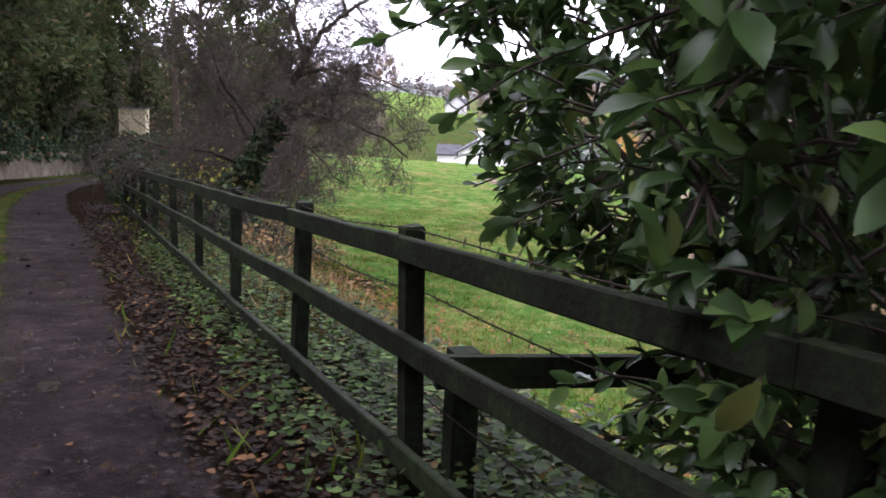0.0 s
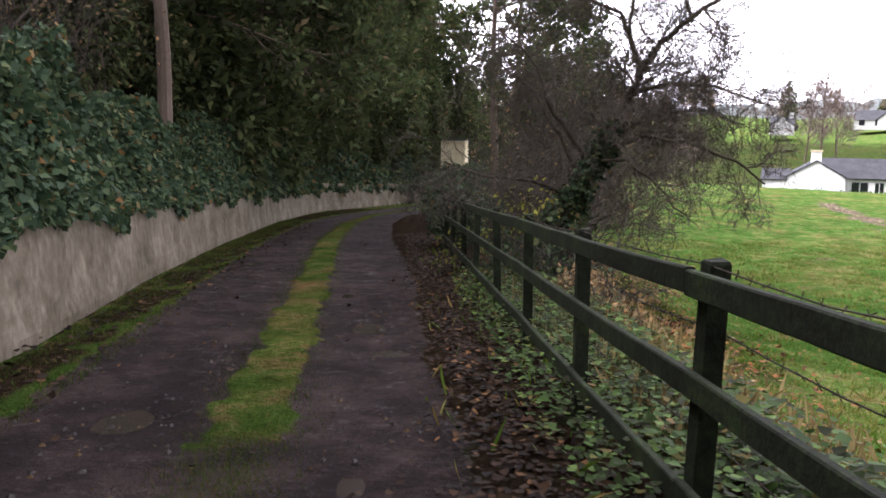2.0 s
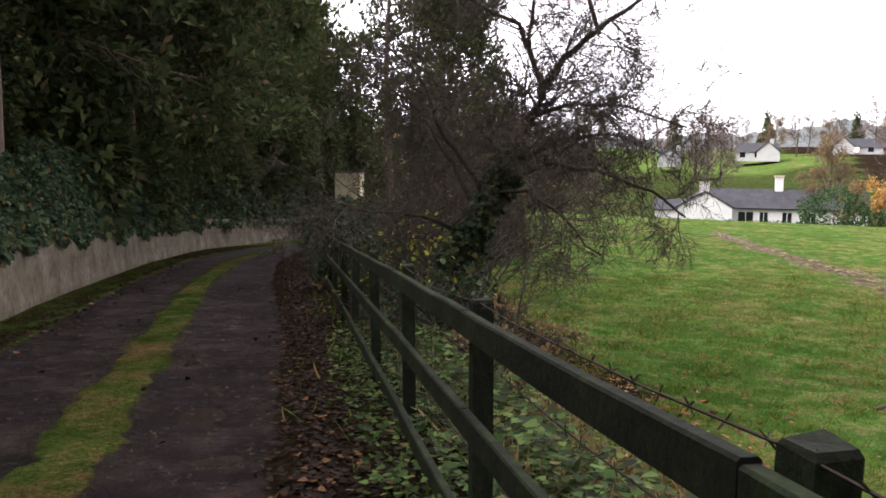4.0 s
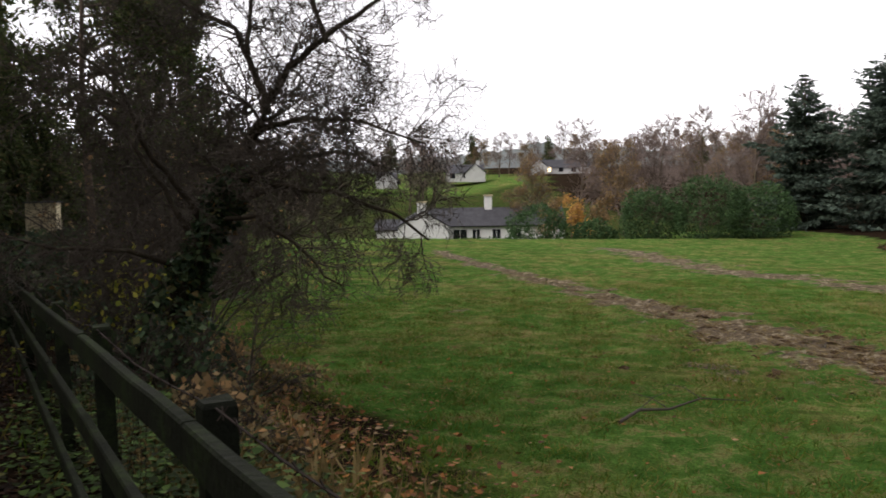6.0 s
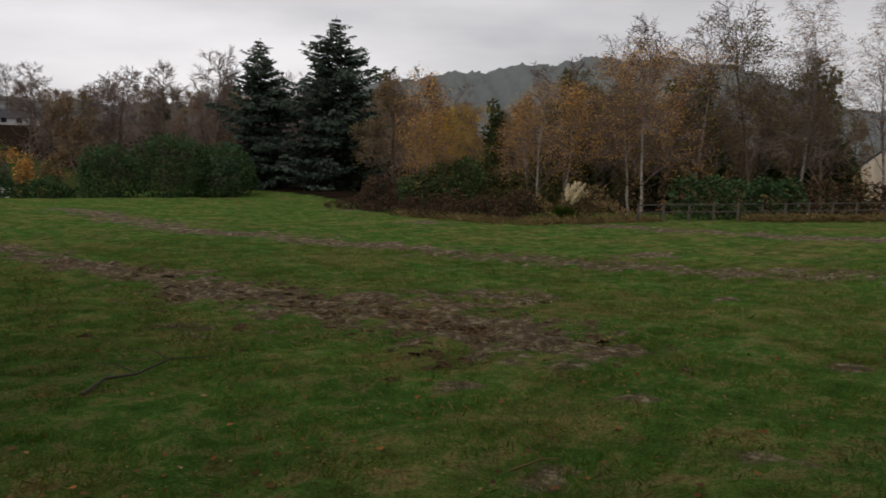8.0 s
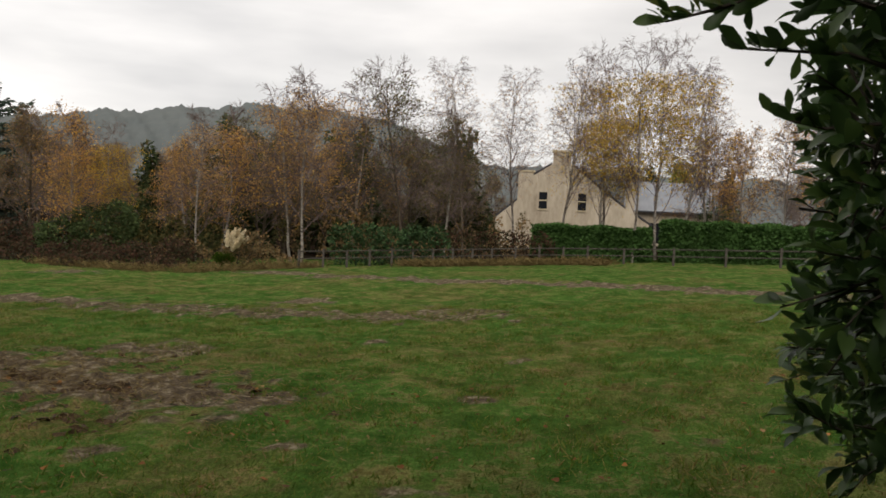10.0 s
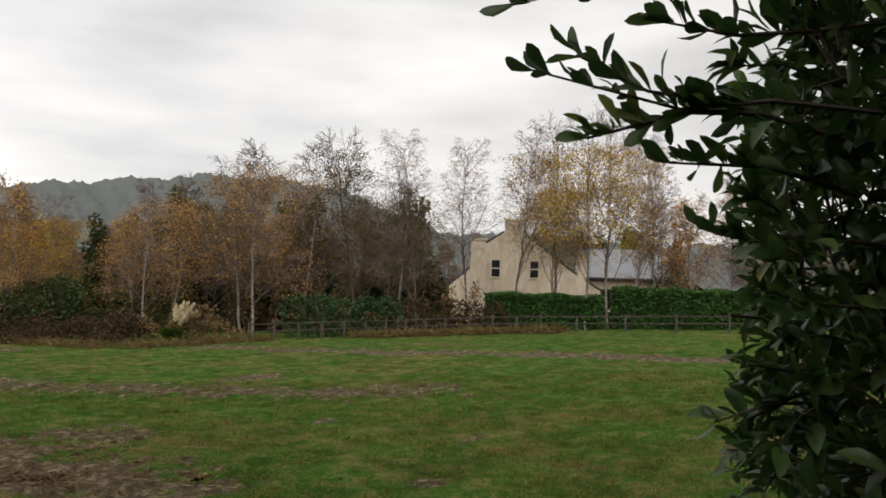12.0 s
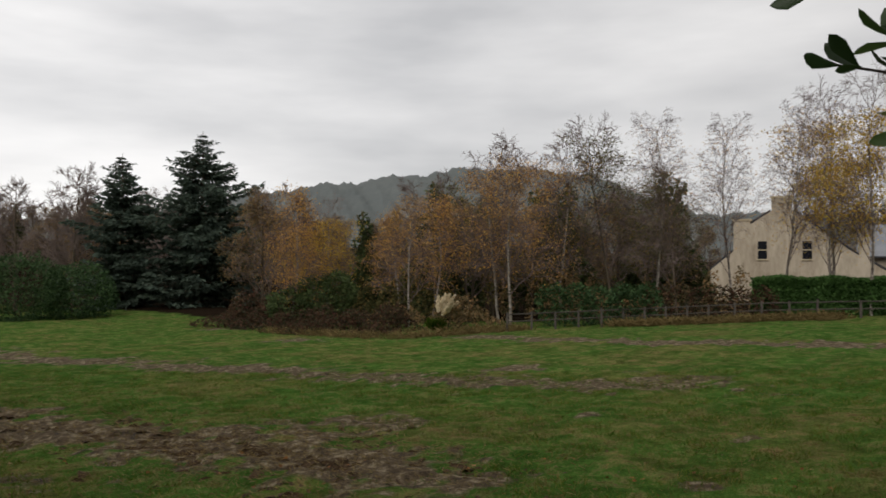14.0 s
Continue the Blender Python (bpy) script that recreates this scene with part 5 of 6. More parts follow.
    keep = (p[:, 2] > -0.5) & (p[:, 1] > 1.12) & ((p[:, 1] > 1.5) | (p[:, 2] > 1.35) | (p[:, 0] < 2.35))
    keep &= (p[:, 0] < 4.15 - 0.37 * (p[:, 1] - 3.0)) | (np.arange(len(p)) >= len(p) - len(extra_p))
    p, d = p[keep], d[keep]
    x, y = xy(p[:, 0], p[:, 1])
    dx, dy = xy(d[:, 0], d[:, 1])
    p, d = np.stack([x, y, p[:, 2]], -1), np.stack([dx, dy, d[:, 2]], -1)
    for a, w in zip(p[:len(p) - len(extra_p)], d):
        a, w = Vector(a), Vector(w)
        g.tube([a - w * 0.2 + Vector((0, 0, -0.05)), a - w * 0.07, a + w * 0.08], [0.006, 0.005, 0.003], 4, False)
    base = Vector((*xy(1.7, 3.2), -0.55))
    for k in range(26):
        b = lob[k % len(lob)]
        q = Vector((b[0] + rng.normal() * 0.4 * b[3], b[1] + rng.normal() * 0.4 * b[4], b[2] + rng.normal() * 0.4 * b[5]))
        end = Vector((*xy(q.x, q.y), q.z))
        st = base + Vector(rng.normal(0, 0.25, 3))
        st.z = -0.6
        g.tube([st, st.lerp(end, 0.45) + Vector(rng.normal(0, 0.12, 3)), end], [0.035, 0.024, 0.008], 6)
    tagged(part("stemwork", g.mesh("stemwork", M_TWIG), ob), kind="stuff")
    per = 10
    P = np.repeat(p, per, 0) + np.repeat(d, per, 0) * (rng.random((len(p) * per, 1)) * 0.2 - 0.1)
    D = np.repeat(d, per, 0) * 0.75 + rng.normal(0, 0.6, (len(P), 3)) + np.array([0, 0, 0.15])
    body = len(p) - len(extra_p)
    put_leaves("foliage", M_LAUREL, ob, rng, P[:body * per], D[:body * per], 0.102, "laurel", 0.1, 0.6)
    # the sprays carry their leaves two by two, swept forward
    q, w = np.repeat(p[body:], 4, 0), np.repeat(d[body:], 4, 0)
    side = np.cross(w, [0, 0, 1.0]) * np.tile([1.0, -1.0, 0.4, -0.4], len(extra_p))[:, None]
    way = w * 0.75 + side * 0.35 + np.array([0, 0, 0.38]) + rng.normal(0, 0.34, q.shape)
    put_leaves("spray_leaves", M_LAUREL, ob, rng, q + w * 0.02 * rng.normal(size=(len(q), 1)), way, 0.092, "broad", 0.05, 1.3)
    return ob


laurel()

# ---- far side of the field ----
def facing(x, y):
    """Degrees by which a front that looks along -y turns to face the lane."""
    return math.degrees(math.atan2(x + 1.2, y - 5)) * -1


def cottage():
    x, y = 3.0, 95.0
    ob = thing("cottage", "low whitewashed cottage with dark slate roof and white chimneys", "house", (x, y, -5.45), -2)
    g = Geo()
    g.prism([(-2.75, 0), (2.75, 0), (2.75, 2.45), (0, 4.1), (-2.75, 2.45)], 0, 9)
    part("gable_wall", g.mesh("gable_wall", M_WHITE), ob)
    g = Geo()
    g.box((2.75, 2.5, 0), (16, 7.5, 2.4))
    wall = part("front_wall", g.mesh("front_wall", M_WHITE), ob)
    g = Geo()
    g.prism([(2.2, 2.3), (5.0, 4.25), (5.0, 4.4), (2.1, 2.42)], -16.2, -0.5, Matrix.Rotation(radians(90), 4, "Z"))
    g.prism([(7.8, 2.3), (5.0, 4.25), (5.0, 4.4), (7.9, 2.42)], -16.2, -0.5, Matrix.Rotation(radians(90), 4, "Z"))
    part("main_roof", g.mesh("main_roof", M_SLATE), ob)
    g = Geo()
    g.prism([(-2.95, 2.38), (0, 4.13), (0, 4.27), (-3.05, 2.5)], -0.15, 9)
    g.prism([(2.95, 2.38), (0, 4.13), (0, 4.27), (3.05, 2.5)], -0.15, 9)
    part("gable_roof", g.mesh("gable_roof", M_SLATE), ob)
    g = Geo()
    g.box((-5.2, 2.0, 0), (-2.76, 6.5, 2.0))
    part("lean_to", g.mesh("lean_to", M_WHITE), ob)
    g = Geo()
    g.prism([(1.8, 2.0), (4.2, 3.1), (4.2, 3.2), (1.7, 2.1)], 2.5, 5.4, Matrix.Rotation(radians(90), 4, "Z"))
    g.prism([(6.6, 2.0), (4.2, 3.1), (4.2, 3.2), (6.7, 2.1)], 2.5, 5.4, Matrix.Rotation(radians(90), 4, "Z"))
    part("lean_to_roof", g.mesh("lean_to_roof", M_SLATE), ob)
    for cx, cy, w, zb, zt in ((-0.1, 1.0, 0.5, 3.8, 5.1), (7.6, 5.0, 0.4, 4.0, 5.7)):
        g = Geo()
        g.box((cx - w, cy - 0.35, zb), (cx + w, cy + 0.35, zt))
        c = part("chimney", g.mesh("chimney", M_WHITE), ob)
        g = Geo()
        g.box((cx - w - 0.1, cy - 0.45, zt + 0.003), (cx + w + 0.1, cy + 0.45, zt + 0.16))
        part("chimney_cap", g.mesh("chimney_cap", M_STONE), c)
    for wx, w in ((4.2, 1.5), (6.0, 0.8), (8.3, 0.9), (10.6, 0.9)):
        g = Geo()
        g.box((wx - w / 2, 2.44, 0.95), (wx + w / 2, 2.49, 2.0))
        win = part("window", g.mesh("window", M_WINDOW), ob)
        g = Geo()
        g.box((wx - 0.03, 2.4, 0.95), (wx + 0.03, 2.437, 2.0))
        part("mullion", g.mesh("mullion", M_WHITE), win)
        g = Geo()
        g.box((wx - w / 2 - 0.06, 2.36, 0.85), (wx + w / 2 + 0.06, 2.437, 0.945))
        part("sill", g.mesh("sill", M_WHITE), win)


cottage()


def far_house(label, x, y, w, d, wall_h, roof_h, turn, gable=None, wing=0.0, lit=False, z=None):
    ob = thing("far_house", label, "house", (x, y, z if z is not None else float(ground_z(x, y)) - 0.3), turn)
    wall_h *= 0.75
    g = Geo()
    g.box((-w / 2, 0, 0), (w / 2, d, wall_h))
    part("wall", g.mesh("wall", M_WHITE_FAR), ob)
    g = Geo()
    rot = Matrix.Rotation(radians(90), 4, "Z")
    g.prism([(-0.3, wall_h), (d + 0.3, wall_h), (d / 2, wall_h + roof_h)], -w / 2 - 0.2, w / 2 + 0.2, rot)
    part("roof", g.mesh("roof", M_SLATE), ob)
    if gable is not None:
        g = Geo()
        g.prism([(gable - 2.4, 0), (gable + 2.4, 0), (gable + 2.4, wall_h), (gable, wall_h + roof_h), (gable - 2.4, wall_h)], -1.5, d / 2)
        part("gable_wall", g.mesh("gable_wall", M_WHITE_FAR), ob)
        g = Geo()
        for sg in (-1, 1):
            g.prism([(gable + sg * 2.7, wall_h - 0.1), (gable, wall_h + roof_h + 0.03), (gable, wall_h + roof_h + 0.2), (gable + sg * 2.75, wall_h + 0.06)], -1.7, d / 2)
        part("gable_roof", g.mesh("gable_roof", M_SLATE), ob)
    for k in range(max(2, int(w / 3.2))):
        wx = -w / 2 + 1.6 + k * 3.2
        g = Geo()
        g.box((wx - 0.6, -0.05, 0.9), (wx + 0.6, -0.005, 2.1))
        part("window", g.mesh("window", M_LAMP if lit and k == 1 else M_WINDOW), ob, "lit window" if lit and k == 1 else "")
    g = Geo()
    g.box((w * 0.3, d / 2 - 0.4, wall_h + roof_h - 0.6), (w * 0.3 + 0.9, d / 2 + 0.4, wall_h + roof_h + 0.9))
    part("chimney", g.mesh("chimney", M_WHITE_FAR), ob)
    return ob


far_house("long low white bungalow with dark roof on the far slope", 45, 219, 15.5, 7, 2.6, 2.2, -10, -5.6, lit=True, z=4.2)
far_house("white house with a slate roof on the far slope", 18.5, 205, 9, 7, 2.8, 2.2, -8, 2.6, z=2.6)
far_house("small white gabled house beyond the valley", -0.5, 190, 4.5, 6, 2.4, 2.0, 0, 0.0, z=1.2)


def birch_house():
    """The tall cream house with its outbuilding, behind the hedge."""
    ob = thing("cream_house", "tall weathered cream-rendered gabled house with stone chimneys", "house", (81.6, 33.4, -2.6), 0)
    ob.matrix_basis = pose(81.6, 33.4, -2.6, 0, 0, facing(81.6, 33.4))
    g = Geo()
    g.prism([(-6.6, 0), (9.3, 0), (9.3, 3.0), (6.3, 4.9), (1.1, 8.9), (-0.9, 8.9), (-4.4, 6.6), (-4.4, 5.0), (-6.6, 3.1)], 0, 9)
    part("gable_wall", g.mesh("gable_wall", M_CREAM), ob)
    g = Geo()
    for (x0, z0), (x1, z1) in (((-6.9, 2.95), (-4.4, 5.05)), ((-4.6, 6.55), (-0.95, 8.95)), ((1.15, 8.95), (6.35, 4.95)), ((6.3, 4.95), (9.6, 2.9))):
        g.prism([(x0, z0), (x1, z1), (x1, z1 + 0.18), (x0, z0 + 0.18)], 0.12, 9.2)
    part("roof", g.mesh("roof", M_SLATE), ob)
    for cx, w, zb, zt in ((0.1, 0.95, 8.9, 10.2), (-3.6, 0.8, 7.2, 8.0), (7.3, 0.45, 4.0, 6.9)):
        g = Geo()
        g.box((cx - w, -0.02, zb - 1), (cx + w, 1.2, zt))
        c = part("chimney", g.mesh("chimney", M_CREAM), ob)
        g = Geo()
        g.box((cx - w - 0.12, -0.12, zt + 0.003), (cx + w + 0.12, 1.3, zt + 0.2))
        part("chimney_cap", g.mesh("chimney_cap", M_STONE), c)
    for wx, zb, w, h in ((-1.7, 4.2, 0.42, 1.75), (2.35, 4.2, 0.42, 1.75), (7.6, 1.2, 0.6, 1.2), (5.0, 1.2, 0.6, 1.2)):
        g = Geo()
        g.box((wx - w, -0.05, zb), (wx + w, -0.004, zb + h))
        win = part("window", g.mesh("window", M_WINDOW), ob)
        g = Geo()
        g.box((wx - w, -0.08, zb + h * 0.48), (wx + w, -0.053, zb + h * 0.54))
        part("glazing_bar", g.mesh("glazing_bar", M_STONE), win)
        g = Geo()
        g.box((wx - w - 0.1, -0.12, zb - 0.12), (wx + w + 0.1, -0.053, zb - 0.004))
        part("sill", g.mesh("sill", M_STONE), win)
    out = thing("outbuilding", "low cream outbuilding with a grey slate roof", "building")
    out.matrix_basis = pose(89.6, 23.2, -2.0, 0, 0, facing(89.6, 23.2))
    g = Geo()
    g.box((-5, 0.6, 0), (4.6, 6, 4.0))
    part("wall", g.mesh("wall", M_CREAM), out)
    g = Geo()
    rot = Matrix.Rotation(radians(90), 4, "Z")
    g.prism([(-0.1, 3.75), (3.3, 7.0), (3.3, 7.15), (-0.2, 3.9)], -5.0, 5.3, rot)
    g.prism([(6.7, 3.75), (3.3, 7.0), (3.3, 7.15), (6.8, 3.9)], -5.0, 5.3, rot)
    part("roof", g.mesh("roof", M_GREY_SLATE), out)
    for wx in (-2.0, 1.6):
        g = Geo()
        g.box((wx - 0.9, 0.54, 0.4), (wx + 0.9, 0.596, 2.6))
        part("window", g.mesh("window", M_WINDOW), out)


birch_house()


def far_fence():
    ob = thing("far_fence", "silvered timber post and rail fence along the far field edge", "fence")
    pts = []
    line = [Vector((37.6, 33.9, 0)), Vector((43.6, 30.4, 0)), Vector((47.4, 26.0, 0)), Vector((49.4, 19.5, 0)), Vector((50.2, 6.0, 0))]
    n = 18
    for k in range(n + 1):
        f = min(k / n * 4, 3.999)
        p = line[int(f)].lerp(line[int(f) + 1], f - int(f))
        pts.append(Vector((p.x, p.y, float(ground_z(p.x, p.y)) + 0.05)))
    rng = np.random.default_rng(91)
    for p in pts:
        g = Geo()
        g.box((-0.06, -0.06, -0.3), (0.06, 0.06, 1.02 + 0.05 * rng.normal()), pose(p.x, p.y, p.z, 0, 0, 25))
        part("post", g.mesh("post", M_FAR_FENCE), ob)
    for p, q in zip(pts[:-1], pts[1:]):
        for h in (0.92, 0.5):
            g = Geo()
            up = Vector((0, 0, h))
            g.tube([p + up, q + up], [0.036, 0.036], 4)
            part("rail", g.mesh("rail", M_FAR_FENCE), ob)


far_fence()

SP = spruce("tall dark blue-green spruce at the field edge", 17.5, 9.6, 101)
SP.matrix_basis = pose(44.6, 76.6, -3.25, 0, 0, 0)
tagged(SP, group="spruces")
SP2 = spruce("dark blue-green spruce behind the taller one", 15.6, 6.6, 102)
SP2.matrix_basis = pose(39.6, 83.0, -3.45, 0, 0, 0)
tagged(SP2, group="spruces")

# field-edge evergreen bushes
for k, (x, y, w, h, n) in enumerate(((12.9, 80.8, 2.9, 4.7, 5200), (18.2, 80.2, 2.0, 2.9, 3000), (22.8, 78.6, 2.9, 5.2, 5200), (27.4, 75.6, 3.6, 5.9, 6500), (31.4, 74.8, 3.2, 5.2, 5200))):
    bush("evergreen_bush", "big rounded dark green evergreen bush at the field edge", "bush", (x, y, float(ground_z(x, y)) - 0.1),
         [(0, 0, h * 0.45, w * 0.85, w * 0.8, h * 0.5), (-w * 0.35, -0.3, h * 0.3, w * 0.6, w * 0.6, h * 0.34), (w * 0.4, -0.3, h * 0.35, w * 0.6, w * 0.6, h * 0.36)], n * 2, M_EVERGREEN, 0.2, "plain", 110 + k, 6, None, 0, 0.3, group="field edge bushes")
# orange shrubs between
for k, (x, y) in enumerate(((17.0, 84.5), (20.0, 86), (15.2, 86.5))):
    o = bare_tree("russet_shrub", "russet leafy shrub behind the bushes", 5.6, 120 + k, M_TWIG_RED, M_BARK, 1.0, M_RUST_LEAF if k else M_BIRCH_LEAF, 1500, 0.2, 0.1, 1, trunk_r=0.08, name2="shrub", kids=(9, 6, 4))
    o.matrix_basis = pose(x, y, float(ground_z(x, y)), 0, 0, 50 * k)


def hedge(name, label, a, b, height, depth, mat, seed, count, size=0.14, cat="hedge", lumps=7, group=""):
    rng = np.random.default_rng(seed)
    A, B = Vector((*a, 0)), Vector((*b, 0))
    L = (B - A).length
    c = A.lerp(B, 0.5)
    o = bush(name, label, cat, (c.x, c.y, float(ground_z(c.x, c.y)) - 0.1), sheet_lobes(rng, lumps, L, depth, height), count, mat, size, "plain", seed, 9, None, 0, 0.25, group=group)
    o.matrix_basis = pose(c.x, c.y, float(ground_z(c.x, c.y)) - 0.1, 0, 0, math.degrees(math.atan2(B.y - A.y, B.x - A.x)))
    return o


def clipped_hedge(label, a, b, height, depth, seed, count):
    """A trimmed hedge: a block of leaves with flat faces and a soft edge."""
    rng = np.random.default_rng(seed)
    A, B = Vector((*a, 0)), Vector((*b, 0))
    L, c = (B - A).length, A.lerp(B, 0.5)
    ob = thing("clipped_hedge", label, "hedge", group="clipped hedges")
    ob.matrix_basis = pose(c.x, c.y, float(ground_z(c.x, c.y)) - 0.1, 0, 0, math.degrees(math.atan2(B.y - A.y, B.x - A.x)))
    n = count
    p = np.stack([(rng.random(n) - 0.5) * L, (rng.random(n) - 0.5) * depth, rng.random(n) * height], -1)
    face = rng.choice(4, n, p=[0.3, 0.5, 0.12, 0.08])
    jit = 0.12 * np.abs(rng.normal(size=n)) - 0.08 * np.sin(p[:, 0] * 2.1)
    p[face == 0, 2] = height - jit[face == 0]
    p[face == 1, 1] = -depth / 2 + jit[face == 1]
    p[face == 2, 1] = depth / 2 - jit[face == 2]
    e = face == 3
    p[e, 0] = np.sign(p[e, 0]) * (L / 2 - jit[e])
    d = np.stack([np.sign(p[:, 0]) * (face == 3), np.where(face == 1, -1, np.where(face == 2, 1, 0)), 1.0 * (face == 0)], -1).astype(float)
    put_leaves("foliage", M_HEDGE, ob, rng, p, d * 0.45 + np.array([0, 0, -0.35]), 0.24, "plain", 0.5, 1.0)
    g = Geo()
    for k in range(8):
        x = (k / 7 - 0.5) * (L - 0.8)
        g.tube([Vector((x, 0, -0.1)), Vector((x + 0.1, 0, height * 0.8))], [0.04, 0.015], 5)
    tagged(part("stemwork", g.mesh("stemwork", M_TWIG), ob), kind="stuff")


clipped_hedge("trimmed green hedge in front of the cream house", (52.3, 25.0), (54.4, 17.6), 2.35, 1.6, 131, 30000)
clipped_hedge("trimmed green hedge beside the outbuilding", (54.7, 16.8), (56.1, 4.8), 2.5, 1.8, 132, 30000)
hedge("green_hedge", "loose dark green hedge along the far fence", (42.4, 34.7), (46.0, 28.6), 2.5, 2.0, M_EVERGREEN, 133, 5000, 0.2, lumps=5)
hedge("brown_hedge", "bare reddish brown hedge along the far fence", (46.9, 29.6), (50.9, 23.3), 2.1, 1.6, M_HEATHER, 134, 5000, 0.16, lumps=6)
hedge("cottage_hedge", "low dark hedge in front of the cottage", (-6, 82.5), (12, 83.5), 1.5, 1.2, M_EVERGREEN, 135, 6500, 0.18, lumps=9)
def heather_bank(label, a, b, height, depth, mat, seed, count, size, lumps):
    """A ragged bank: many lumps of uneven height with twigs standing out of it."""
    rng = np.random.default_rng(seed)
    A, B = Vector((*a, 0)), Vector((*b, 0))
    L, c = (B - A).length, A.lerp(B, 0.5)
    lobes = []
    for k in range(lumps):
        h = height * (0.35 + 0.75 * rng.random() ** 1.3)
        r = 0.5 + 0.6 * rng.random()
        lobes.append(((rng.random() - 0.5) * L, (rng.random() - 0.5) * depth, h * 0.35, r, r, h * 0.6))
    o = bush("heather_bank", label, "shrub", (c.x, c.y, float(ground_z(c.x, c.y)) - 0.1), lobes, count, mat, size, "plain", seed, 40, M_TWIG, 0.1, 0.35, 1.0)
    o.matrix_basis = pose(c.x, c.y, float(ground_z(c.x, c.y)) - 0.1, 0, 0, math.degrees(math.atan2(B.y - A.y, B.x - A.x)))


heather_bank("low bank of brown heather and bramble at the field corner", (34.0, 57.0), (34.6, 38.8), 2.4, 3.2, M_HEATHER, 136, 22000, 0.15, 30)
heather_bank("low bank of brown heather and bramble at the field corner", (32.4, 55.5), (31.2, 38.2), 1.4, 2.6, M_HEATHER, 137, 15000, 0.14, 28)
heather_bank("low russet scrub behind the pampas grass", (35.3, 42.2), (40.5, 36.5), 2.5, 2.4, M_RUST_LEAF, 138, 6000, 0.16, 14)
heather_bank("tangled brown undergrowth beneath the birches", (39.5, 57.0), (45.8, 42.0), 4.2, 3.0, M_OLIVE_LEAF, 147, 9000, 0.2, 22)
heather_bank("tangled russet undergrowth beneath the birches", (46.5, 41.0), (56.0, 27.0), 4.0, 3.0, M_RUST_LEAF, 148, 9000, 0.2, 22)
x, y = 36.0, 49.4
bush("green_bush", "rounded bright green bush among the heather", "bush", (x, y, float(ground_z(x, y))), [(0, 0, 1.8, 2.1, 1.8, 1.7), (1.3, -0.8, 2.3, 1.5, 1.4, 1.5), (-1.6, 0.4, 1.3, 1.6, 1.5, 1.3)], 9000, M_GREENBUSH, 0.2, "plain", 139, 6, None, 0, 0.3)


x, y = 76.0, 16.4
bush("cypress_bush", "rounded very dark evergreen beside the outbuilding", "bush", (x, y, -2.4), [(0, 0, 2.6, 2.1, 2.1, 2.9), (1.2, 0.8, 2.2, 1.6, 1.6, 2.3)], 7000, M_CONIFER, 0.2, "spray", 144, 5, None, 0, 0.3)
o = bare_tree("lime_tree", "yellow-green leafy tree behind the outbuilding", 11.0, 145, M_TWIG_RED, M_BARK, 1.2, M_LIME_LEAF, 7000, 0.24, 0.2, 1.0, trunk_r=0.16, kids=(22, 10, 7))
o.matrix_basis = pose(103.0, 25.0, -3.0, 0, 0, 0)


def dry_stalks(label, a, b, seed, count, size):
    """Cut dry grass raked along the field edge."""
    rng = np.random.default_rng(seed)
    t = rng.random(count)
    x = a[0] + (b[0] - a[0]) * t + rng.normal(0, 0.45, count)
    y = a[1] + (b[1] - a[1]) * t + rng.normal(0, 0.45, count)
    hump = 0.35 * rng.random(count) * (0.5 + 0.5 * np.sin(t * 60))
    p = np.stack([x, y, ground_z(x, y) + hump], -1)
    d = np.stack([rng.normal(size=count), rng.normal(size=count), 0.35 + 0 * x], -1)
    ob = new("dry_grass", leaf_mesh("dry_grass", M_STRAW, p, d, size * (0.6 + 0.8 * rng.random(count)), "blade", rng, 0.8))
    return tagged(ob, label, "dry grass", kind="stuff")


dry_stalks("pale straw-coloured cut grass along the far fence", (43.0, 29.8), (48.8, 19.0), 141, 9000, 0.35)
dry_stalks("pale straw-coloured cut grass below the pampas grass", (30.1, 35.6), (39.1, 33.8), 143, 2600, 0.32)
dry_stalks("pale straw-coloured cut grass along the heather bank", (30.4, 47.0), (29.8, 36.6), 142, 2200, 0.3)


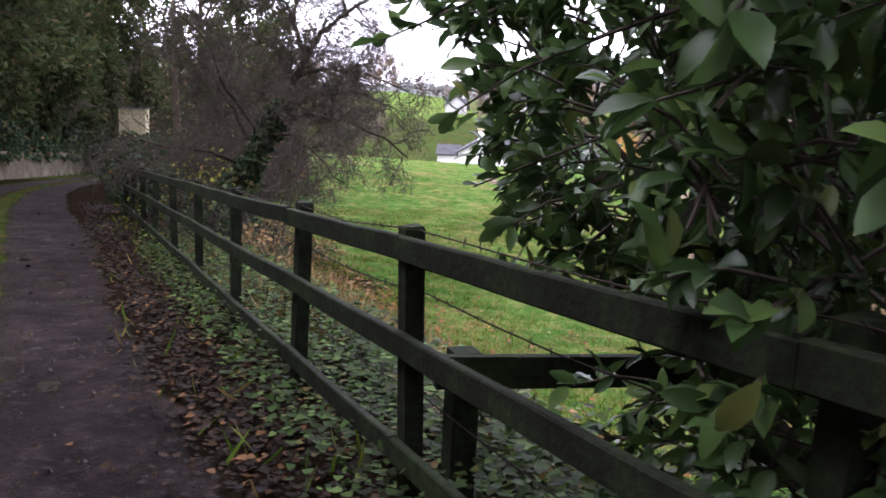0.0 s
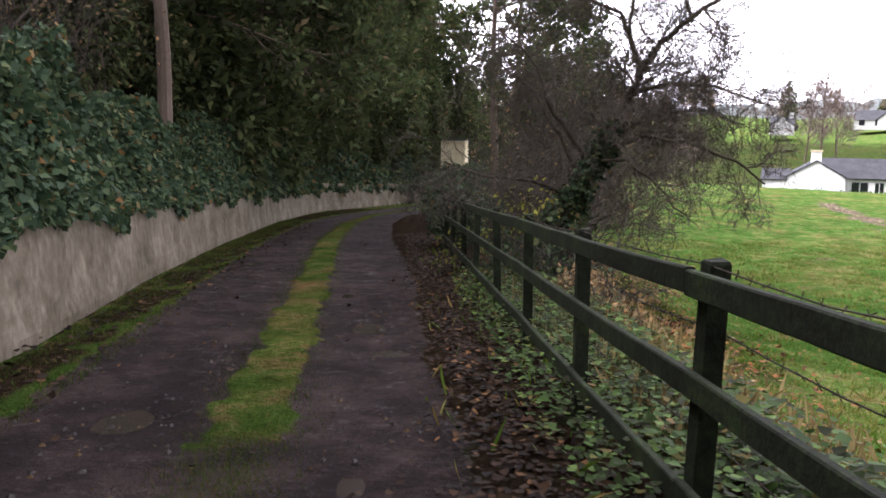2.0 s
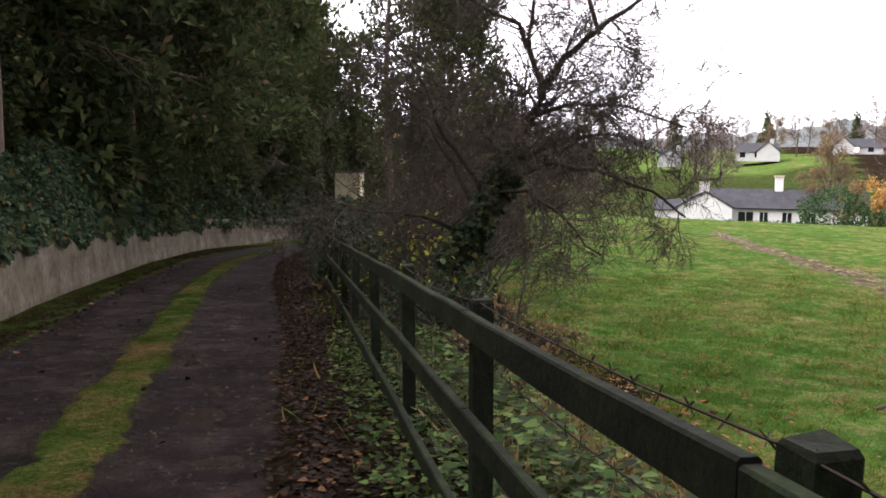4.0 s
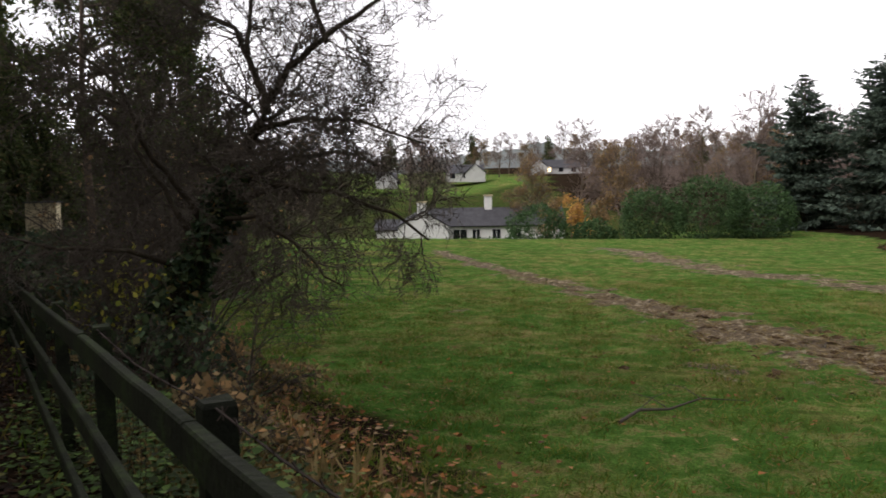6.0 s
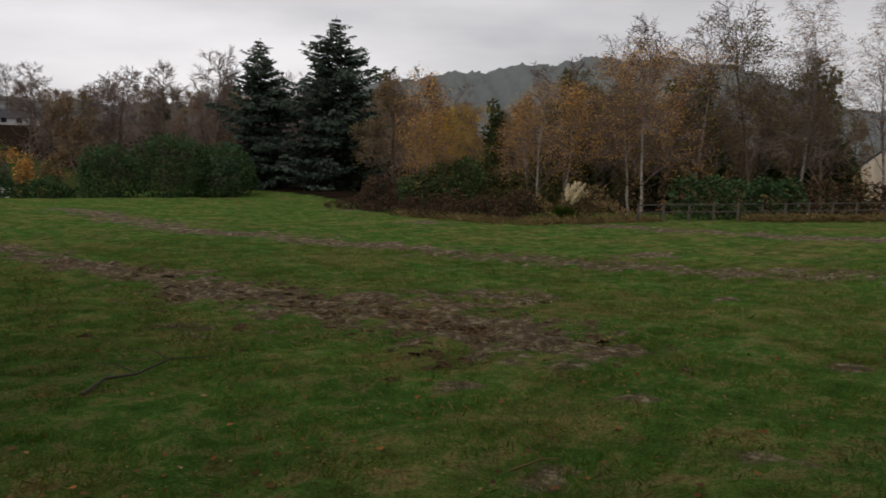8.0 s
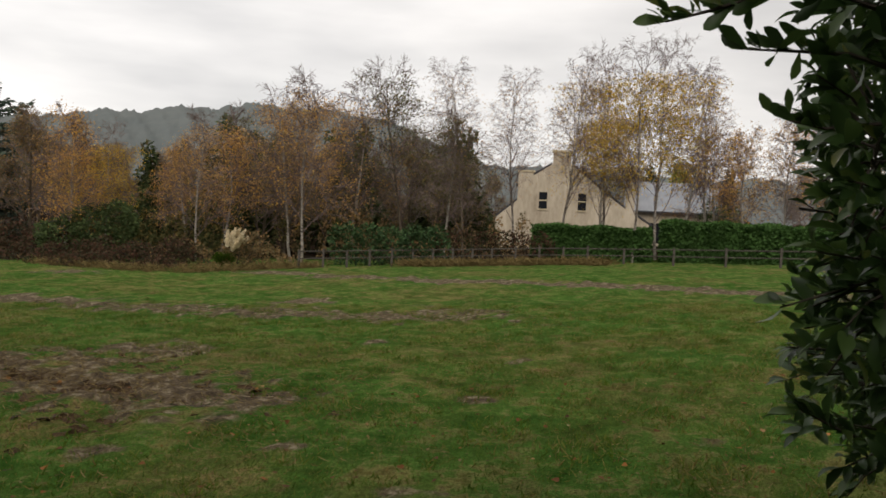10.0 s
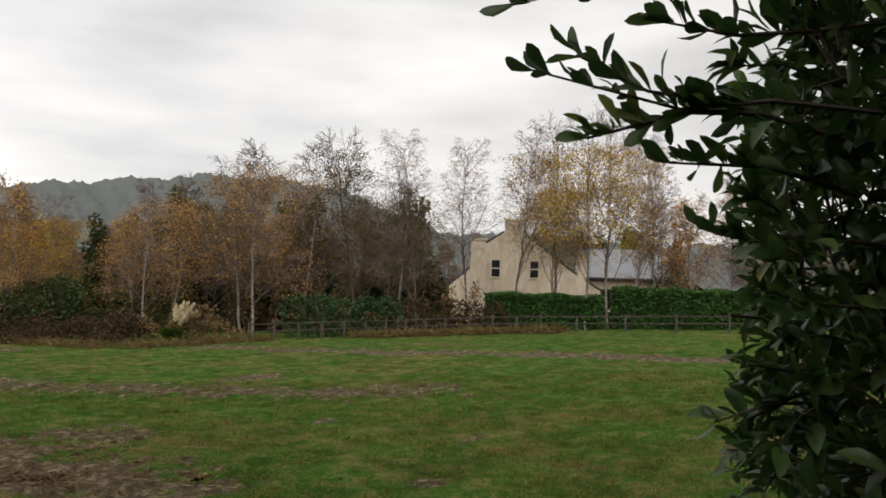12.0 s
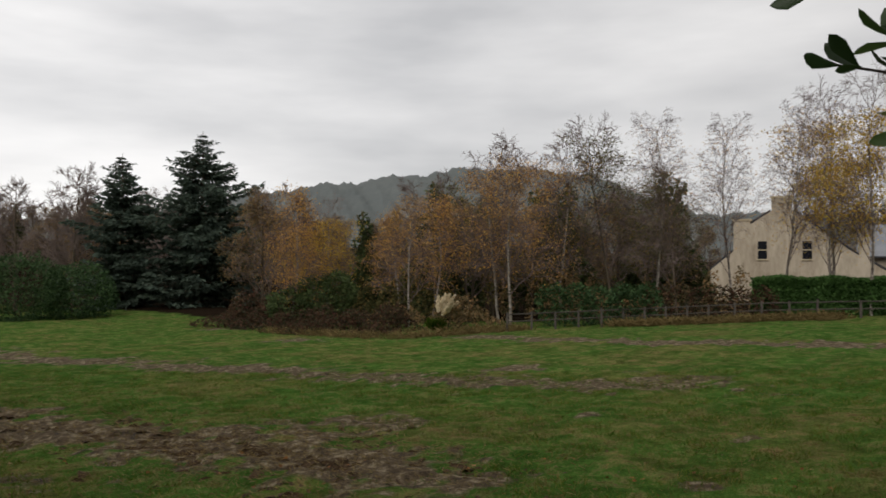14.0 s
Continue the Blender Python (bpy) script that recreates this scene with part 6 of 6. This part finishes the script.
def pampas():
    rng = np.random.default_rng(151)
    x, y = 36.6, 38.6
    ob = thing("pampas_grass", "clump of pampas grass with pale feathery plumes", "plant", (x, y, float(ground_z(x, y))))
    ob.matrix_basis = pose(x, y, float(ground_z(x, y)), 0, 0, 0) @ Matrix.Diagonal((0.82, 0.82, 0.95, 1))
    n = 1500
    a = rng.random(n) * 6.283
    d = np.stack([np.cos(a), np.sin(a), 0.8 + 0.8 * rng.random(n)], -1)
    p = np.stack([np.cos(a) * 0.2, np.sin(a) * 0.2, 0 * a], -1)
    part("foliage", leaf_mesh("foliage", M_TUSSOCK, p, d, 0.5 + 0.5 * rng.random(n), "blade", rng), ob)
    for k in range(20):
        a, lean = -1.1 + 0.5 * rng.normal(), radians(4 + 40 * rng.random())
        h = 1.4 + 1.0 * rng.random()
        top = Vector((math.cos(a) * math.sin(lean) * h, math.sin(a) * math.sin(lean) * h, math.cos(lean) * h))
        root = Vector((math.cos(a) * 0.25, math.sin(a) * 0.25, 0))
        mid = root.lerp(top, 0.55) + Vector((0, 0, 0.12))
        g = Geo()
        g.tube([root, mid, top], [0.012, 0.01, 0.006], 4)
        st = part("stalk", g.mesh("stalk", M_STRAW), ob)
        m = 95
        f = rng.random(m)
        w = (top - mid).normalized()
        long = 0.55 + 0.3 * rng.random()
        p = np.array([tuple(top + w * long * (q - 0.55) + Vector((0, 0, -0.1 * q * q))) for q in f]) + rng.normal(0, 0.03, (m, 3))
        part("plume", leaf_mesh("plume", M_PLUME, p, np.tile(tuple(w), (m, 1)) + rng.normal(0, 0.28, (m, 3)), 0.25 * (1.1 - 0.5 * f), "plain", rng), st)


pampas()

# birches along the far edge
B1 = bare_tree("birch_tree", "slender silver birch with russet autumn leaves", 12.0, 201, M_TWIG_RED, M_BIRCH_BARK, 0.75, M_BIRCH_LEAF, 5200, 0.09, 0.12, 0.85, 0.03, 0.12, 0.1, kids=(20, 9, 7), lean=0.05, rmin=0.016)
B2 = bare_tree("birch_tree", "slender silver birch with thin golden leaves", 13.5, 202, M_TWIG_RED, M_BIRCH_BARK, 0.7, M_GOLD_LEAF, 6500, 0.1, 0.22, 0.8, 0.03, 0.16, 0.1, kids=(20, 9, 7), lean=-0.04, rmin=0.011)
B3 = bare_tree("birch_tree", "nearly bare silver birch with purplish twigs", 15.0, 203, M_TWIG_RED, M_BIRCH_BARK, 0.65, M_BIRCH_LEAF, 1800, 0.085, 0.3, 0.9, 0.03, 0.2, 0.11, kids=(22, 9, 7), lean=0.03, rmin=0.011)
B4 = bare_tree("birch_tree", "small silver birch full of orange leaves", 9.5, 204, M_TWIG_RED, M_BIRCH_BARK, 0.8, M_BIRCH_LEAF, 4600, 0.1, 0.1, 0.95, 0.03, 0.1, 0.1, kids=(18, 9, 6), lean=0.06, rmin=0.016)
B5 = bare_tree("birch_tree", "slender tree with thin olive brown leaves among the birches", 12.5, 205, M_TWIG_RED, M_BARK, 0.75, M_OLIVE_LEAF, 5200, 0.1, 0.15, 0.9, 0.03, 0.08, 0.1, kids=(20, 9, 7), lean=0.02, rmin=0.016)
BIRCHES = [(37.4, 53.6, 3, 10.9), (41.1, 55.7, 1, 9.4), (39.0, 51.2, 1, 9.6), (39.4, 43.6, 0, 10.2), (43.5, 45.1, 3, 10.0), (50.0, 46.8, 4, 12.1), (45.0, 40.1, 0, 12.7), (42.9, 37.6, 0, 12.9), (49.0, 38.0, 0, 13.6),
           (50.4, 37.7, 4, 10.6), (51.0, 34.7, 4, 14.5), (54.7, 34.2, 4, 10.7), (52.5, 32.0, 2, 15.3), (50.4, 29.4, 4, 11.2), (60.1, 29.7, 2, 15.2), (55.8, 24.2, 2, 15.3), (56.6, 21.6, 1, 12.5), (58.5, 22.2, 1, 15.8),
           (53.3, 18.4, 1, 15.0), (57.5, 17.8, 1, 16.0), (61.8, 16.8, 2, 15.3), (64.0, 15.7, 2, 15.2), (64.2, 14.7, 3, 10.4), (60.5, 12.0, 3, 9.8), (64.7, 10.0, 0, 11.7), (34.4, 50.0, 3, 7.5), (47.5, 42.5, 4, 10.5), (44.5, 49.0, 3, 9.0)]
seen = set()
for k, (x, y, v, h) in enumerate(BIRCHES):
    src, base = (B1, B2, B3, B4, B5)[v], (12.0, 13.5, 15.0, 9.5, 12.5)[v]
    f = h / base
    m = pose(x, y, float(ground_z(x, y)) - 0.1, 0, 0, 83 * k) @ Matrix.Diagonal((f, f, f, 1))
    o = src if v not in seen else copy_thing(src, m)
    seen.add(v)
    o.matrix_basis = m
    tagged(o, group="birches at the far edge")

# bare and brown trees behind, and on the far slope
T1 = bare_tree("bare_tree", "bare brown broadleaf tree", 13.0, 211, M_TWIG_FAR, M_BARK, 1.1, None, 0, trunk_r=0.2, kids=(20, 9, 6), rmin=0.03)
T2 = bare_tree("bare_tree", "brown tree with a few rust leaves", 11.0, 212, M_TWIG_FAR, M_BARK, 1.2, M_RUST_LEAF, 7000, 0.13, 0.1, 0.95, trunk_r=0.18, kids=(18, 9, 6), rmin=0.028)
T3 = bare_tree("bare_tree", "pale fan-shaped bare tree", 13.5, 213, M_TWIG_FAR, M_BARK, 0.55, None, 0, trunk_r=0.2, kids=(24, 9, 7), rmin=0.03)
C4 = conifer("dark conifer among the bare trees", 9.5, 2.2, 36, 5000, 0.5)
rng = np.random.default_rng(220)
FARTREES = [(37.3, 89, 2, 14.5), (33, 92, 0, 13.5), (29, 95, 0, 13), (24.5, 92, 1, 11), (21, 97, 0, 12.5), (16, 100, 1, 11), (47.5, 88, 0, 13), (51, 82, 1, 10.5), (42, 95, 1, 12), (5.8, 156, 2, 16), (3.5, 158, 0, 13), (8.2, 157, 0, 13),
            (54, 76, 0, 11), (57, 72, 1, 9.5), (56, 64, 1, 8.5), (60, 66, 3, 7.5), (52, 60, 3, 7)]
for k in range(30):  # the wood behind the birches
    a = radians(35 + 29.5 * (k + rng.random()) / 30)
    r = 67 + 16 * rng.random()
    FARTREES.append((math.sin(a) * r, 5 + math.cos(a) * r, int(rng.choice([0, 1, 1, 3, 1])), 8.0 + 3.5 * rng.random()))
for k in range(22):  # beyond the cream house
    a = radians(56 + 50 * (k + rng.random()) / 22)
    r = 106 + 22 * rng.random()
    FARTREES.append((math.sin(a) * r, 5 + math.cos(a) * r, int(rng.choice([0, 1, 1, 3])), 8.5 + 3 * rng.random()))
for k in range(64):  # far slope
    a = radians(-26 + 62 * (k + rng.random()) / 64)
    r = 228 + 60 * rng.random()
    FARTREES.append((math.sin(a) * r, 5 + math.cos(a) * r, int(rng.choice([0, 1, 0, 1, 3])), 10 + 5 * rng.random()))
for k in range(18):  # right of the far field
    a = radians(13 + 24 * (k + rng.random()) / 18)
    r = 125 + 50 * rng.random()
    FARTREES.append((math.sin(a) * r, 5 + math.cos(a) * r, int(rng.choice([0, 1, 0, 2])), 12 + 4 * rng.random()))
for k in range(14):  # behind the cottage and the tree line on its left
    a = radians(-22 + 17 * (k + rng.random()) / 14)
    r = 80 + 50 * rng.random()
    FARTREES.append((math.sin(a) * r, 5 + math.cos(a) * r, int(rng.choice([0, 1, 3])), 8 + 4 * rng.random()))
seen = set()
for k, (x, y, v, h) in enumerate(FARTREES):
    if abs(x - 81) < 8 and abs(y - 33) < 12:
        continue
    src, base = (T1, T2, T3, C4)[v], (13.0, 11.0, 13.5, 9.5)[v]
    f = h / base
    m = pose(x, y, float(ground_z(x, y)) - 0.2, 0, 0, 57 * k) @ Matrix.Diagonal((f, f, f, 1))
    o = src if v not in seen else copy_thing(src, m)
    seen.add(v)
    o.matrix_basis = m
    tagged(o, group="trees beyond the field")


def hills():
    """Wooded hills round the valley, with the haze put into their pale colour."""
    az = np.arange(-180, 180, 0.16)
    prof = np.interp(az, [-180, -60, -30, -5, 0, 6, 8, 10.6, 13, 20, 30, 36, 42, 50.5, 55, 58.5, 62, 66, 80, 100, 140, 180], [2, 1.5, 1.5, 1.7, 1.9, 2.2, 2.5, 3.0, 2.5, 2.4, 3.1, 4.5, 5.3, 6.3, 6.2, 5.9, 4.6, 3.1, 2.6, 2.5, 2.2, 2])
    rng = np.random.default_rng(7)
    rr = np.concatenate([np.linspace(370, 600, 36), [640, 700]])
    lift = np.interp(rr, [370, 430, 480, 530, 570, 600, 640, 700], [-0.05, 0.2, 0.45, 0.68, 0.86, 1.0, 0.9, 0.3])
    V = []
    for r, l in zip(rr, lift):
        h = np.tan(np.radians(prof)) * 600 * l
        h = h + (rng.random(len(az)) ** 2 * 1.9 - 0.6) * (l > 0.1) + 1.2 * np.sin(az * 1.3 + r * 0.02) + 0.8 * np.sin(az * 4.1 + r * 0.05)
        a = np.radians(az)
        V.append(np.stack([np.sin(a) * r - 1, np.cos(a) * r + 5, h + 1.3], -1))
    V = np.array(V)
    n = len(az)
    F = [(i * n + j, i * n + (j + 1) % n, (i + 1) * n + (j + 1) % n, (i + 1) * n + j) for i in range(len(rr) - 1) for j in range(n)]
    me = bpy.data.meshes.new("backdrop_hills")
    me.from_pydata(V.reshape(-1, 3).tolist(), [], F)
    me.polygons.foreach_set("use_smooth", [True] * len(me.polygons))
    me.materials.append(M_HAZED_HILL)
    tagged(new("backdrop_hills", me), "distant wooded hills under low cloud, haze in their colour", "hills", kind="structure")


hills()


# ---- on the ground ----
def puddles():
    """Shallow water standing in the hollows of the wheel tracks."""
    for s, u, a, b in PUDDLES:
        g = Geo()
        n = 26
        for drop in (0.0, 0.03):
            for i in range(n):
                w = 6.283 * i / n
                k = 1.05 + 0.16 * math.sin(3 * w + 9 * s) + 0.1 * math.sin(5 * w + 5 * u) + 0.06 * math.sin(8 * w + s)
                px, py = xy(s + math.cos(w) * a * k, u + math.sin(w) * b * k)
                g.v.append((px, py, float(lane_z(s + math.cos(w) * a * k)) - 0.0225 - drop))
        g.f.append(tuple(range(n)))
        g.f += [(i, i + n, (i + 1) % n + n, (i + 1) % n) for i in range(n)]
        tagged(new("puddle", g.mesh("puddle", M_WATER)), "shallow muddy brown puddle in the wheel track", "puddle", "puddles on the lane")


puddles()


def scatter(name, label, category, mat, s, u, lift, size, kind, seed, flat=True, tall=0.4):
    rng = np.random.default_rng(seed)
    x, y = xy(s, u)
    n = len(s)
    p = np.stack([x, y, ground_z(x, y) + lift], -1)
    d = rng.normal(size=(n, 3))
    d[:, 2] = np.abs(d[:, 2]) * 0.12 if flat else tall + np.abs(d[:, 2])
    ob = new(name, leaf_mesh(name, mat, p, d, size * (0.6 + 0.8 * rng.random(n)), kind, rng, 0.3 if flat else 0.9))
    return tagged(ob, label, category, kind="stuff")


rng = np.random.default_rng(310)
n = 11000
s = -2 + 26 * rng.random(n) ** 1.2
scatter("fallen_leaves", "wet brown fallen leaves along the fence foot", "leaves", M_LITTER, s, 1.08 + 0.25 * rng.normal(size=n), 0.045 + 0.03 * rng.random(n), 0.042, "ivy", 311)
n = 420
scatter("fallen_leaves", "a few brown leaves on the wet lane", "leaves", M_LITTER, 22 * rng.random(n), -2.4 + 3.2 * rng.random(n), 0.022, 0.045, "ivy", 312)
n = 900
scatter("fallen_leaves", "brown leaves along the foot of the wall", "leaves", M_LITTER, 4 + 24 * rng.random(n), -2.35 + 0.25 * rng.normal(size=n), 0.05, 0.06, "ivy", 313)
n = 850
s = -3 + 24 * rng.random(n)
scatter("fallen_leaves", "orange sycamore leaves scattered over the meadow", "leaves", M_FIELD_LEAF, s, 3.2 + 11 * rng.random(n) ** 1.4, 0.04, 0.062, "ivy", 314)
n = 1800
s = 13.5 + 2.6 * rng.normal(size=n)
scatter("fallen_leaves", "drift of russet leaves under the hawthorn", "leaves", M_FIELD_LEAF, s, np.maximum(2.0 + 0.3 * rng.random(n), 3.2 + 1.1 * rng.normal(size=n)), 0.05, 0.07, "ivy", 315)
# undergrowth at the fence foot
n = 17000
s = 0.5 + 12.5 * rng.random(n)
u = 1.95 + 0.42 * rng.normal(size=n)
h = 0.05 + 0.28 * rng.random(n) ** 1.5
scatter("undergrowth", "glossy green ivy and weeds at the foot of the fence", "undergrowth", M_WEED, s, np.maximum(u, 1.36 - 0.25 * rng.random(n)), h, 0.044, "ivy", 321, True)
n = 260
scatter("weeds", "trailing grass and weeds under the fence", "undergrowth", M_GRASS, 1 + 18 * rng.random(n), 1.35 + 0.3 * rng.normal(size=n), 0.03, 0.16, "blade", 322, False)
n = 2600
scatter("dry_grass", "dry bleached grass behind the fence", "dry grass", M_STRAW, 6 + 9 * rng.random(n), 1.8 + 0.8 * np.abs(rng.normal(size=n)), 0.0, 0.26, "blade", 323, False, 0.6)
n = 2600
s = 0.5 + 12.5 * rng.random(n)
scatter("undergrowth", "bright green ground ivy behind the fence", "undergrowth", M_WEED, s, 1.95 + 0.35 * np.abs(rng.normal(size=n)), 0.1 + 0.25 * rng.random(n), 0.07, "ivy", 324, True)
# grass
n = 230000
s = -4 + 32 * rng.random(n) ** 1.1
u = 2.2 + 24 * rng.random(n) ** 1.5
x, y = xy(s, u)
dm, wm = near_line(x, y, MUD_MAIN)
keep = dm > np.interp(wm, np.linspace(0, 1, len(MUD_WIDE)), MUD_WIDE) * (0.55 + 0.5 * rng.random(n))
scatter("grass", "short wet meadow grass", "grass", M_GRASS, s[keep], u[keep], 0.0, 0.06 + 0.035 * (np.sin(s[keep] * 3.1) * np.sin(u[keep] * 2.7 + s[keep]) > 0.2), "blade", 331, False, 0.2)
n = 30000
s = -4 + 40 * rng.random(n)
u = 3 + 30 * rng.random(n)
tuft = (np.sin(s * 1.9 + u * 0.7) + np.sin(u * 2.3 - s * 0.8)) > 0.9
scatter("grass_tufts", "straw-tinged tufts in the meadow", "grass", M_STRAW, s[tuft], u[tuft], 0.0, 0.085, "blade", 332, False, 0.08)
n = 26000
s = 5.5 + 26 * rng.random(n) ** 1.3
scatter("lane_grass", "mossy strip of grass between the wheel tracks", "grass", M_SHADED_MOSS, s, lane_shift(s) - 0.35 + 0.17 * rng.normal(size=n), 0.015, 0.032, "blade", 333, False)
n = 14000
s = 2 + 30 * rng.random(n) ** 1.2
scatter("verge_grass", "mossy grass verge at the foot of the wall", "grass", M_SHADED_MOSS, s, wall_line(s) + 0.1 + 0.75 * rng.random(n), 0.02, 0.05, "blade", 334, False)


def fallen_branch():
    rng = np.random.default_rng(341)
    ob = thing("fallen_branch", "thin dead branch lying in the meadow grass", "branch")
    line = [(1.48, 14.55), (1.85, 14.95), (2.3, 15.15), (2.85, 15.5), (3.5, 15.5)]
    pts = [Vector((x, y, float(ground_z(x, y)) + 0.05 + 0.05 * (k % 2))) for k, (x, y) in enumerate(line)]
    g = Geo()
    g.tube(pts, [0.022, 0.02, 0.016, 0.011, 0.005], 6)
    part("stem", g.mesh("stem", M_TWIG), ob)
    for k in (1, 2, 3):
        g = Geo()
        e = pts[k] + Vector((0.3 * rng.normal(), 0.35, 0.12))
        g.tube([pts[k], pts[k].lerp(e, 0.5) + Vector((0, 0, 0.05)), e], [0.007, 0.005, 0.003], 5)
        part("side_twig", g.mesh("side_twig", M_TWIG), ob)
    t = thing("fallen_twig", "short pale forked twig in the meadow grass", "twig")
    g = Geo()
    a = Vector(on_ground(3.4, 9.75, 0.03))
    g.tube([a, a + Vector((0.25, -0.12, 0.08)), a + Vector((0.5, -0.1, 0.02))], [0.012, 0.01, 0.005], 5)
    g.tube([a + Vector((0.25, -0.12, 0.08)), a + Vector((0.2, 0.12, 0.22))], [0.009, 0.004], 5)
    part("stem", g.mesh("stem", M_STRAW), t)


fallen_branch()


def mud_clods():
    """Lumps of torn turf and earth along the churned strip."""
    rng = np.random.default_rng(351)
    tv = [(-0.5, -0.4, 0), (0.5, -0.45, 0), (0.55, 0.4, 0), (-0.45, 0.5, 0), (-0.2, -0.15, 0.55), (0.25, 0.1, 0.65)]
    tf = [(0, 1, 5, 4), (1, 2, 5), (2, 3, 4, 5), (3, 0, 4)]
    g = Geo()
    t = np.concatenate([0.25 + 0.75 * rng.random(1500), 0.55 + 0.42 * rng.random(1500)])
    line = np.array(MUD_MAIN)
    k = t * (len(line) - 1)
    i = np.minimum(k.astype(int), len(line) - 2)
    p = line[i] + (line[i + 1] - line[i]) * (k - i)[:, None]
    p = p + rng.normal(0, 1, p.shape) * (np.interp(t, np.linspace(0, 1, len(MUD_WIDE)), MUD_WIDE) * 0.62)[:, None]
    z = ground_z(p[:, 0], p[:, 1]) - 0.06
    for (x, y), h in zip(p, z):
        m = pose(x, y, h, 14 * rng.normal(), 14 * rng.normal(), 360 * rng.random())
        a, c = 0.025 + 0.17 * rng.random() ** 4, 0.35 + 0.4 * rng.random()
        base = len(g.v)
        g.v += [tuple(m @ Vector((q[0] * a * 2.0, q[1] * a, q[2] * a * c + 0.02))) for q in tv]
        g.f += [tuple(base + j for j in q) for q in tf]
    tagged(new("mud_clods", g.mesh("mud_clods", M_MUD)), "dark clods of torn turf and mud in the meadow", "mud", kind="stuff")


def lane_grit():
    """Loose stones pressed into the lane."""
    rng = np.random.default_rng(361)
    tv = [(-0.5, -0.4, 0), (0.5, -0.45, 0), (0.55, 0.4, 0), (-0.45, 0.5, 0), (-0.2, -0.15, 0.4), (0.25, 0.1, 0.45)]
    tf = [(0, 1, 5, 4), (1, 2, 5), (2, 3, 4, 5), (3, 0, 4)]
    for mat, n, seed, label in ((M_GRIT, 4200, 1, "pale and dark grit on the wet lane"), (M_MUD, 2600, 2, "dark wet crumbs of soil on the lane")):
        g = Geo()
        s = 1.5 + 15 * rng.random(n) ** 1.5
        u = -2.2 + 3.2 * rng.random(n) + lane_shift(s)
        for a, c in zip(s, u):
            x, y = xy(a, c)
            m = pose(x, y, float(lane_z(a)) - 0.001, 0, 0, 360 * rng.random())
            k = 0.005 + 0.02 * rng.random() ** 5
            base = len(g.v)
            g.v += [tuple(m @ (Vector(q) * k * 1.6)) for q in tv]
            g.f += [tuple(base + j for j in q) for q in tf]
        tagged(new("lane_grit", g.mesh("lane_grit", mat)), label, "gravel", kind="stuff")


mud_clods()
lane_grit()
rng = np.random.default_rng(352)
n = 9500
t = 0.2 + 0.8 * rng.random(n)
k = t * (len(MUD_MAIN) - 1)
i = np.minimum(k.astype(int), len(MUD_MAIN) - 2)
line = np.array(MUD_MAIN)
p = line[i] + (line[i + 1] - line[i]) * (k - i)[:, None] + rng.normal(0, 1.7, (n, 2))
s, u = su(p[:, 0], p[:, 1])
scatter("dead_stalks", "pale bits of dead stalk trodden into the mud", "dry grass", M_STRAW, s, u, 0.03 + 0.05 * rng.random(n), 0.1, "blade", 353)


def tussocks():
    """Coarser dark clumps of grass in the meadow."""
    rng = np.random.default_rng(371)
    S, U = [], []
    for k in range(460):
        s, u = -4 + 42 * rng.random(), 3.5 + 34 * rng.random()
        m = int(rng.integers(12, 46))
        w = 0.08 + 0.22 * rng.random()
        S.append(s + rng.normal(0, w, m))
        U.append(u + rng.normal(0, w, m))
    scatter("tussocks", "coarse dark green tussocks in the meadow", "grass", M_TUSSOCK, np.concatenate(S), np.concatenate(U), 0.0, 0.085, "blade", 372, False, 0.12)


tussocks()
rng = np.random.default_rng(381)
for mat, n, size, seed, label in ((M_STRAW, 15000, 0.075, 382, "bleached bits of dead grass in the meadow"), (M_FIELD_LEAF, 1500, 0.03, 383, "small brown leaf scraps in the meadow"), (M_RUST_LEAF, 5000, 0.04, 384, "dull brown trodden leaf scraps in the meadow")):
    s = -3 + 26 * rng.random(n)
    u = 2.8 + 16 * rng.random(n) ** 1.4
    patch = np.sin(s * 1.1 + 0.6 * u) + np.sin(u * 1.7 - 0.5 * s) + 0.8 * rng.normal(size=n)
    ok = patch > 0.3
    scatter("meadow_scraps", label, "plant scraps", mat, s[ok], u[ok], 0.035 + 0.03 * rng.random(ok.sum()), size, "blade" if mat is M_STRAW else "plain", seed)
